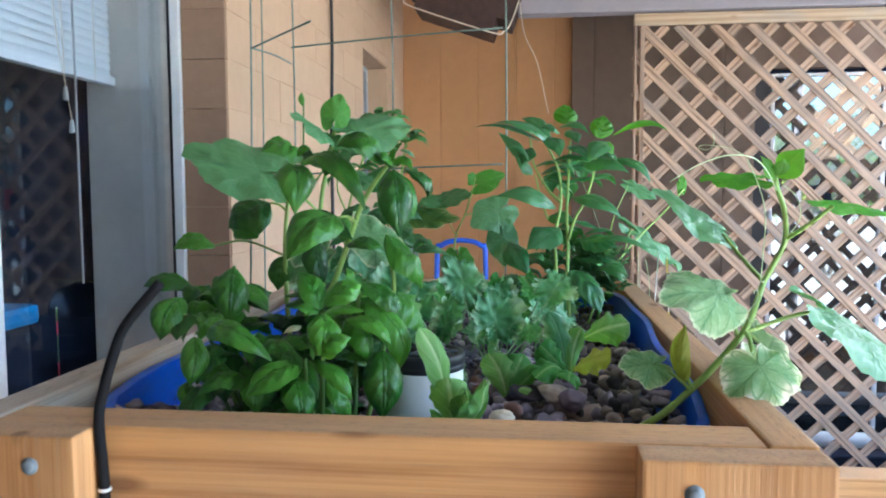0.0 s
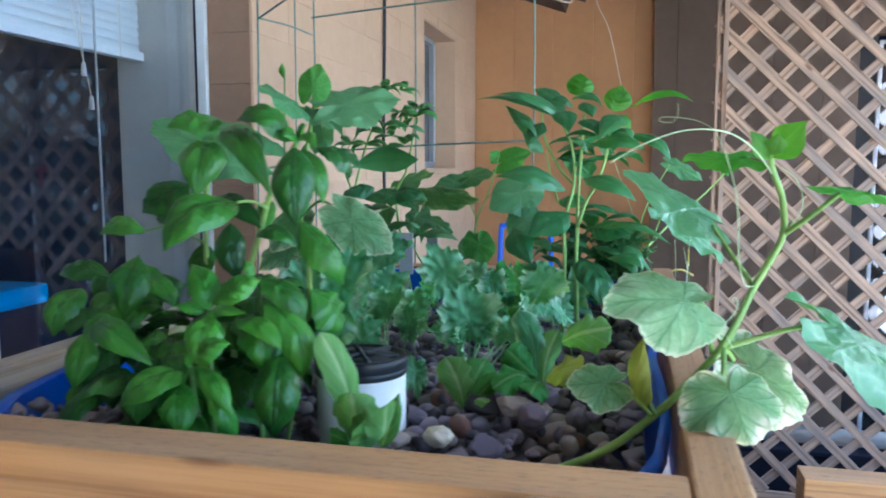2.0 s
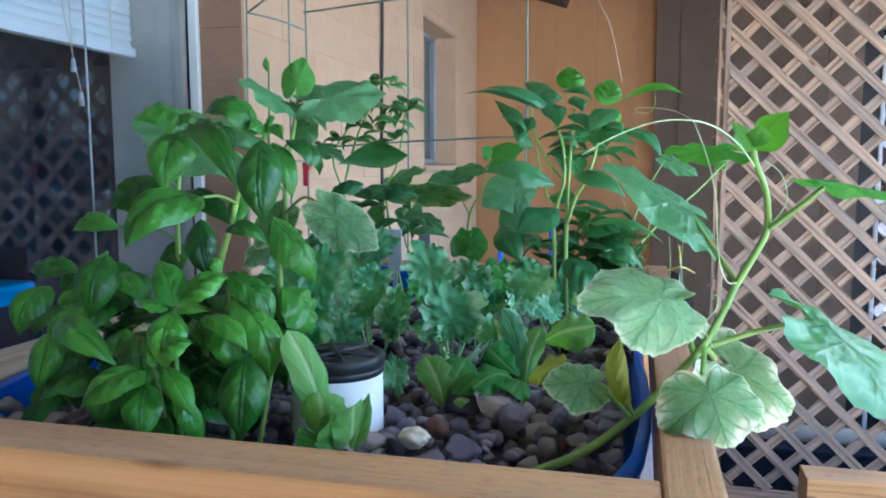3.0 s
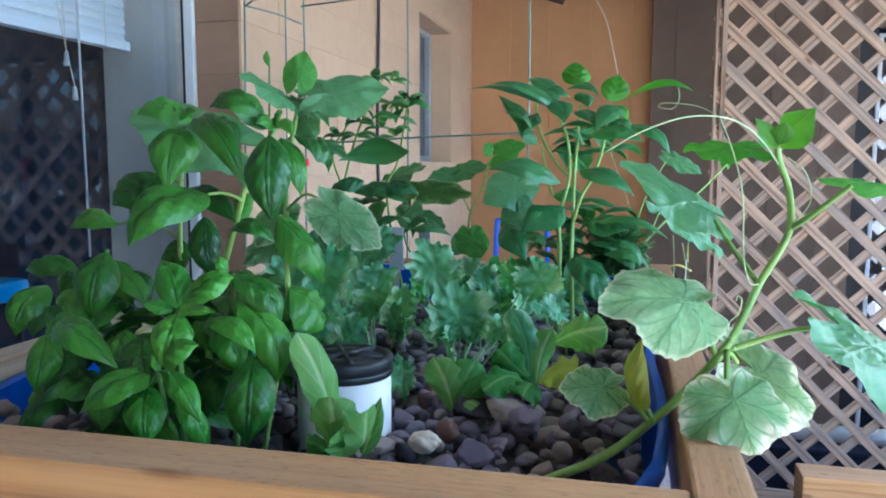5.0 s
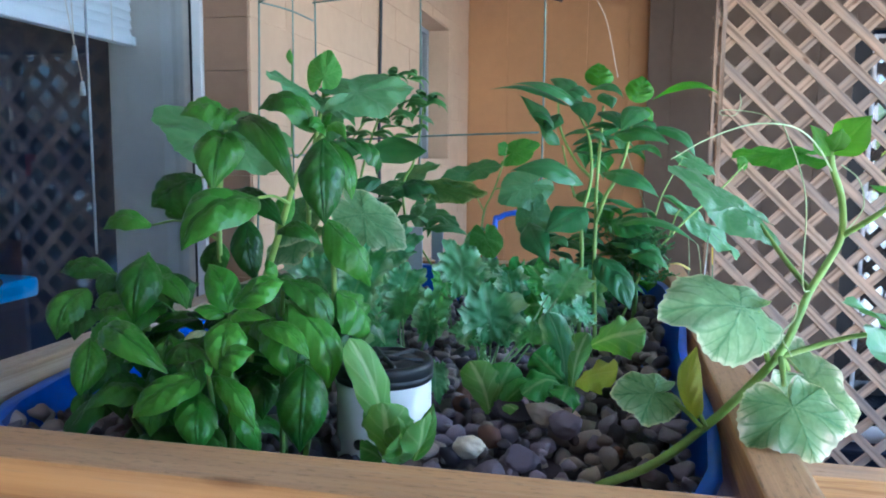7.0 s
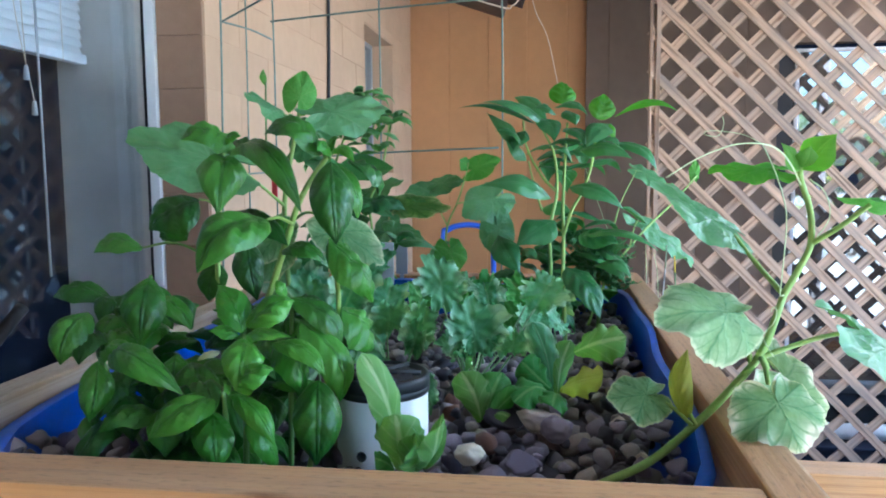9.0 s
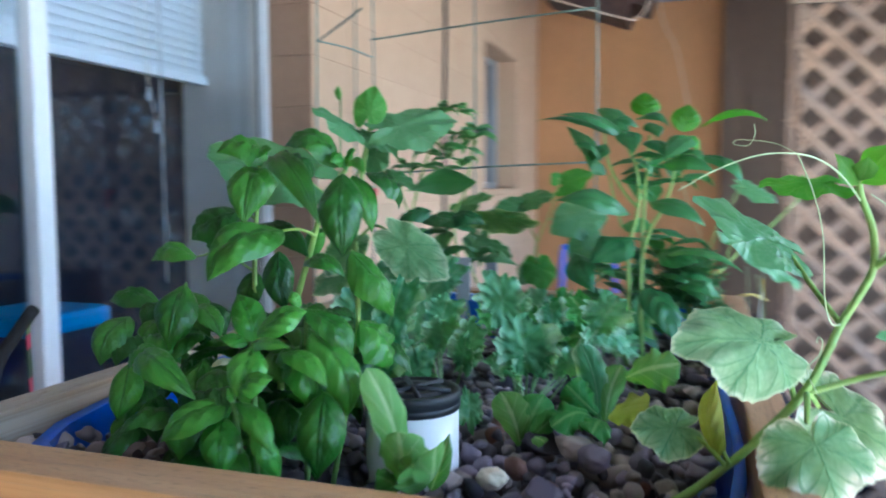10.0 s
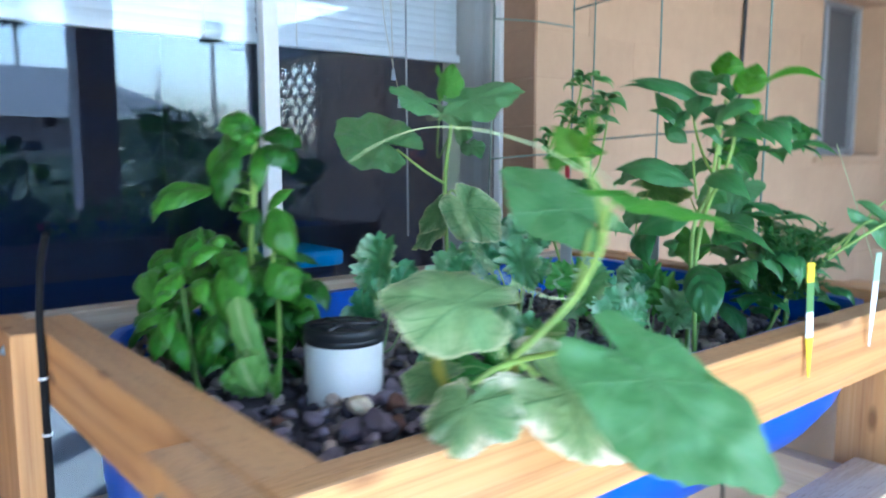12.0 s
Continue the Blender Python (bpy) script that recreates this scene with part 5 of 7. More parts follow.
leaf(basil, (-0.030, 4.080, 1.252), (0.007, 4.089, 1.193), 0.047, (0.81, -0.33, 0.48), BASIL, arch=0.12)
leaf(basil, (-0.070, 4.070, 1.242), (-0.026, 4.060, 1.231), 0.028, (0.15, -0.38, 0.91), BASIL, arch=0.2)
leaf(basil, (-0.079, 4.100, 1.244), (-0.087, 4.140, 1.268), 0.022, (0.28, -0.45, 0.85), BASIL, arch=0.1)
leaf(basil, (-0.017, 4.070, 1.191), (0.001, 4.090, 1.145), 0.059, (0.93, -0.03, 0.36), BASIL, arch=0.14)
leaf(basil, (-0.048, 4.090, 1.184), (-0.028, 4.120, 1.159), 0.050, (0.76, 0.07, 0.65), BASIL, arch=0.14)
basil_bush = thing("basil_plant", "low bushy basil plant with drooping glossy leaves", "basil", group="basil plants in the bed", at=(0, 0, 0))
tube("stem", [(-0.100, 4.020, 1.030), (-0.095, 4.000, 1.095), (-0.092, 3.987, 1.138)], 0.0028, 0.0018, STEM_DARK, basil_bush, sides=7, steps=5)
tube("stem", [(-0.085, 4.010, 1.030), (-0.078, 3.998, 1.120), (-0.074, 3.990, 1.184)], 0.0028, 0.0018, STEM_DARK, basil_bush, sides=7, steps=5)
tube("stem", [(-0.170, 4.040, 1.030), (-0.196, 4.020, 1.105), (-0.208, 4.010, 1.155)], 0.0026, 0.0017, STEM_DARK, basil_bush, sides=7, steps=5)
tube("stem", [(-0.180, 4.080, 1.030), (-0.215, 4.085, 1.140), (-0.190, 4.062, 1.219)], 0.0026, 0.0017, STEM_DARK, basil_bush, sides=7, steps=5)
tube("stem", [(-0.190, 4.090, 1.030), (-0.232, 4.095, 1.130), (-0.252, 4.100, 1.193)], 0.0024, 0.0016, STEM_DARK, basil_bush, sides=7, steps=5)
tube("stem", [(-0.060, 4.050, 1.030), (-0.054, 4.040, 1.140), (-0.048, 4.030, 1.207)], 0.0026, 0.0017, STEM_DARK, basil_bush, sides=7, steps=5)
leaf(basil_bush, (-0.190, 4.061, 1.218), (-0.185, 4.029, 1.162), 0.044, (0.43, -0.77, 0.47), BASIL, arch=0.14)
leaf(basil_bush, (-0.245, 4.050, 1.187), (-0.254, 4.020, 1.146), 0.039, (0.27, -0.80, 0.53), BASIL, arch=0.16)
leaf(basil_bush, (-0.258, 4.110, 1.190), (-0.313, 4.100, 1.191), 0.042, (0.09, -0.36, 0.93), BASIL, arch=0.2)
leaf(basil_bush, (-0.255, 4.100, 1.193), (-0.248, 4.070, 1.175), 0.022, (0.36, -0.41, 0.84), BASIL, arch=0.16)
leaf(basil_bush, (-0.229, 4.100, 1.203), (-0.186, 4.090, 1.164), 0.039, (0.50, -0.52, 0.69), BASIL, arch=0.14)
leaf(basil_bush, (-0.184, 4.090, 1.197), (-0.161, 4.080, 1.167), 0.034, (0.55, -0.57, 0.61), BASIL, arch=0.14)
leaf(basil_bush, (-0.213, 4.010, 1.153), (-0.210, 3.990, 1.107), 0.032, (0.45, -0.81, 0.38), BASIL, arch=0.14)
leaf(basil_bush, (-0.201, 4.010, 1.164), (-0.122, 3.980, 1.136), 0.036, (0.13, -0.48, 0.87), BASIL, arch=0.16)
leaf(basil_bush, (-0.209, 4.010, 1.157), (-0.177, 4.000, 1.168), 0.032, (-0.38, -0.31, 0.87), BASIL_YOUNG_LIT)
leaf(basil_bush, (-0.193, 4.020, 1.126), (-0.178, 4.000, 1.088), 0.033, (0.52, -0.66, 0.55), BASIL, arch=0.14)
leaf(basil_bush, (-0.226, 4.020, 1.104), (-0.214, 4.000, 1.076), 0.025, (0.49, -0.59, 0.64), BASIL, arch=0.14)
leaf(basil_bush, (-0.145, 4.000, 1.120), (-0.140, 3.980, 1.084), 0.033, (0.43, -0.76, 0.48), BASIL_YOUNG_LIT, arch=0.14)
leaf(basil_bush, (-0.158, 4.040, 1.153), (-0.149, 4.020, 1.114), 0.034, (0.47, -0.74, 0.49), BASIL, arch=0.14)
leaf(basil_bush, (-0.080, 4.000, 1.183), (-0.108, 4.020, 1.218), 0.032, (0.37, -0.65, 0.67), BASIL_YOUNG_LIT, arch=0.08)
leaf(basil_bush, (-0.076, 3.999, 1.188), (-0.045, 4.026, 1.205), 0.036, (0.08, -0.59, 0.81), BASIL_YOUNG_LIT, arch=0.12)
leaf(basil_bush, (-0.073, 3.990, 1.183), (-0.029, 3.970, 1.187), 0.018, (-0.25, -0.36, 0.90), BASIL_YOUNG_LIT)
leaf(basil_bush, (-0.078, 3.990, 1.183), (-0.099, 3.980, 1.188), 0.018, (0.34, -0.31, 0.89), BASIL_YOUNG_LIT)
leaf(basil_bush, (-0.075, 3.992, 1.181), (-0.071, 3.962, 1.146), 0.036, (0.33, -0.69, 0.65), BASIL_YOUNG_LIT, arch=0.14)
leaf(basil_bush, (-0.055, 4.000, 1.175), (-0.009, 3.990, 1.153), 0.024, (0.28, -0.50, 0.82), BASIL_YOUNG_LIT, arch=0.16)
leaf(basil_bush, (-0.048, 4.030, 1.207), (-0.007, 4.030, 1.167), 0.034, (0.62, -0.47, 0.63), BASIL, arch=0.16)
leaf(basil_bush, (-0.040, 4.025, 1.188), (-0.006, 4.020, 1.122), 0.041, (0.69, -0.60, 0.41), BASIL, arch=0.14)
leaf(basil_bush, (-0.053, 4.030, 1.208), (-0.062, 4.030, 1.221), 0.014, (0.73, -0.46, 0.50), BASIL_YOUNG_LIT)
leaf(basil_bush, (-0.021, 4.010, 1.143), (-0.018, 3.990, 1.079), 0.045, (0.36, -0.89, 0.30), BASIL, arch=0.12)
leaf(basil_bush, (-0.099, 3.995, 1.133), (-0.143, 3.962, 1.105), 0.040, (-0.03, -0.63, 0.78), BASIL_YOUNG_LIT, arch=0.2)
leaf(basil_bush, (-0.102, 3.989, 1.121), (-0.088, 3.962, 1.082), 0.037, (0.43, -0.66, 0.61), BASIL_YOUNG_LIT, arch=0.14)
leaf(basil_bush, (-0.080, 3.983, 1.138), (-0.041, 3.962, 1.105), 0.024, (0.36, -0.52, 0.77), BASIL_YOUNG_LIT, arch=0.16)
leaf(basil_bush, (-0.069, 3.980, 1.119), (-0.048, 3.985, 1.076), 0.025, (0.86, -0.35, 0.38), BASIL_YOUNG_LIT, arch=0.14)
leaf(basil_bush, (-0.071, 3.962, 1.147), (-0.042, 3.967, 1.163), 0.033, (-0.31, -0.61, 0.73), BASIL_YOUNG_LIT, arch=0.14)
leaf(basil_bush, (-0.078, 3.967, 1.142), (-0.081, 3.962, 1.154), 0.014, (0.93, 0.21, 0.29), BASIL_YOUNG_LIT)
leaf(basil_bush, (-0.084, 3.978, 1.138), (-0.066, 3.962, 1.132), 0.007, (0.03, -0.31, 0.95), BASIL_YOUNG_LIT)
leaf(basil_bush, (-0.099, 4.000, 1.167), (-0.114, 3.990, 1.161), 0.010, (-0.02, -0.45, 0.89), BASIL_PALE)
leaf(basil_bush, (-0.083, 4.050, 1.120), (-0.068, 4.030, 1.087), 0.032, (0.42, -0.67, 0.61), BASIL, arch=0.14)
leaf(basil_bush, (-0.011, 4.080, 1.167), (-0.019, 4.060, 1.131), 0.028, (0.07, -0.88, 0.48), BASIL, arch=0.14)
rnd = random.Random(21)
for k in range(170):
    # inner leaves of the two basil plants, in the shade of the outer ones
    x, y = rnd.uniform(-0.25, -0.03), rnd.uniform(4.0, 4.13)
    z = 1.06 + rnd.uniform(0, 1) * (0.04 + 0.09 * min(1, (y - 3.98) / 0.1))
    w = rnd.uniform(0, 6.28)
    d = Vector((math.cos(w), math.sin(w), rnd.uniform(-0.9, 0.0))) * rnd.uniform(0.042, 0.06)
    if (max(x, x + d.x) > -0.06 and z < 1.13) or (x < -0.13 and y < 4.07 and z < 1.10) or (min(x, x + d.x) < -0.235 and z < 1.15):
        continue
    leaf(basil_bush if k % 2 else basil, (x, y, z), (x + d.x, y + d.y, z + d.z), rnd.uniform(0.032, 0.042), (0.3 * math.cos(w), 0.3 * math.sin(w), 1), BASIL, arch=0.18)
for k in range(52):
    # leaves hanging on the side towards the yard and the back
    w = rnd.uniform(-0.7, 1.9)
    h = rnd.uniform(0, 1)
    r = 0.082 - 0.035 * h
    x, y, z = -0.105 + r * math.cos(w), 4.065 + r * math.sin(w), 1.075 + 0.115 * h
    if x > -0.07 and z < 1.17 and y < 4.16:
        continue
    d = Vector((math.cos(w) * 0.6, math.sin(w) * 0.6, rnd.uniform(-1.0, -0.35))).normalized() * rnd.uniform(0.045, 0.062)
    leaf(basil, (x, y, z), (x + d.x, y + d.y, z + d.z), rnd.uniform(0.034, 0.044), (math.cos(w) * 0.8, math.sin(w) * 0.8, 0.6), BASIL_YOUNG_LIT if k % 4 == 0 else BASIL, arch=0.16)

# cucumber leaning over the rail
cucumber = thing("cucumber_plant", "cucumber plant leaning over the rail, big leaves with bleached edges", "cucumber", group="cucumber plants in the bed", at=(0, 0, 0))
tube("stem", [(0.205, 4.060, 1.045), (0.250, 4.070, 1.065), (0.290, 4.085, 1.095), (0.318, 4.088, 1.125), (0.342, 4.092, 1.155), (0.358, 4.112, 1.180), (0.369, 4.127, 1.200), (0.381, 4.130, 1.222), (0.391, 4.132, 1.245), (0.389, 4.131, 1.275), (0.379, 4.127, 1.302), (0.377, 4.121, 1.318)], 0.0039, 0.0025, STEM_GREEN, cucumber, sides=7, steps=5)
# leaf stalks
tube("stalk", [(0.369, 4.128, 1.200), (0.354, 4.155, 1.222), (0.338, 4.184, 1.248)], 0.0026, 0.002, STEM_GREEN, cucumber, sides=7, steps=5)
tube("stalk", [(0.342, 4.092, 1.152), (0.365, 4.096, 1.160), (0.390, 4.100, 1.168), (0.412, 4.105, 1.172)], 0.0026, 0.002, STEM_GREEN, cucumber, sides=7, steps=5)
tube("stalk", [(0.392, 4.133, 1.245), (0.408, 4.112, 1.262), (0.426, 4.099, 1.281)], 0.0026, 0.002, STEM_GREEN, cucumber, sides=7, steps=5)
tube("stalk", [(0.285, 4.079, 1.094), (0.271, 4.086, 1.106), (0.257, 4.092, 1.115)], 0.002, 0.0016, STEM_GREEN, cucumber, sides=7, steps=5)
tube("stalk", [(0.288, 4.080, 1.094), (0.283, 4.085, 1.104)], 0.0022, 0.002, STEM_GREEN, cucumber, sides=7, steps=5)
tube("stalk", [(0.342, 4.092, 1.152), (0.340, 4.070, 1.148), (0.338, 4.053, 1.140)], 0.0026, 0.002, STEM_GREEN, cucumber, sides=7, steps=5)
lobed_leaf(cucumber, (0.322, 4.082, 1.190), (0.264, 4.026, 1.207), 0.074, (0.42, -0.62, 0.66), CUCUMBER_PALE, cup=0.5, droop=0.4, notch=0.5)
lobed_leaf(cucumber, (0.339, 4.050, 1.135), (0.355, 4.018, 1.104), 0.078, (0.18, -0.69, 0.70), CUCUMBER_BURNT, cup=0.3, droop=0.3, frill=0.07, notch=0.7)
lobed_leaf(cucumber, (0.352, 4.106, 1.139), (0.426, 4.162, 1.090), 0.078, (0.56, -0.66, 0.50), CUCUMBER_BURNT, cup=0.25, droop=0.15)
lobed_leaf(cucumber, (0.257, 4.092, 1.116), (0.218, 4.078, 1.118), 0.052, (0.24, -0.50, 0.82), CUCUMBER_PALE, cup=0.25, frill=0.07)
leaf(cucumber, (0.280, 4.086, 1.097), (0.277, 4.066, 1.163), 0.024, (-0.41, -0.89, 0.19), YELLOWED, arch=0.08, fold=0.7)
lobed_leaf(cucumber, (0.335, 4.185, 1.252), (0.265, 4.160, 1.297), 0.074, (0.88, -0.20, 0.44), CUCUMBER, cup=0.2, droop=0.1, notch=0.5, frill=0.02)
lobed_leaf(cucumber, (0.424, 4.108, 1.172), (0.527, 4.137, 1.113), 0.100, (0.46, -0.36, 0.80), CUCUMBER, cup=0.3, droop=0.2, notch=0.5, frill=0.03)
lobed_leaf(cucumber, (0.424, 4.100, 1.284), (0.497, 4.116, 1.272), 0.060, (-0.06, 0.02, 1.0), CUCUMBER_LIGHT, droop=0.15, frill=0.03)
leaf(cucumber, (0.377, 4.122, 1.309), (0.358, 4.114, 1.333), 0.022, (0.45, -0.80, 0.40), THIN_GREEN, "pepper", arch=0.05, fold=0.2, curl=0.5)
leaf(cucumber, (0.378, 4.122, 1.310), (0.402, 4.112, 1.340), 0.034, (-0.45, -0.80, 0.40), THIN_GREEN, "pepper", arch=0.05, fold=0.2, curl=0.4)
leaf(cucumber, (0.377, 4.120, 1.312), (0.380, 4.108, 1.330), 0.020, (0.0, -0.95, 0.30), THIN_GREEN, "pepper", arch=0.05, fold=0.2, curl=0.2)
lobed_leaf(cucumber, (0.366, 4.140, 1.309), (0.313, 4.160, 1.315), 0.034, (0.15, -0.55, 0.82), CUCUMBER_LIGHT, cup=0.3)
tube("tendril", [(0.380, 4.128, 1.296), (0.364, 4.102, 1.313), (0.345, 4.070, 1.325), (0.325, 4.045, 1.330), (0.300, 4.030, 1.329), (0.272, 4.015, 1.319), (0.248, 4.005, 1.305)], 0.0007, 0.0004, TENDRIL, cucumber, sides=7, steps=6)
tube("tendril", [(0.325, 4.045, 1.330), (0.334, 4.036, 1.305), (0.341, 4.033, 1.275), (0.347, 4.058, 1.230), (0.358, 4.100, 1.205), (0.369, 4.126, 1.200)], 0.0005, 0.0005, TENDRIL, cucumber, sides=7, steps=6)
tube("tendril", [(0.386, 4.126, 1.302), (0.400, 4.128, 1.290), (0.405, 4.130, 1.268), (0.393, 4.132, 1.247)], 0.0005, 0.0005, TENDRIL, cucumber, sides=7, steps=6)
tube("tendril", [(0.325, 4.045, 1.330), (0.310, 4.050, 1.338), (0.288, 4.055, 1.341), (0.284, 4.055, 1.338), (0.294, 4.055, 1.337), (0.298, 4.055, 1.345), (0.297, 4.055, 1.352)], 0.00032, 0.00025, TENDRIL, cucumber, sides=6, steps=6)
tube("tendril", [(0.346, 4.070, 1.158), (0.340, 4.080, 1.172), (0.348, 4.080, 1.184), (0.350, 4.080, 1.194), (0.347, 4.080, 1.197), (0.346, 4.080, 1.193)], 0.0006, 0.0004, TENDRIL, cucumber, sides=7, steps=5)

tube("stalk", [(0.334, 4.091, 1.146), (0.327, 4.086, 1.170), (0.322, 4.082, 1.190)], 0.0024, 0.0019, STEM_GREEN, cucumber, sides=7, steps=5)
tube("stalk", [(0.342, 4.092, 1.152), (0.347, 4.098, 1.147), (0.352, 4.106, 1.139)], 0.0024, 0.0019, STEM_GREEN, cucumber, sides=7, steps=5)

# second cucumber, further back
cucumber_tall = thing("cucumber_plant", "upright cucumber plant with broad green leaves beside the trellis", "cucumber", group="cucumber plants in the bed", at=(0, 0, 0))
tube("stem", [(-0.200, 4.500, 1.030), (-0.212, 4.490, 1.150), (-0.214, 4.487, 1.262), (-0.200, 4.485, 1.340), (-0.185, 4.480, 1.400), (-0.178, 4.478, 1.425)], 0.0042, 0.0028, STEM_GREEN, cucumber_tall, sides=7, steps=5)
tube("stalk", [(-0.214, 4.487, 1.230), (-0.175, 4.468, 1.254), (-0.140, 4.453, 1.242)], 0.0024, 0.0018, STEM_GREEN, cucumber_tall, sides=7, steps=5)
tube("stalk", [(-0.214, 4.487, 1.262), (-0.226, 4.450, 1.285), (-0.255, 4.420, 1.318)], 0.0024, 0.0018, STEM_GREEN, cucumber_tall, sides=7, steps=5)
tube("stem", [(-0.200, 4.485, 1.340), (-0.237, 4.490, 1.305), (-0.243, 4.500, 1.393), (-0.242, 4.500, 1.441)], 0.0018, 0.0012, STEM_DARK, cucumber_tall, sides=7, steps=5)
lobed_leaf(cucumber_tall, (-0.140, 4.452, 1.241), (-0.068, 4.460, 1.190), 0.078, (0.40, -0.72, 0.56), CUCUMBER_PALE, cup=0.3, droop=0.15, notch=0.4)
lobed_leaf(cucumber_tall, (-0.255, 4.420, 1.318), (-0.385, 4.392, 1.362), 0.100, (0.55, -0.65, 0.50), CUCUMBER, cup=0.2, droop=0.1)
lobed_leaf(cucumber_tall, (-0.158, 4.465, 1.388), (-0.074, 4.508, 1.408), 0.074, (0.26, -0.74, 0.60), CUCUMBER, cup=0.3)
lobed_leaf(cucumber_tall, (-0.184, 4.463, 1.402), (-0.174, 4.466, 1.446), 0.044, (0.35, -0.92, 0.15), CUCUMBER_LIGHT, cup=0.4)
lobed_leaf(cucumber_tall, (-0.194, 4.442, 1.386), (-0.222, 4.392, 1.414), 0.056, (-0.05, -0.70, 0.70), CUCUMBER, cup=0.3)
lobed_leaf(cucumber_tall, (-0.191, 4.470, 1.383), (-0.133, 4.440, 1.359), 0.034, (0.22, -0.44, 0.87), CUCUMBER)
lobed_leaf(cucumber_tall, (-0.183, 4.500, 1.364), (-0.197, 4.500, 1.327), 0.040, (0.23, -0.88, 0.41), CUCUMBER)
lobed_leaf(cucumber_tall, (-0.171, 4.500, 1.327), (-0.124, 4.480, 1.313), 0.036, (0.38, -0.60, 0.71), CUCUMBER)
leaf(cucumber_tall, (-0.244, 4.500, 1.435), (-0.245, 4.500, 1.458), 0.010, (0.24, -0.93, 0.30), CUCUMBER_LIGHT, "pepper")
lobed_leaf(cucumber_tall, (-0.222, 4.500, 1.232), (-0.247, 4.460, 1.186), 0.056, (0.13, -0.90, 0.41), CUCUMBER_PALE)
lobed_leaf(cucumber_tall, (-0.215, 4.490, 1.200), (-0.270, 4.460, 1.160), 0.070, (-0.10, -0.60, 0.70), CUCUMBER_PALE)

# small-leaved pepper behind it
young_pepper = thing("young_pepper_plant", "young pepper plant with many small leaves by the trellis", "pepper plant", group="pepper plants in the bed", at=(0, 0, 0))
tube("stem", [(-0.170, 4.760, 1.030), (-0.241, 4.770, 1.185), (-0.240, 4.780, 1.251), (-0.213, 4.780, 1.346), (-0.184, 4.780, 1.409), (-0.177, 4.780, 1.443)], 0.003, 0.0018, STEM_GREEN, young_pepper, sides=7, steps=5)
tube("stem", [(-0.170, 4.760, 1.100), (-0.240, 4.780, 1.251), (-0.261, 4.790, 1.322), (-0.211, 4.790, 1.391)], 0.0022, 0.0014, STEM_GREEN, young_pepper, sides=7, steps=5)
tube("stem", [(-0.120, 4.780, 1.030), (-0.160, 4.790, 1.235), (-0.141, 4.790, 1.295), (-0.130, 4.790, 1.345), (-0.122, 4.790, 1.398)], 0.0026, 0.0016, STEM_GREEN, young_pepper, sides=7, steps=5)
leaf(young_pepper, (-0.176, 4.777, 1.445), (-0.161, 4.744, 1.452), 0.018, (0.13, -0.42, 0.90), CUCUMBER, "pepper", arch=0.2)
leaf(young_pepper, (-0.174, 4.771, 1.444), (-0.224, 4.804, 1.429), 0.018, (-0.05, -0.46, 0.89), PEPPER_YOUNG, "pepper", arch=0.2)
leaf(young_pepper, (-0.175, 4.775, 1.444), (-0.125, 4.779, 1.438), 0.018, (0.31, -0.37, 0.88), PEPPER_YOUNG, "pepper", arch=0.2)
leaf(young_pepper, (-0.177, 4.779, 1.445), (-0.159, 4.744, 1.456), 0.018, (0.14, -0.42, 0.90), PEPPER_YOUNG, "pepper", arch=0.2)
leaf(young_pepper, (-0.184, 4.783, 1.434), (-0.175, 4.811, 1.416), 0.015, (0.22, -0.40, 0.89), CUCUMBER, "pepper", arch=0.2)
leaf(young_pepper, (-0.186, 4.787, 1.434), (-0.151, 4.749, 1.435), 0.014, (0.23, -0.39, 0.89), PEPPER_YOUNG, "pepper", arch=0.2)
leaf(young_pepper, (-0.185, 4.783, 1.434), (-0.224, 4.784, 1.425), 0.015, (-0.09, -0.47, 0.88), PEPPER_YOUNG, "pepper", arch=0.2)
leaf(young_pepper, (-0.184, 4.782, 1.434), (-0.143, 4.765, 1.430), 0.014, (0.30, -0.37, 0.88), PEPPER_YOUNG, "pepper", arch=0.2)
leaf(young_pepper, (-0.197, 4.787, 1.395), (-0.191, 4.744, 1.397), 0.016, (0.05, -0.44, 0.90), CUCUMBER, "pepper", arch=0.2)
leaf(young_pepper, (-0.197, 4.788, 1.395), (-0.236, 4.772, 1.391), 0.016, (-0.09, -0.47, 0.88), PEPPER_YOUNG, "pepper", arch=0.2)
leaf(young_pepper, (-0.194, 4.778, 1.395), (-0.218, 4.816, 1.369), 0.016, (0.07, -0.44, 0.90), PEPPER_YOUNG, "pepper", arch=0.2)
leaf(young_pepper, (-0.198, 4.789, 1.395), (-0.194, 4.813, 1.373), 0.016, (0.18, -0.41, 0.90), PEPPER_YOUNG, "pepper", arch=0.2)
leaf(young_pepper, (-0.205, 4.773, 1.380), (-0.194, 4.807, 1.364), 0.016, (0.26, -0.38, 0.89), CUCUMBER, "pepper", arch=0.2)
leaf(young_pepper, (-0.207, 4.779, 1.380), (-0.184, 4.745, 1.391), 0.016, (0.16, -0.41, 0.90), PEPPER_YOUNG, "pepper", arch=0.2)
leaf(young_pepper, (-0.207, 4.780, 1.380), (-0.244, 4.806, 1.364), 0.016, (-0.03, -0.46, 0.89), PEPPER_YOUNG, "pepper", arch=0.2)
leaf(young_pepper, (-0.208, 4.782, 1.380), (-0.226, 4.755, 1.382), 0.016, (-0.04, -0.46, 0.89), PEPPER_YOUNG, "pepper", arch=0.2)
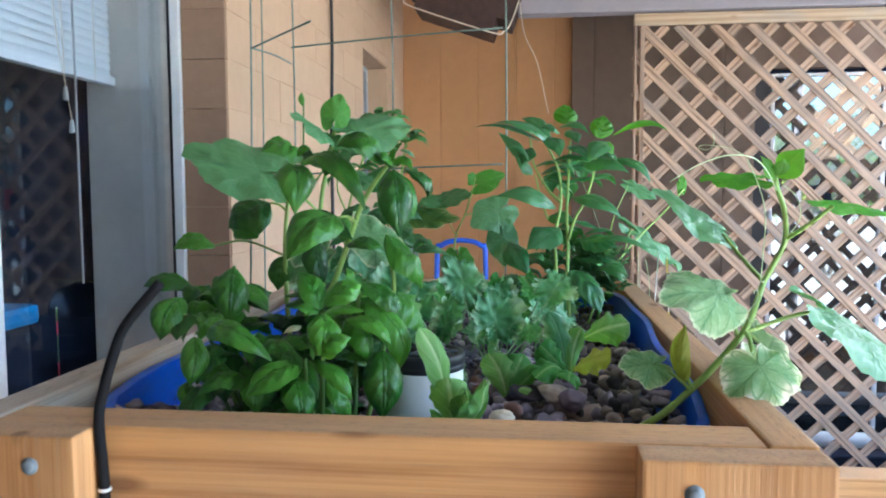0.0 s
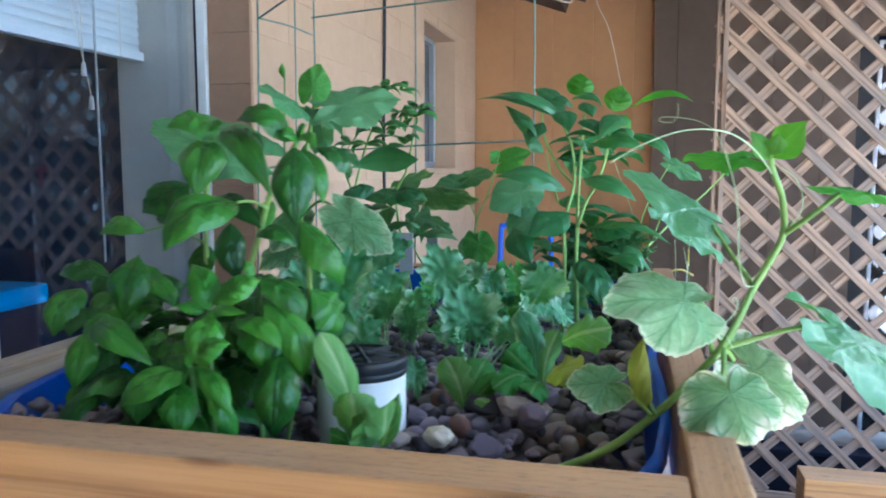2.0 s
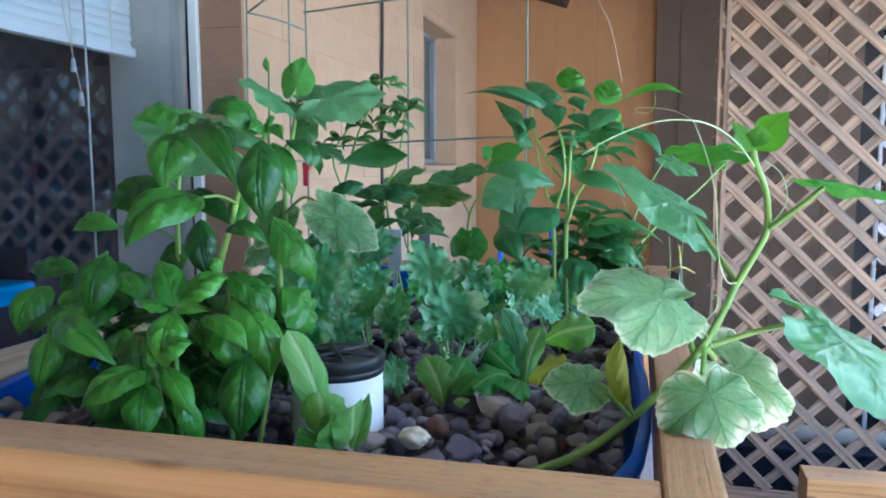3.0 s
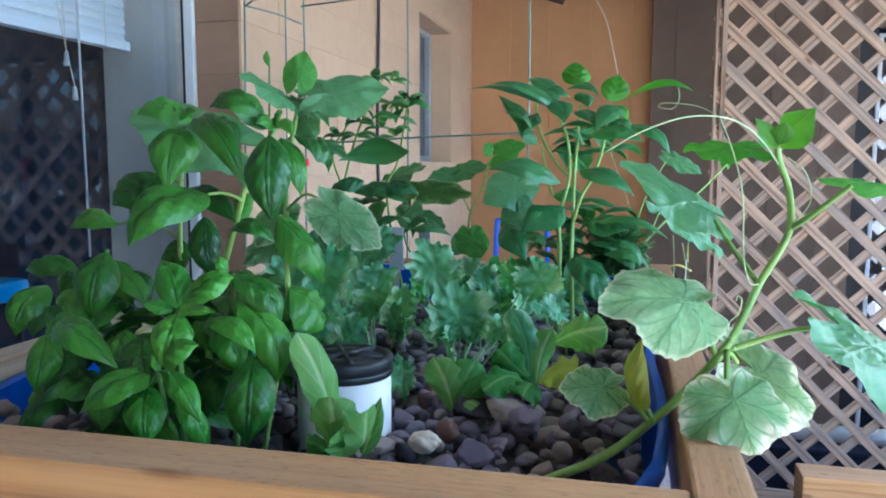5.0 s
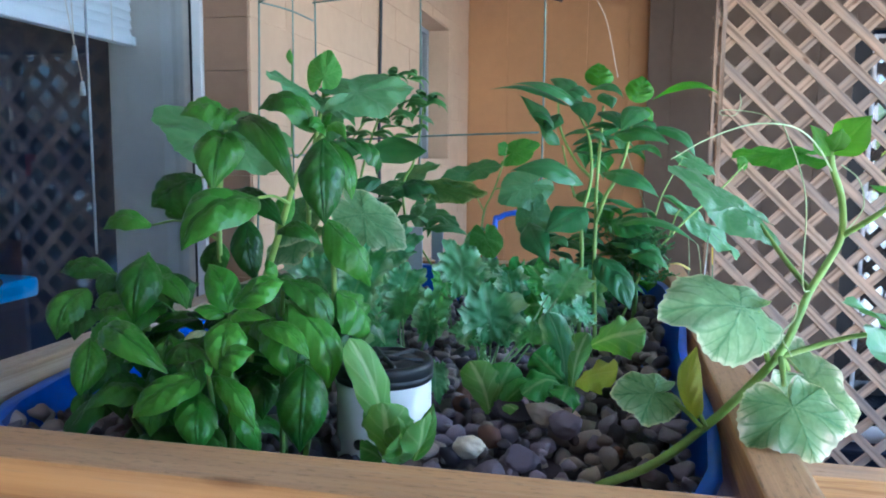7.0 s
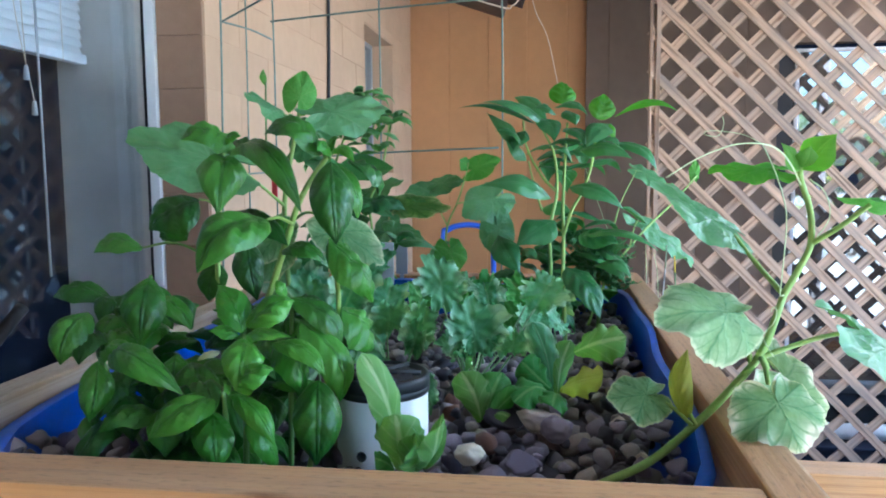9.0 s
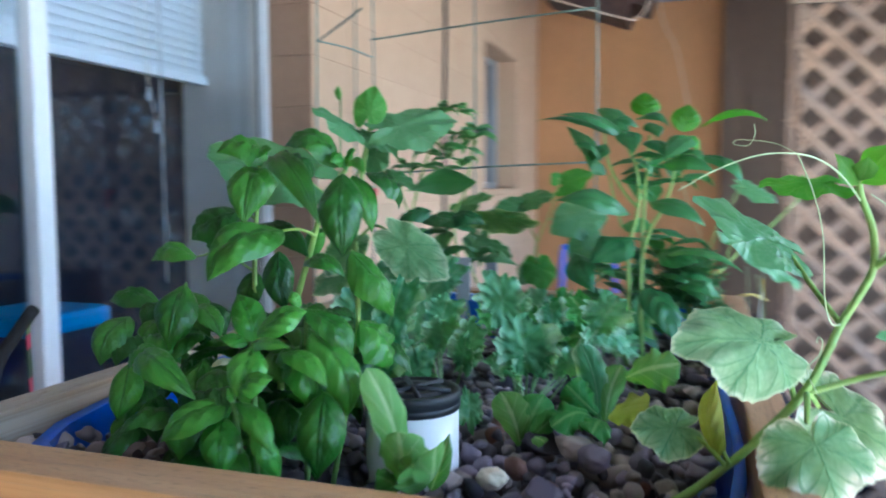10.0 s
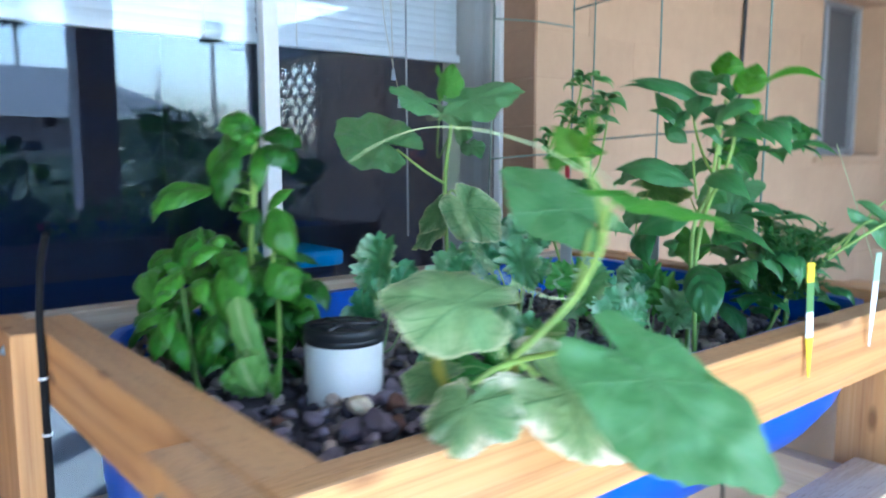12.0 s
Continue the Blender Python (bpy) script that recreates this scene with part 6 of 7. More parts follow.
leaf(young_pepper, (-0.220, 4.784, 1.346), (-0.271, 4.797, 1.329), 0.017, (-0.06, -0.46, 0.88), CUCUMBER, "pepper", arch=0.2)
leaf(young_pepper, (-0.222, 4.790, 1.346), (-0.178, 4.794, 1.329), 0.017, (0.29, -0.37, 0.88), PEPPER_YOUNG, "pepper", arch=0.2)
leaf(young_pepper, (-0.221, 4.787, 1.346), (-0.248, 4.810, 1.326), 0.017, (0.02, -0.45, 0.89), PEPPER_YOUNG, "pepper", arch=0.2)
leaf(young_pepper, (-0.219, 4.781, 1.346), (-0.171, 4.788, 1.333), 0.017, (0.31, -0.37, 0.88), PEPPER_YOUNG, "pepper", arch=0.2)
leaf(young_pepper, (-0.152, 4.787, 1.404), (-0.169, 4.814, 1.383), 0.017, (0.07, -0.44, 0.90), CUCUMBER, "pepper", arch=0.2)
leaf(young_pepper, (-0.147, 4.771, 1.403), (-0.190, 4.798, 1.391), 0.017, (-0.07, -0.46, 0.88), PEPPER_YOUNG, "pepper", arch=0.2)
leaf(young_pepper, (-0.147, 4.772, 1.403), (-0.127, 4.811, 1.380), 0.017, (0.24, -0.39, 0.89), PEPPER_YOUNG, "pepper", arch=0.2)
leaf(young_pepper, (-0.147, 4.773, 1.403), (-0.148, 4.817, 1.382), 0.017, (0.18, -0.41, 0.90), PEPPER_YOUNG, "pepper", arch=0.2)
leaf(young_pepper, (-0.131, 4.787, 1.394), (-0.133, 4.743, 1.407), 0.022, (0.06, -0.44, 0.90), CUCUMBER, "pepper", arch=0.2)
leaf(young_pepper, (-0.126, 4.771, 1.392), (-0.074, 4.772, 1.391), 0.022, (0.31, -0.37, 0.88), PEPPER_YOUNG, "pepper", arch=0.2)
leaf(young_pepper, (-0.131, 4.788, 1.394), (-0.149, 4.814, 1.367), 0.022, (0.07, -0.44, 0.90), PEPPER_YOUNG, "pepper", arch=0.2)
leaf(young_pepper, (-0.132, 4.790, 1.394), (-0.077, 4.783, 1.382), 0.022, (0.31, -0.37, 0.88), PEPPER_YOUNG, "pepper", arch=0.2)
leaf(young_pepper, (-0.119, 4.782, 1.410), (-0.121, 4.745, 1.415), 0.018, (0.04, -0.44, 0.90), CUCUMBER, "pepper", arch=0.2)
leaf(young_pepper, (-0.118, 4.778, 1.410), (-0.079, 4.773, 1.405), 0.018, (0.31, -0.37, 0.88), PEPPER_YOUNG, "pepper", arch=0.2)
leaf(young_pepper, (-0.116, 4.771, 1.410), (-0.156, 4.805, 1.395), 0.020, (-0.04, -0.46, 0.89), PEPPER_YOUNG, "pepper", arch=0.2)
leaf(young_pepper, (-0.121, 4.789, 1.411), (-0.098, 4.805, 1.391), 0.020, (0.25, -0.39, 0.89), PEPPER_YOUNG, "pepper", arch=0.2)
leaf(young_pepper, (-0.134, 4.779, 1.379), (-0.106, 4.802, 1.361), 0.020, (0.27, -0.38, 0.88), CUCUMBER, "pepper", arch=0.2)
leaf(young_pepper, (-0.135, 4.782, 1.379), (-0.186, 4.784, 1.370), 0.020, (-0.09, -0.47, 0.88), PEPPER_YOUNG, "pepper", arch=0.2)
leaf(young_pepper, (-0.137, 4.789, 1.379), (-0.185, 4.791, 1.366), 0.020, (-0.08, -0.47, 0.88), PEPPER_YOUNG, "pepper", arch=0.2)
leaf(young_pepper, (-0.136, 4.784, 1.379), (-0.180, 4.780, 1.372), 0.020, (-0.09, -0.47, 0.88), PEPPER_YOUNG, "pepper", arch=0.2)
leaf(young_pepper, (-0.111, 4.790, 1.398), (-0.095, 4.741, 1.405), 0.018, (0.13, -0.42, 0.90), CUCUMBER, "pepper", arch=0.2)
leaf(young_pepper, (-0.106, 4.770, 1.397), (-0.157, 4.787, 1.390), 0.018, (-0.09, -0.47, 0.88), PEPPER_YOUNG, "pepper", arch=0.2)
leaf(young_pepper, (-0.106, 4.770, 1.397), (-0.145, 4.764, 1.401), 0.018, (-0.06, -0.46, 0.88), PEPPER_YOUNG, "pepper", arch=0.2)
leaf(young_pepper, (-0.106, 4.771, 1.397), (-0.154, 4.806, 1.379), 0.020, (-0.04, -0.46, 0.89), PEPPER_YOUNG, "pepper", arch=0.2)
leaf(young_pepper, (-0.209, 4.784, 1.371), (-0.242, 4.805, 1.354), 0.015, (-0.03, -0.46, 0.89), CUCUMBER, "pepper", arch=0.2)
leaf(young_pepper, (-0.209, 4.785, 1.371), (-0.220, 4.750, 1.375), 0.015, (-0.01, -0.45, 0.89), PEPPER_YOUNG, "pepper", arch=0.2)
leaf(young_pepper, (-0.209, 4.784, 1.371), (-0.177, 4.774, 1.364), 0.015, (0.31, -0.37, 0.88), PEPPER_YOUNG, "pepper", arch=0.2)
leaf(young_pepper, (-0.207, 4.779, 1.370), (-0.180, 4.789, 1.360), 0.015, (0.31, -0.37, 0.88), PEPPER_YOUNG, "pepper", arch=0.2)
leaf(young_pepper, (-0.247, 4.777, 1.346), (-0.288, 4.800, 1.331), 0.017, (-0.06, -0.46, 0.89), CUCUMBER, "pepper", arch=0.2)
leaf(young_pepper, (-0.249, 4.782, 1.346), (-0.249, 4.745, 1.352), 0.016, (0.04, -0.44, 0.90), PEPPER_YOUNG, "pepper", arch=0.2)
leaf(young_pepper, (-0.251, 4.785, 1.346), (-0.246, 4.744, 1.353), 0.016, (0.05, -0.44, 0.90), PEPPER_YOUNG, "pepper", arch=0.2)
leaf(young_pepper, (-0.250, 4.785, 1.346), (-0.205, 4.773, 1.341), 0.016, (0.31, -0.37, 0.88), PEPPER_YOUNG, "pepper", arch=0.2)
leaf(young_pepper, (-0.264, 4.786, 1.327), (-0.259, 4.745, 1.331), 0.015, (0.04, -0.44, 0.90), CUCUMBER, "pepper", arch=0.2)
leaf(young_pepper, (-0.261, 4.779, 1.326), (-0.245, 4.744, 1.331), 0.015, (0.13, -0.42, 0.90), PEPPER_YOUNG, "pepper", arch=0.2)
leaf(young_pepper, (-0.260, 4.776, 1.326), (-0.287, 4.815, 1.308), 0.015, (0.05, -0.44, 0.90), PEPPER_YOUNG, "pepper", arch=0.2)
leaf(young_pepper, (-0.261, 4.779, 1.326), (-0.270, 4.748, 1.333), 0.015, (0.01, -0.45, 0.89), PEPPER_YOUNG, "pepper", arch=0.2)
leaf(young_pepper, (-0.165, 4.777, 1.360), (-0.155, 4.810, 1.342), 0.016, (0.24, -0.39, 0.89), CUCUMBER, "pepper", arch=0.2)
leaf(young_pepper, (-0.165, 4.779, 1.360), (-0.204, 4.810, 1.338), 0.016, (-0.01, -0.45, 0.89), PEPPER_YOUNG, "pepper", arch=0.2)
leaf(young_pepper, (-0.166, 4.781, 1.360), (-0.149, 4.743, 1.364), 0.016, (0.15, -0.42, 0.90), PEPPER_YOUNG, "pepper", arch=0.2)
leaf(young_pepper, (-0.168, 4.787, 1.360), (-0.137, 4.744, 1.369), 0.016, (0.19, -0.41, 0.89), PEPPER_YOUNG, "pepper", arch=0.2)
leaf(young_pepper, (-0.142, 4.786, 1.345), (-0.114, 4.746, 1.351), 0.018, (0.20, -0.40, 0.89), CUCUMBER, "pepper", arch=0.2)
leaf(young_pepper, (-0.139, 4.777, 1.344), (-0.182, 4.809, 1.322), 0.018, (-0.01, -0.45, 0.89), PEPPER_YOUNG, "pepper", arch=0.2)
leaf(young_pepper, (-0.142, 4.786, 1.345), (-0.104, 4.752, 1.349), 0.018, (0.25, -0.39, 0.89), PEPPER_YOUNG, "pepper", arch=0.2)
leaf(young_pepper, (-0.140, 4.778, 1.345), (-0.134, 4.744, 1.354), 0.018, (0.09, -0.43, 0.90), PEPPER_YOUNG, "pepper", arch=0.2)
leaf(young_pepper, (-0.152, 4.788, 1.443), (-0.172, 4.760, 1.441), 0.014, (-0.06, -0.46, 0.88), CUCUMBER, "pepper", arch=0.2)
leaf(young_pepper, (-0.152, 4.789, 1.443), (-0.124, 4.748, 1.441), 0.014, (0.23, -0.39, 0.89), PEPPER_YOUNG, "pepper", arch=0.2)
leaf(young_pepper, (-0.149, 4.779, 1.442), (-0.126, 4.806, 1.424), 0.014, (0.26, -0.38, 0.89), PEPPER_YOUNG, "pepper", arch=0.2)
leaf(young_pepper, (-0.147, 4.774, 1.442), (-0.113, 4.792, 1.430), 0.014, (0.30, -0.37, 0.88), PEPPER_YOUNG, "pepper", arch=0.2)
leaf(young_pepper, (-0.161, 4.760, 1.232), (-0.184, 4.821, 1.180), 0.035, (0.12, -0.49, 0.86), CUCUMBER, "pepper", arch=0.2)
leaf(young_pepper, (-0.161, 4.760, 1.232), (-0.217, 4.812, 1.188), 0.032, (0.02, -0.51, 0.86), PEPPER, "pepper", arch=0.2)
leaf(young_pepper, (-0.161, 4.760, 1.232), (-0.157, 4.700, 1.242), 0.029, (0.08, -0.50, 0.86), PEPPER, "pepper", arch=0.2)
leaf(young_pepper, (-0.125, 4.760, 1.203), (-0.099, 4.700, 1.212), 0.025, (0.16, -0.48, 0.86), CUCUMBER, "pepper", arch=0.2)
leaf(young_pepper, (-0.125, 4.760, 1.203), (-0.191, 4.792, 1.169), 0.029, (-0.05, -0.53, 0.85), PEPPER, "pepper", arch=0.2)
leaf(young_pepper, (-0.125, 4.760, 1.203), (-0.121, 4.817, 1.160), 0.025, (0.21, -0.47, 0.86), PEPPER, "pepper", arch=0.2)
leaf(young_pepper, (-0.193, 4.760, 1.182), (-0.143, 4.795, 1.145), 0.034, (0.30, -0.44, 0.85), CUCUMBER, "pepper", arch=0.2)
leaf(young_pepper, (-0.193, 4.760, 1.182), (-0.131, 4.788, 1.149), 0.037, (0.31, -0.43, 0.85), PEPPER, "pepper", arch=0.2)
leaf(young_pepper, (-0.193, 4.760, 1.182), (-0.147, 4.797, 1.145), 0.032, (0.29, -0.44, 0.85), PEPPER, "pepper", arch=0.2)
leaf(young_pepper, (-0.105, 4.760, 1.183), (-0.031, 4.755, 1.171), 0.034, (0.33, -0.43, 0.84), CUCUMBER, "pepper", arch=0.2)
leaf(young_pepper, (-0.105, 4.760, 1.183), (-0.061, 4.706, 1.193), 0.028, (0.23, -0.46, 0.86), PEPPER, "pepper", arch=0.2)
leaf(young_pepper, (-0.105, 4.760, 1.183), (-0.157, 4.812, 1.137), 0.032, (0.02, -0.51, 0.86), PEPPER, "pepper", arch=0.2)
leaf(young_pepper, (-0.214, 4.760, 1.212), (-0.273, 4.728, 1.212), 0.037, (-0.05, -0.53, 0.85), CUCUMBER, "pepper", arch=0.2)
leaf(young_pepper, (-0.214, 4.760, 1.212), (-0.281, 4.799, 1.174), 0.030, (-0.03, -0.52, 0.85), PEPPER, "pepper", arch=0.2)
leaf(young_pepper, (-0.214, 4.760, 1.212), (-0.192, 4.699, 1.229), 0.035, (0.13, -0.49, 0.86), PEPPER, "pepper", arch=0.2)
leaf(young_pepper, (-0.152, 4.760, 1.168), (-0.226, 4.751, 1.155), 0.034, (-0.07, -0.53, 0.85), CUCUMBER, "pepper", arch=0.2)
leaf(young_pepper, (-0.152, 4.760, 1.168), (-0.172, 4.711, 1.174), 0.028, (0.01, -0.52, 0.86), PEPPER, "pepper", arch=0.2)
leaf(young_pepper, (-0.152, 4.760, 1.168), (-0.234, 4.773, 1.141), 0.035, (-0.07, -0.53, 0.85), PEPPER, "pepper", arch=0.2)
leaf(young_pepper, (-0.109, 4.760, 1.317), (-0.231, 4.736, 1.301), 0.052, (-0.22, 0.87, 0.44), PEPPER, "pepper", arch=0.05)
leaf(young_pepper, (-0.185, 4.740, 1.267), (-0.239, 4.716, 1.250), 0.045, (-0.06, -0.59, 0.80), PEPPER)
leaf(young_pepper, (-0.206, 4.740, 1.252), (-0.102, 4.728, 1.229), 0.052, (0.35, -0.49, 0.80), PEPPER)
leaf(young_pepper, (-0.154, 4.740, 1.257), (-0.083, 4.728, 1.244), 0.051, (0.35, -0.49, 0.80), PEPPER)

# vine on the trellis
vine = thing("cucumber_vine", "thin cucumber vine climbing the wire trellis", "cucumber", group="cucumber plants in the bed", at=(0, 0, 0))
tube("stem", [(-0.020, 4.930, 1.030), (-0.040, 4.940, 1.142), (-0.039, 4.950, 1.201), (-0.021, 4.960, 1.245), (-0.005, 4.960, 1.294), (0.003, 4.960, 1.327)], 0.0026, 0.0014, STEM_GREEN, vine, sides=7, steps=5)
tube("stalk", [(-0.039, 4.950, 1.201), (-0.056, 4.950, 1.234), (-0.073, 4.950, 1.267)], 0.0016, 0.0012, STEM_GREEN, vine, sides=7, steps=5)
tube("stalk", [(-0.021, 4.960, 1.245), (0.027, 4.950, 1.256), (0.065, 4.950, 1.264)], 0.0016, 0.0012, STEM_GREEN, vine, sides=7, steps=5)
tube("stem", [(-0.090, 4.930, 1.030), (-0.172, 4.950, 1.138), (-0.159, 4.950, 1.206), (-0.141, 4.950, 1.251)], 0.0022, 0.0014, STEM_GREEN, vine, sides=7, steps=5)
lobed_leaf(vine, (-0.070, 4.950, 1.275), (-0.118, 4.930, 1.267), 0.048, (0.10, -0.79, 0.61), CUCUMBER)
lobed_leaf(vine, (-0.067, 4.950, 1.281), (-0.011, 4.930, 1.294), 0.048, (0.30, -0.73, 0.61), CUCUMBER)
lobed_leaf(vine, (-0.155, 4.950, 1.240), (-0.037, 4.930, 1.246), 0.055, (-0.21, 0.85, 0.48), CUCUMBER_PALE)
lobed_leaf(vine, (-0.153, 4.930, 1.216), (-0.160, 4.900, 1.174), 0.050, (-0.00, -0.85, 0.52), CUCUMBER)
lobed_leaf(vine, (-0.142, 4.930, 1.202), (-0.084, 4.900, 1.183), 0.039, (0.38, -0.60, 0.71), CUCUMBER)
lobed_leaf(vine, (-0.035, 4.930, 1.165), (-0.016, 4.900, 1.119), 0.062, (0.34, -0.89, 0.31), CUCUMBER_LIGHT)
lobed_leaf(vine, (-0.035, 4.930, 1.159), (-0.060, 4.900, 1.129), 0.048, (0.02, -0.91, 0.40), CUCUMBER)
lobed_leaf(vine, (0.069, 4.930, 1.264), (0.009, 4.880, 1.232), 0.084, (0.12, -0.86, 0.50), CUCUMBER)
lobed_leaf(vine, (0.003, 4.960, 1.310), (0.059, 4.950, 1.334), 0.048, (0.33, -0.85, 0.41), CUCUMBER_LIGHT)
lobed_leaf(vine, (0.001, 4.960, 1.321), (-0.011, 4.950, 1.332), 0.028, (0.23, -0.88, 0.41), CUCUMBER_LIGHT)
lobed_leaf(vine, (0.062, 4.900, 1.221), (0.070, 4.880, 1.150), 0.064, (0.14, -0.94, 0.30), CUCUMBER)
lobed_leaf(vine, (-0.211, 4.950, 1.262), (-0.135, 4.930, 1.295), 0.044, (0.18, -0.67, 0.72), CUCUMBER)

# pepper plant
pepper = thing("pepper_plant", "dark green pepper plant with glossy pointed leaves", "pepper plant", group="pepper plants in the bed", at=(0, 0, 0))
tube("stem", [(0.165, 4.610, 1.030), (0.166, 4.610, 1.162), (0.164, 4.620, 1.219), (0.175, 4.650, 1.277), (0.170, 4.660, 1.336), (0.150, 4.670, 1.379)], 0.0034, 0.002, STEM_GREEN, pepper, sides=7, steps=5)
tube("stem", [(0.190, 4.590, 1.030), (0.185, 4.590, 1.148), (0.185, 4.600, 1.213), (0.184, 4.620, 1.261), (0.187, 4.630, 1.327), (0.190, 4.640, 1.384)], 0.0034, 0.002, STEM_GREEN, pepper, sides=7, steps=5)
tube("stem", [(0.185, 4.600, 1.213), (0.198, 4.600, 1.253), (0.210, 4.600, 1.274), (0.225, 4.600, 1.317), (0.234, 4.600, 1.380)], 0.003, 0.0018, STEM_GREEN, pepper, sides=7, steps=5)
tube("stem", [(0.175, 4.650, 1.277), (0.151, 4.660, 1.302), (0.126, 4.670, 1.350), (0.120, 4.670, 1.405)], 0.0026, 0.0016, STEM_GREEN, pepper, sides=7, steps=5)
tube("stem", [(0.152, 4.640, 1.248), (0.140, 4.650, 1.285), (0.130, 4.660, 1.326)], 0.0022, 0.0014, STEM_GREEN, pepper, sides=7, steps=5)
leaf(pepper, (0.140, 4.650, 1.384), (0.021, 4.620, 1.407), 0.026, (0.10, -0.40, 0.91), PEPPER, "pepper", fold=0.3)
leaf(pepper, (0.161, 4.640, 1.379), (0.058, 4.600, 1.413), 0.033, (0.14, -0.57, 0.81), PEPPER, "pepper", fold=0.3)
leaf(pepper, (0.158, 4.670, 1.392), (0.105, 4.690, 1.428), 0.034, (0.07, -0.71, 0.70), PEPPER, "pepper", fold=0.3)
leaf(pepper, (0.122, 4.650, 1.346), (0.080, 4.620, 1.371), 0.026, (-0.07, -0.56, 0.82), PEPPER, "pepper", fold=0.3)
leaf(pepper, (0.117, 4.660, 1.349), (0.063, 4.660, 1.402), 0.028, (-0.05, -0.70, 0.71), PEPPER, "pepper", fold=0.3)
leaf(pepper, (0.147, 4.640, 1.393), (0.170, 4.600, 1.353), 0.038, (0.30, -0.81, 0.50), PEPPER, "pepper", fold=0.3)
leaf(pepper, (0.170, 4.630, 1.407), (0.219, 4.600, 1.391), 0.025, (0.13, -0.52, 0.84), PEPPER, "pepper", fold=0.3)
leaf(pepper, (0.173, 4.650, 1.397), (0.138, 4.640, 1.406), 0.027, (0.14, -0.58, 0.80), PEPPER, "pepper", fold=0.3)
leaf(pepper, (0.184, 4.620, 1.374), (0.215, 4.580, 1.347), 0.037, (0.38, -0.72, 0.58), PEPPER, "pepper", fold=0.3)
leaf(pepper, (0.255, 4.610, 1.380), (0.216, 4.570, 1.343), 0.038, (-0.10, -0.82, 0.57), PEPPER, "pepper", fold=0.3)
leaf(pepper, (0.209, 4.610, 1.341), (0.282, 4.570, 1.326), 0.039, (0.22, -0.70, 0.68), PEPPER, "pepper", fold=0.3)
leaf(pepper, (0.242, 4.610, 1.361), (0.264, 4.580, 1.344), 0.027, (0.37, -0.60, 0.71), PEPPER, "pepper", fold=0.3)
leaf(pepper, (0.259, 4.600, 1.352), (0.317, 4.570, 1.308), 0.031, (0.36, -0.63, 0.69), PEPPER, "pepper", fold=0.3)
leaf(pepper, (0.263, 4.620, 1.350), (0.303, 4.600, 1.332), 0.028, (0.24, -0.55, 0.80), PEPPER, "pepper", fold=0.3)
leaf(pepper, (0.161, 4.630, 1.350), (0.214, 4.600, 1.345), 0.022, (0.10, -0.43, 0.90), PEPPER, "pepper", fold=0.3)
leaf(pepper, (0.127, 4.650, 1.326), (0.094, 4.640, 1.358), 0.026, (-0.05, -0.70, 0.71), PEPPER, "pepper", fold=0.3)
leaf(pepper, (0.166, 4.610, 1.268), (0.063, 4.570, 1.288), 0.042, (0.18, -0.72, 0.67), PEPPER, "pepper", arch=0.2, fold=0.3)
leaf(pepper, (0.193, 4.610, 1.286), (0.271, 4.570, 1.253), 0.041, (0.33, -0.69, 0.64), PEPPER, "pepper", arch=0.18, fold=0.3)
leaf(pepper, (0.172, 4.600, 1.235), (0.115, 4.550, 1.200), 0.055, (-0.05, -0.84, 0.54), PEPPER, "pepper", fold=0.3)
leaf(pepper, (0.150, 4.660, 1.250), (0.199, 4.640, 1.244), 0.034, (0.29, -0.73, 0.61), PEPPER, "pepper", fold=0.3)
leaf(pepper, (0.208, 4.600, 1.212), (0.264, 4.570, 1.204), 0.051, (0.29, -0.75, 0.59), PEPPER, fold=0.3)
leaf(pepper, (0.213, 4.590, 1.211), (0.321, 4.540, 1.193), 0.024, (0.23, -0.50, 0.84), PEPPER, "pepper", arch=0.18, fold=0.3)
leaf(pepper, (0.190, 4.590, 1.164), (0.237, 4.540, 1.098), 0.059, (0.51, -0.82, 0.25), PEPPER, fold=0.3)
leaf(pepper, (0.231, 4.600, 1.167), (0.283, 4.570, 1.154), 0.032, (0.37, -0.60, 0.71), PEPPER, "pepper", fold=0.3)
leaf(pepper, (0.118, 4.620, 1.188), (0.146, 4.600, 1.175), 0.022, (0.27, -0.64, 0.72), PEPPER, "pepper", fold=0.3)
leaf(pepper, (0.085, 4.620, 1.210), (0.121, 4.580, 1.154), 0.044, (0.13, -0.94, 0.31), PEPPER, "pepper", fold=0.3)
leaf(pepper, (0.243, 4.600, 1.171), (0.275, 4.570, 1.144), 0.027, (0.50, -0.70, 0.51), PEPPER, "pepper", fold=0.3)
leaf(pepper, (0.196, 4.630, 1.323), (0.175, 4.600, 1.340), 0.025, (0.06, -0.69, 0.72), PEPPER, "pepper", fold=0.3)
leaf(pepper, (0.225, 4.630, 1.371), (0.243, 4.600, 1.339), 0.030, (0.40, -0.76, 0.51), PEPPER, "pepper", fold=0.3)
leaf(pepper, (0.125, 4.660, 1.374), (0.107, 4.630, 1.341), 0.031, (-0.12, -0.85, 0.51), PEPPER, "pepper", fold=0.3)
leaf(pepper, (0.188, 4.660, 1.405), (0.203, 4.630, 1.378), 0.030, (0.29, -0.73, 0.61), PEPPER, "pepper", fold=0.3)
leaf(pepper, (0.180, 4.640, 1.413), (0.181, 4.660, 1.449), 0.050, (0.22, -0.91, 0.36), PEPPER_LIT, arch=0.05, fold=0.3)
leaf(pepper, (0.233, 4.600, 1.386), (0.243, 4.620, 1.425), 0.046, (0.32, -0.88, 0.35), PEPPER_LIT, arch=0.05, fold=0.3)
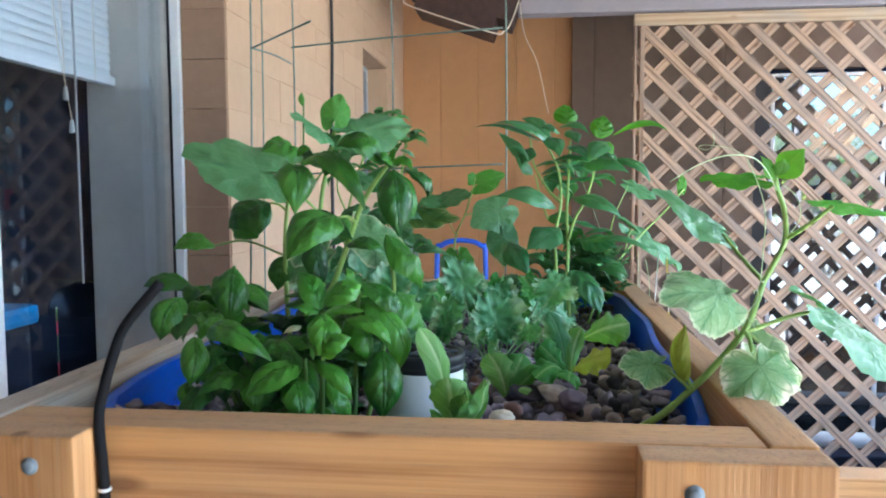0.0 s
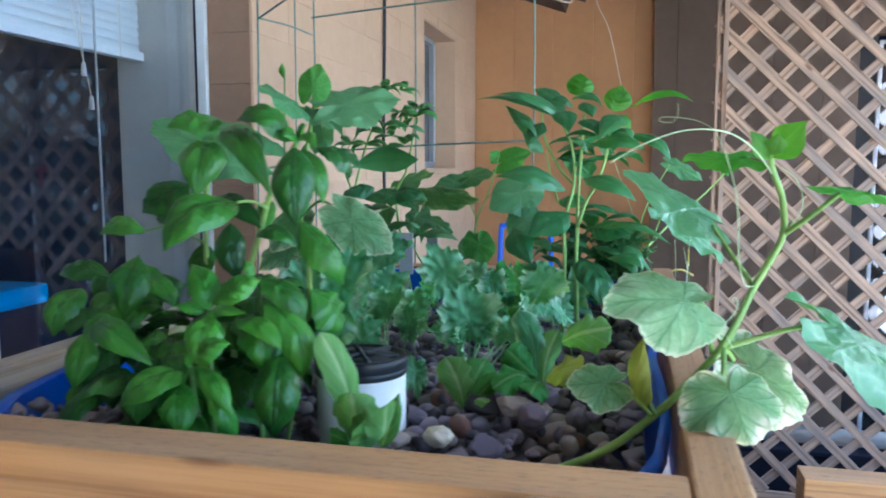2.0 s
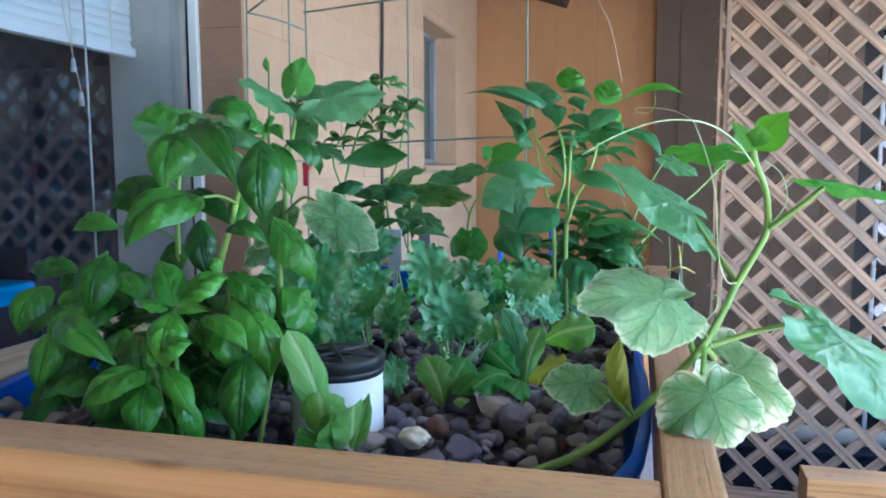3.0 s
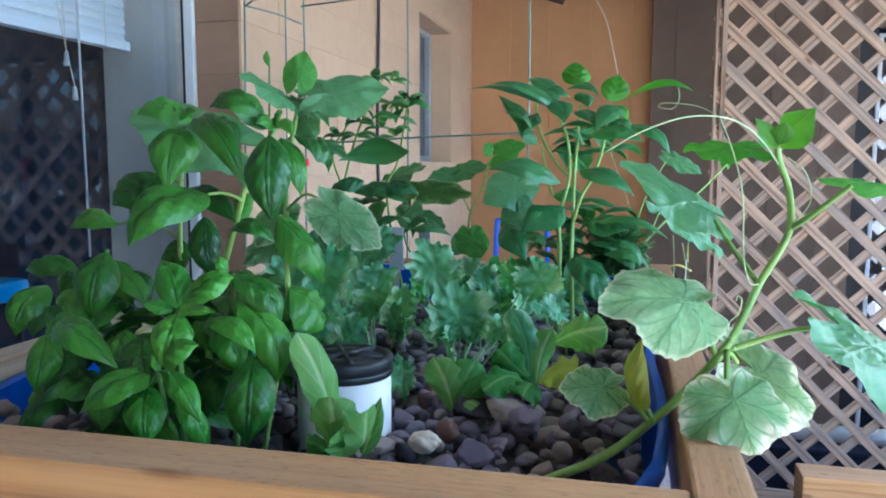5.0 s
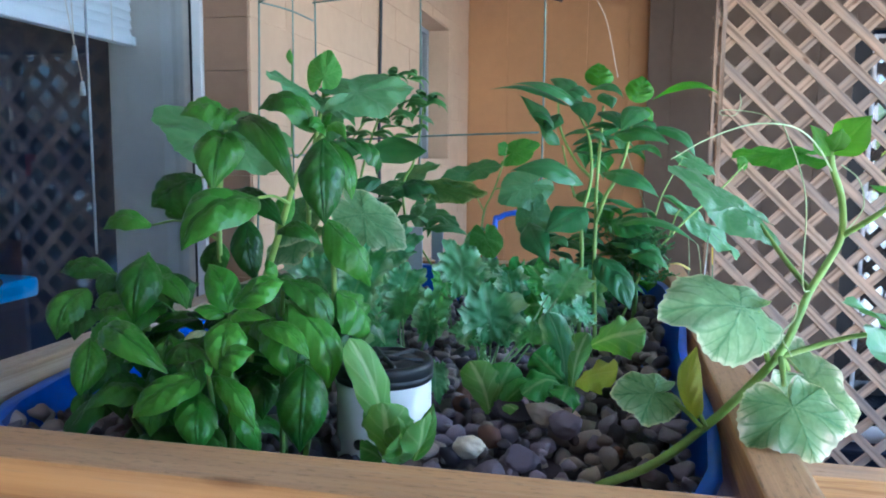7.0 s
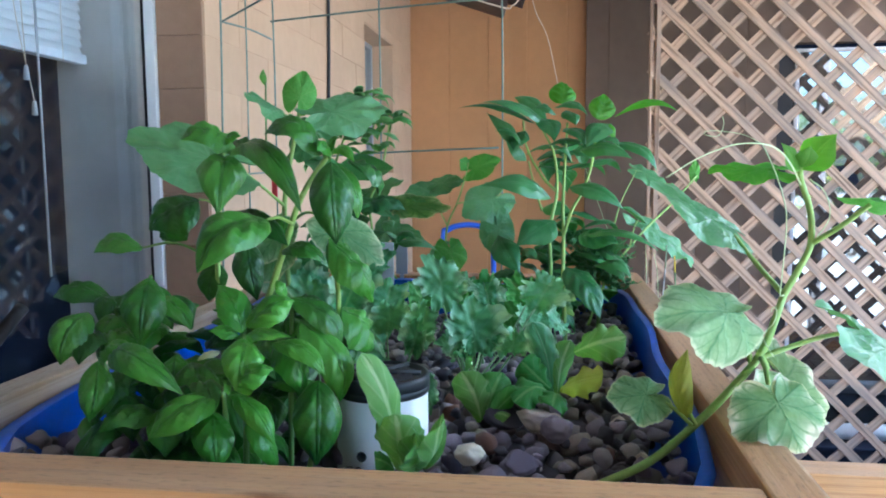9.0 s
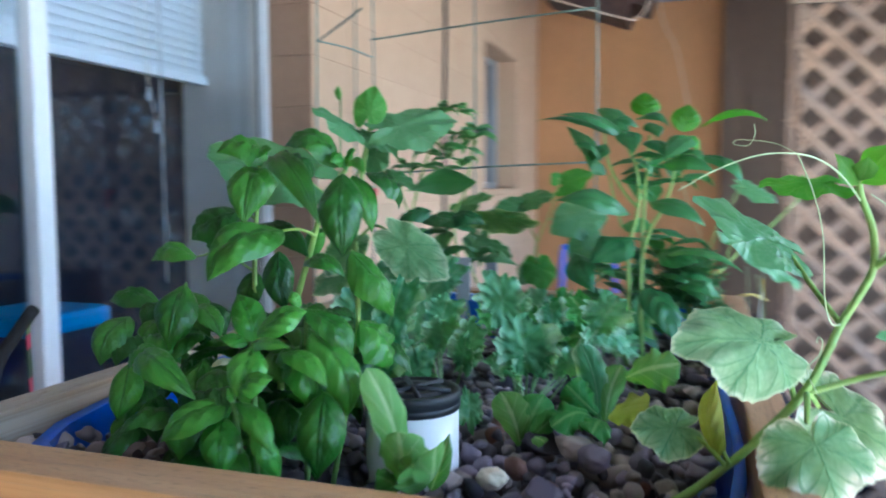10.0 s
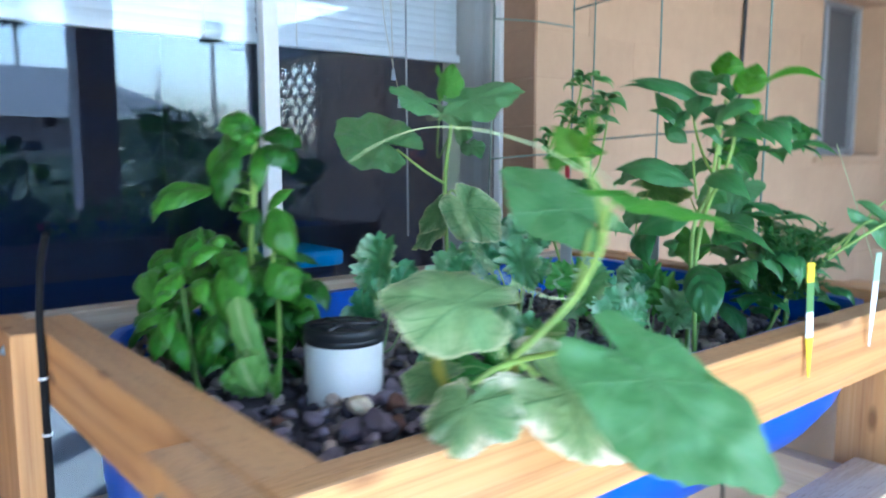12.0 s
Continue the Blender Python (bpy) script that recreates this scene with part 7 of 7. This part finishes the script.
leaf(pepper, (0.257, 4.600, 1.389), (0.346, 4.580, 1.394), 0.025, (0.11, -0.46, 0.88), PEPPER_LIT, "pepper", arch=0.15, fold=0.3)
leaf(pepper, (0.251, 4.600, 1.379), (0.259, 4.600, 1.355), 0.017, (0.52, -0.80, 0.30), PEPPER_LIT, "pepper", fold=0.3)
rnd = random.Random(31)
for k in range(52):
    # leaves on the far side of the plant
    w = rnd.uniform(-0.6, 3.4)
    at = Vector((rnd.uniform(0.14, 0.25), rnd.uniform(4.66, 4.82), rnd.choice((rnd.uniform(1.31, 1.37), rnd.uniform(1.08, 1.16), rnd.uniform(1.10, 1.18), rnd.uniform(1.16, 1.23)))))
    d = Vector((math.cos(w), math.sin(w), rnd.uniform(-0.9, 0.0))).normalized() * rnd.uniform(0.06, 0.09)
    leaf(pepper, at, at + d, rnd.uniform(0.03, 0.04), (0.3 * math.cos(w), 0.3 * math.sin(w), 1), PEPPER, "pepper", arch=0.16, fold=0.3)

for k in range(46):
    # low leaves behind its stems
    w = rnd.uniform(0, 6.28)
    at = Vector((rnd.uniform(0.08, 0.26), rnd.uniform(4.70, 4.90), rnd.uniform(1.08, 1.20)))
    d = Vector((math.cos(w), math.sin(w), rnd.uniform(-0.8, 0.1))).normalized() * rnd.uniform(0.05, 0.08)
    leaf(pepper, at, at + d, rnd.uniform(0.03, 0.042), (0.3 * math.cos(w), 0.3 * math.sin(w), 1), PEPPER, "pepper", arch=0.16, fold=0.3)

# side shoots of the vine over the rail
shoot = thing("cucumber_shoot", "cucumber side shoot reaching over the rail", "cucumber", group="cucumber plants in the bed", at=(0, 0, 0))
tube("stem", [(0.220, 4.700, 1.030), (0.260, 4.720, 1.130), (0.320, 4.780, 1.200), (0.380, 4.840, 1.250), (0.430, 4.880, 1.300)], 0.0026, 0.0014, STEM_GREEN, shoot, sides=7, steps=5)
tube("stalk", [(0.300, 4.760, 1.180), (0.310, 4.790, 1.210), (0.320, 4.817, 1.222)], 0.0016, 0.0012, STEM_GREEN, shoot, sides=7, steps=5)
lobed_leaf(shoot, (0.318, 4.816, 1.222), (0.422, 4.844, 1.155), 0.062, (0.20, -0.50, 0.80), CUCUMBER)
lobed_leaf(shoot, (0.335, 5.000, 1.310), (0.395, 5.000, 1.285), 0.045, (0.20, -0.60, 0.70), CUCUMBER)
tube("stem", [(0.260, 4.720, 1.130), (0.290, 4.900, 1.230), (0.335, 5.000, 1.310)], 0.0018, 0.0012, STEM_GREEN, shoot, sides=7, steps=5)
lobed_leaf(shoot, (0.425, 4.880, 1.295), (0.425, 4.870, 1.325), 0.020, (0.20, -0.90, 0.10), CUCUMBER_LIGHT)
tube("dry_strand", [(0.226, 4.900, 1.326), (0.261, 4.900, 1.232), (0.301, 4.900, 1.120)], 0.0006, 0.0005, TENDRIL, shoot, sides=7, steps=5)
tube("dry_strand", [(0.343, 4.900, 1.170), (0.346, 4.900, 1.123), (0.346, 4.900, 1.072)], 0.0006, 0.0005, TENDRIL, shoot, sides=7, steps=5)
tube("dry_strand", [(0.359, 4.900, 1.156), (0.366, 4.900, 1.118), (0.369, 4.900, 1.069)], 0.0006, 0.0005, TENDRIL, shoot, sides=7, steps=5)

# rosemary-like herb
herb = thing("thyme_bush", "small dark thyme bush with fine needle leaves", "herb", at=(0.245, 4.72, 1.0))
rnd = random.Random(8)
verts, faces, uvs = [], [], []
for k in range(90):
    a, e = rnd.uniform(0, 6.28), rnd.uniform(0.1, 1.4)
    d = Vector((math.cos(a) * math.cos(e), math.sin(a) * math.cos(e), math.sin(e)))
    r = rnd.uniform(0.03, 0.048)
    root = Vector((0.02 * math.cos(a), 0.02 * math.sin(a), 0.15 + rnd.uniform(-0.04, 0.03)))
    top = root + Vector((d.x * r, d.y * r, d.z * r * 1.1))
    tube("twig", [root, (root + top) / 2 + Vector((0, 0, 0.004)), top], 0.0009, 0.0006, STEM_DARK, herb, sides=4, steps=2)
    for i in range(40):
        f = rnd.uniform(0.15, 1.0)
        c = root.lerp(top, f)
        w = rnd.uniform(0, 6.28)
        o = Vector((math.cos(w), math.sin(w), rnd.uniform(0.1, 0.9))).normalized() * rnd.uniform(0.008, 0.014)
        s = o.cross(Vector((0, 0, 1))).normalized() * 0.0022
        q = len(verts)
        verts += [c, c + o * 0.5 + s, c + o, c + o * 0.5 - s]
        uvs += [(0.5, 0), (1, 0.5), (0.5, 1), (0, 0.5)]
        faces.append((q, q + 1, q + 2, q + 3))
ob = put("needles", mesh_of("needles", verts, faces, PEPPER, uvs=uvs), herb, "fine dark green needle leaves")
ob["kind"] = "stuff"
tube("trunk", [(0, 0, 0.03), (0.004, 0, 0.09), (0, 0.002, 0.14)], 0.004, 0.003, STEM_DARK, herb)


# kale
kale = thing("kale_plant", "curly blue-green kale plant growing in the gravel", "kale", group="kale plants in the bed", at=(0, 0, 0))
tube("stalk", [(-0.035, 4.360, 1.040), (-0.047, 4.365, 1.067), (-0.059, 4.370, 1.117)], 0.0016, 0.0011, KALE_STALK, kale, sides=7, steps=5)
curly_leaf(kale, (-0.059, 4.370, 1.117), (-0.081, 4.380, 1.177), 0.052, (0.43, -0.85, 0.30), KALE, 0.12, 0.25)
tube("stalk", [(-0.035, 4.360, 1.040), (-0.041, 4.360, 1.070), (-0.046, 4.360, 1.124)], 0.0016, 0.0011, KALE_STALK, kale, sides=7, steps=5)
curly_leaf(kale, (-0.046, 4.360, 1.124), (-0.034, 4.370, 1.171), 0.047, (0.13, -0.98, 0.17), KALE, 0.12, 0.25)
tube("stalk", [(-0.035, 4.360, 1.040), (-0.036, 4.355, 1.063), (-0.037, 4.350, 1.109)], 0.0016, 0.0011, KALE_STALK, kale, sides=7, steps=5)
curly_leaf(kale, (-0.037, 4.350, 1.109), (-0.026, 4.330, 1.151), 0.045, (0.04, -0.90, -0.44), KALE, 0.12, 0.25)
tube("stalk", [(-0.035, 4.360, 1.040), (-0.061, 4.380, 1.059), (-0.087, 4.400, 1.102)], 0.0016, 0.0011, KALE_STALK, kale, sides=7, steps=5)
curly_leaf(kale, (-0.087, 4.400, 1.102), (-0.120, 4.420, 1.142), 0.045, (0.30, -0.73, 0.61), KALE, 0.12, 0.25)
tube("stalk", [(-0.035, 4.360, 1.040), (-0.071, 4.370, 1.047), (-0.108, 4.380, 1.078)], 0.0016, 0.0011, KALE_STALK, kale, sides=7, steps=5)
curly_leaf(kale, (-0.108, 4.380, 1.078), (-0.132, 4.380, 1.106), 0.039, (0.52, -0.73, 0.44), KALE, 0.12, 0.25)
tube("stalk", [(-0.035, 4.360, 1.040), (-0.016, 4.335, 1.058), (0.003, 4.310, 1.100)], 0.0016, 0.0011, KALE_STALK, kale, sides=7, steps=5)
curly_leaf(kale, (0.003, 4.310, 1.100), (0.024, 4.300, 1.154), 0.040, (-0.14, -0.98, -0.13), KALE, 0.12, 0.25)
tube("stalk", [(-0.035, 4.360, 1.040), (-0.016, 4.335, 1.057), (0.003, 4.310, 1.099)], 0.0016, 0.0011, KALE_STALK, kale, sides=7, steps=5)
curly_leaf(kale, (0.003, 4.310, 1.099), (0.015, 4.280, 1.137), 0.029, (-0.16, -0.80, -0.58), KALE, 0.12, 0.25)
tube("stalk", [(-0.035, 4.360, 1.040), (-0.008, 4.320, 1.047), (0.020, 4.280, 1.078)], 0.0016, 0.0011, KALE_STALK, kale, sides=7, steps=5)
curly_leaf(kale, (0.020, 4.280, 1.078), (0.029, 4.250, 1.052), 0.030, (0.18, -0.61, 0.77), KALE, 0.12, 0.25)
tube("stalk", [(-0.035, 4.360, 1.040), (-0.057, 4.370, 1.046), (-0.080, 4.380, 1.076)], 0.0016, 0.0011, KALE_STALK, kale, sides=7, steps=5)
curly_leaf(kale, (-0.080, 4.380, 1.076), (-0.084, 4.350, 1.067), 0.034, (0.34, -0.32, 0.88), KALE, 0.12, 0.25)
tube("stalk", [(-0.035, 4.360, 1.040), (-0.053, 4.380, 1.048), (-0.071, 4.400, 1.080)], 0.0016, 0.0011, KALE_STALK, kale, sides=7, steps=5)
curly_leaf(kale, (-0.071, 4.400, 1.080), (-0.086, 4.420, 1.098), 0.037, (0.16, -0.59, 0.79), KALE, 0.12, 0.25)
kale_young = thing("kale_plant", "young curly kale plant beside the pepper", "kale", group="kale plants in the bed", at=(0, 0, 0))
tube("stalk", [(0.066, 4.360, 1.040), (0.071, 4.345, 1.055), (0.076, 4.330, 1.094)], 0.0016, 0.0011, KALE_STALK, kale_young, sides=7, steps=5)
curly_leaf(kale_young, (0.076, 4.330, 1.094), (0.074, 4.310, 1.151), 0.064, (0.38, -0.88, -0.29), KALE, 0.12, 0.25)
tube("stalk", [(0.066, 4.360, 1.040), (0.076, 4.345, 1.059), (0.087, 4.330, 1.102)], 0.0016, 0.0011, KALE_STALK, kale_young, sides=7, steps=5)
curly_leaf(kale_young, (0.087, 4.330, 1.102), (0.100, 4.330, 1.137), 0.037, (-0.13, -0.99, 0.05), KALE, 0.12, 0.25)
tube("stalk", [(0.066, 4.360, 1.040), (0.061, 4.345, 1.055), (0.057, 4.330, 1.093)], 0.0016, 0.0011, KALE_STALK, kale_young, sides=7, steps=5)
curly_leaf(kale_young, (0.057, 4.330, 1.093), (0.038, 4.310, 1.115), 0.035, (0.83, -0.45, 0.32), KALE, 0.12, 0.25)
tube("stalk", [(0.066, 4.360, 1.040), (0.045, 4.395, 1.073), (0.024, 4.430, 1.131)], 0.0016, 0.0011, KALE_STALK, kale_young, sides=7, steps=5)
curly_leaf(kale_young, (0.024, 4.430, 1.131), (0.015, 4.430, 1.196), 0.058, (0.33, -0.94, 0.05), KALE, 0.12, 0.25)
tube("stalk", [(0.066, 4.360, 1.040), (0.051, 4.400, 1.076), (0.036, 4.440, 1.136)], 0.0016, 0.0011, KALE_STALK, kale_young, sides=7, steps=5)
curly_leaf(kale_young, (0.036, 4.440, 1.136), (0.036, 4.450, 1.169), 0.034, (0.19, -0.94, 0.29), KALE, 0.12, 0.25)
tube("stalk", [(0.066, 4.360, 1.040), (0.106, 4.385, 1.074), (0.146, 4.410, 1.133)], 0.0016, 0.0011, KALE_STALK, kale_young, sides=7, steps=5)
curly_leaf(kale_young, (0.146, 4.410, 1.133), (0.169, 4.410, 1.175), 0.057, (-0.26, -0.95, 0.15), KALE, 0.12, 0.25)
tube("stalk", [(0.066, 4.360, 1.040), (0.101, 4.390, 1.078), (0.137, 4.420, 1.140)], 0.0016, 0.0011, KALE_STALK, kale_young, sides=7, steps=5)
curly_leaf(kale_young, (0.137, 4.420, 1.140), (0.114, 4.420, 1.170), 0.040, (0.42, -0.85, 0.31), LETTUCE_DARK, 0.12, 0.25)
tube("stalk", [(0.066, 4.360, 1.040), (0.092, 4.360, 1.049), (0.118, 4.360, 1.083)], 0.0016, 0.0011, KALE_STALK, kale_young, sides=7, steps=5)
curly_leaf(kale_young, (0.118, 4.360, 1.083), (0.123, 4.340, 1.119), 0.037, (0.05, -0.87, -0.49), KALE, 0.12, 0.25)
tube("stalk", [(0.066, 4.360, 1.040), (0.067, 4.340, 1.047), (0.068, 4.320, 1.079)], 0.0016, 0.0011, KALE_STALK, kale_young, sides=7, steps=5)
curly_leaf(kale_young, (0.068, 4.320, 1.079), (0.069, 4.290, 1.104), 0.032, (0.90, 0.31, 0.31), KALE, 0.12, 0.25)
tube("stalk", [(0.066, 4.360, 1.040), (0.074, 4.410, 1.072), (0.083, 4.460, 1.128)], 0.0016, 0.0011, KALE_STALK, kale_young, sides=7, steps=5)
curly_leaf(kale_young, (0.083, 4.460, 1.128), (0.075, 4.470, 1.160), 0.035, (0.23, -0.91, 0.34), KALE, 0.12, 0.25)
kale_back = thing("kale_plant", "curly kale plant at the back of the bed", "kale", group="kale plants in the bed", at=(0, 0, 0))
tube("stalk", [(-0.170, 4.620, 1.040), (-0.186, 4.620, 1.080), (-0.202, 4.620, 1.144)], 0.0021, 0.0013, STEM_GREEN, kale_back, sides=7, steps=5)
curly_leaf(kale_back, (-0.202, 4.620, 1.144), (-0.230, 4.620, 1.188), 0.051, (0.02, -0.87, 0.49), KALE, 0.12, 0.25)
tube("stalk", [(-0.170, 4.620, 1.040), (-0.168, 4.610, 1.081), (-0.165, 4.600, 1.147)], 0.0021, 0.0013, STEM_GREEN, kale_back, sides=7, steps=5)
curly_leaf(kale_back, (-0.165, 4.600, 1.147), (-0.153, 4.620, 1.207), 0.053, (0.31, -0.81, 0.49), KALE, 0.12, 0.25)
tube("stalk", [(-0.170, 4.620, 1.040), (-0.158, 4.610, 1.077), (-0.147, 4.600, 1.138)], 0.0021, 0.0013, STEM_GREEN, kale_back, sides=7, steps=5)
curly_leaf(kale_back, (-0.147, 4.600, 1.138), (-0.091, 4.600, 1.184), 0.052, (0.40, -0.70, 0.60), KALE, 0.12, 0.25)
tube("stalk", [(-0.170, 4.620, 1.040), (-0.178, 4.600, 1.069), (-0.186, 4.580, 1.122)], 0.0021, 0.0013, STEM_GREEN, kale_back, sides=7, steps=5)
curly_leaf(kale_back, (-0.186, 4.580, 1.122), (-0.228, 4.560, 1.150), 0.052, (-0.10, -0.80, 0.59), KALE, 0.12, 0.25)
tube("stalk", [(-0.170, 4.620, 1.040), (-0.201, 4.610, 1.067), (-0.233, 4.600, 1.118)], 0.0021, 0.0013, STEM_GREEN, kale_back, sides=7, steps=5)
curly_leaf(kale_back, (-0.233, 4.600, 1.118), (-0.290, 4.600, 1.162), 0.054, (-0.10, -0.80, 0.59), KALE, 0.12, 0.25)

kale_side = thing("kale_plant", "curly kale plant beside the capped pipe", "kale", group="kale plants in the bed", at=(0, 0, 0))
for at, tip, width, up in (((-0.066, 4.25, 1.150), (-0.042, 4.237, 1.205), 0.046, (0.45, -0.85, 0.28)), ((-0.096, 4.268, 1.135), (-0.120, 4.272, 1.185), 0.046, (0.35, -0.88, 0.30)),
                           ((-0.088, 4.285, 1.110), (-0.075, 4.305, 1.165), 0.042, (0.45, -0.80, 0.40)), ((-0.110, 4.280, 1.105), (-0.150, 4.285, 1.150), 0.042, (0.20, -0.85, 0.48)),
                           ((-0.076, 4.240, 1.090), (-0.058, 4.215, 1.128), 0.044, (0.50, -0.80, 0.35)), ((-0.060, 4.285, 1.085), (-0.028, 4.290, 1.110), 0.046, (0.55, -0.65, 0.52))):
    root = Vector((-0.09, 4.27, 1.04))
    tube("stalk", [root, (root + Vector(at)) / 2 + Vector((0, 0, -0.012)), at], 0.0016, 0.0011, KALE_STALK, kale_side, sides=7, steps=5)
    curly_leaf(kale_side, at, tip, width, up, KALE, 0.12, 0.25)
rnd = random.Random(5)
for k in range(20):
    # low leaves in the gravel at the back
    x, y = -0.03 + 0.0115 * k, rnd.uniform(4.46, 4.70)
    w = rnd.uniform(0, 6.28)
    at = (x + 0.018 * math.cos(w), y + 0.018 * math.sin(w), 1.075 + rnd.uniform(0, 0.03))
    tip = (x + 0.052 * math.cos(w), y + 0.045 * math.sin(w), 1.095 + rnd.uniform(0, 0.045))
    tube("stalk", [(x, y, 1.035), at], 0.0015, 0.0011, KALE_STALK, kale_back, sides=6, steps=2)
    curly_leaf(kale_back, at, tip, rnd.uniform(0.042, 0.054), (0.35, -0.7, 0.6), KALE if k % 3 else LETTUCE_DARK, 0.12, 0.25)

# lettuces
lettuce = thing("lettuce_plant", "young bright green lettuce in front of the white pipe", "lettuce", group="lettuces in the bed", at=(0, 0, 0))
leaf(lettuce, (0.039, 4.040, 1.063), (0.014, 4.014, 1.165), 0.028, (0.69, -0.68, 0.23), LETTUCE, "lettuce", arch=0.0, fold=0.2, ruffle=0.06, waves=3, curl=1.0)
leaf(lettuce, (0.056, 4.020, 1.067), (0.082, 3.985, 1.117), 0.032, (0.77, -0.51, 0.38), LETTUCE, "lettuce", ruffle=0.1, waves=3)
leaf(lettuce, (0.056, 4.010, 1.070), (0.065, 3.980, 1.105), 0.031, (0.65, -0.50, 0.57), LETTUCE, "lettuce", ruffle=0.1, waves=3)
leaf(lettuce, (0.045, 4.020, 1.066), (0.042, 4.010, 1.117), 0.037, (0.13, -0.93, 0.35), LETTUCE, "lettuce", arch=0.1, ruffle=0.08, waves=3)
leaf(lettuce, (0.056, 4.020, 1.067), (0.060, 4.000, 1.104), 0.026, (0.23, -0.89, 0.40), LETTUCE, "lettuce", ruffle=0.08, waves=3)
leaf(lettuce, (0.062, 4.030, 1.064), (0.078, 4.030, 1.113), 0.020, (0.05, -0.98, 0.20), LETTUCE, arch=0.05)
leaf(lettuce, (0.039, 4.020, 1.066), (0.027, 4.000, 1.084), 0.022, (-0.13, -0.71, 0.69), LETTUCE_DARK, "lettuce", ruffle=0.08, waves=3)
lettuce_mid = thing("lettuce_plant", "small romaine lettuce seedling in the gravel", "lettuce", group="lettuces in the bed", at=(0, 0, 0))
leaf(lettuce_mid, (0.093, 4.220, 1.043), (0.070, 4.226, 1.096), 0.036, (-0.10, -0.97, 0.22), LETTUCE, "lettuce", arch=0.05, fold=0.35, ruffle=0.05, waves=2, curl=0.5)
leaf(lettuce_mid, (0.096, 4.220, 1.044), (0.114, 4.236, 1.094), 0.036, (0.32, -0.93, 0.20), LETTUCE_DARK, "lettuce", arch=0.05, fold=0.35, ruffle=0.06, waves=2, curl=0.5)
leaf(lettuce_mid, (0.099, 4.216, 1.046), (0.132, 4.212, 1.082), 0.020, (0.50, -0.71, 0.49), LETTUCE_DARK, "lettuce", arch=0.1)
leaf(lettuce_mid, (0.101, 4.212, 1.048), (0.124, 4.195, 1.058), 0.017, (0.35, -0.49, 0.80), LETTUCE, "lettuce", arch=0.2)
lettuce_side = thing("lettuce_plant", "romaine lettuce with wavy leaves, one yellowing", "lettuce", group="lettuces in the bed", at=(0, 0, 0))
leaf(lettuce_side, (0.167, 4.260, 1.065), (0.146, 4.270, 1.143), 0.030, (0.04, -0.95, 0.30), KALE, "lettuce", arch=-0.06, ruffle=0.32, waves=3)
leaf(lettuce_side, (0.174, 4.260, 1.065), (0.188, 4.280, 1.121), 0.026, (0.34, -0.92, 0.20), LETTUCE, "lettuce", arch=0.05, fold=0.5)
leaf(lettuce_side, (0.192, 4.280, 1.107), (0.247, 4.260, 1.131), 0.040, (0.41, -0.77, 0.49), LETTUCE, "lettuce", arch=0.15, ruffle=0.26, waves=3)
leaf(lettuce_side, (0.167, 4.250, 1.066), (0.128, 4.200, 1.072), 0.035, (-0.02, -0.73, 0.69), LETTUCE_DARK, "lettuce", arch=0.15, ruffle=0.26, waves=3)
leaf(lettuce_side, (0.166, 4.260, 1.071), (0.134, 4.250, 1.103), 0.033, (-0.09, -0.87, 0.49), LETTUCE_DARK, "lettuce", arch=0.1, ruffle=0.26, waves=3)
leaf(lettuce_side, (0.174, 4.250, 1.068), (0.168, 4.200, 1.069), 0.034, (0.19, -0.71, 0.68), LETTUCE_DARK, "lettuce", arch=0.1, ruffle=0.22, waves=3)
leaf(lettuce_side, (0.177, 4.260, 1.071), (0.220, 4.220, 1.098), 0.031, (0.39, -0.72, 0.58), YELLOWED, "lettuce", arch=0.15, ruffle=0.26, waves=3)
leaf(lettuce_side, (0.169, 4.280, 1.084), (0.154, 4.300, 1.116), 0.027, (0.14, -0.94, 0.30), LETTUCE, "lettuce", arch=0.08)
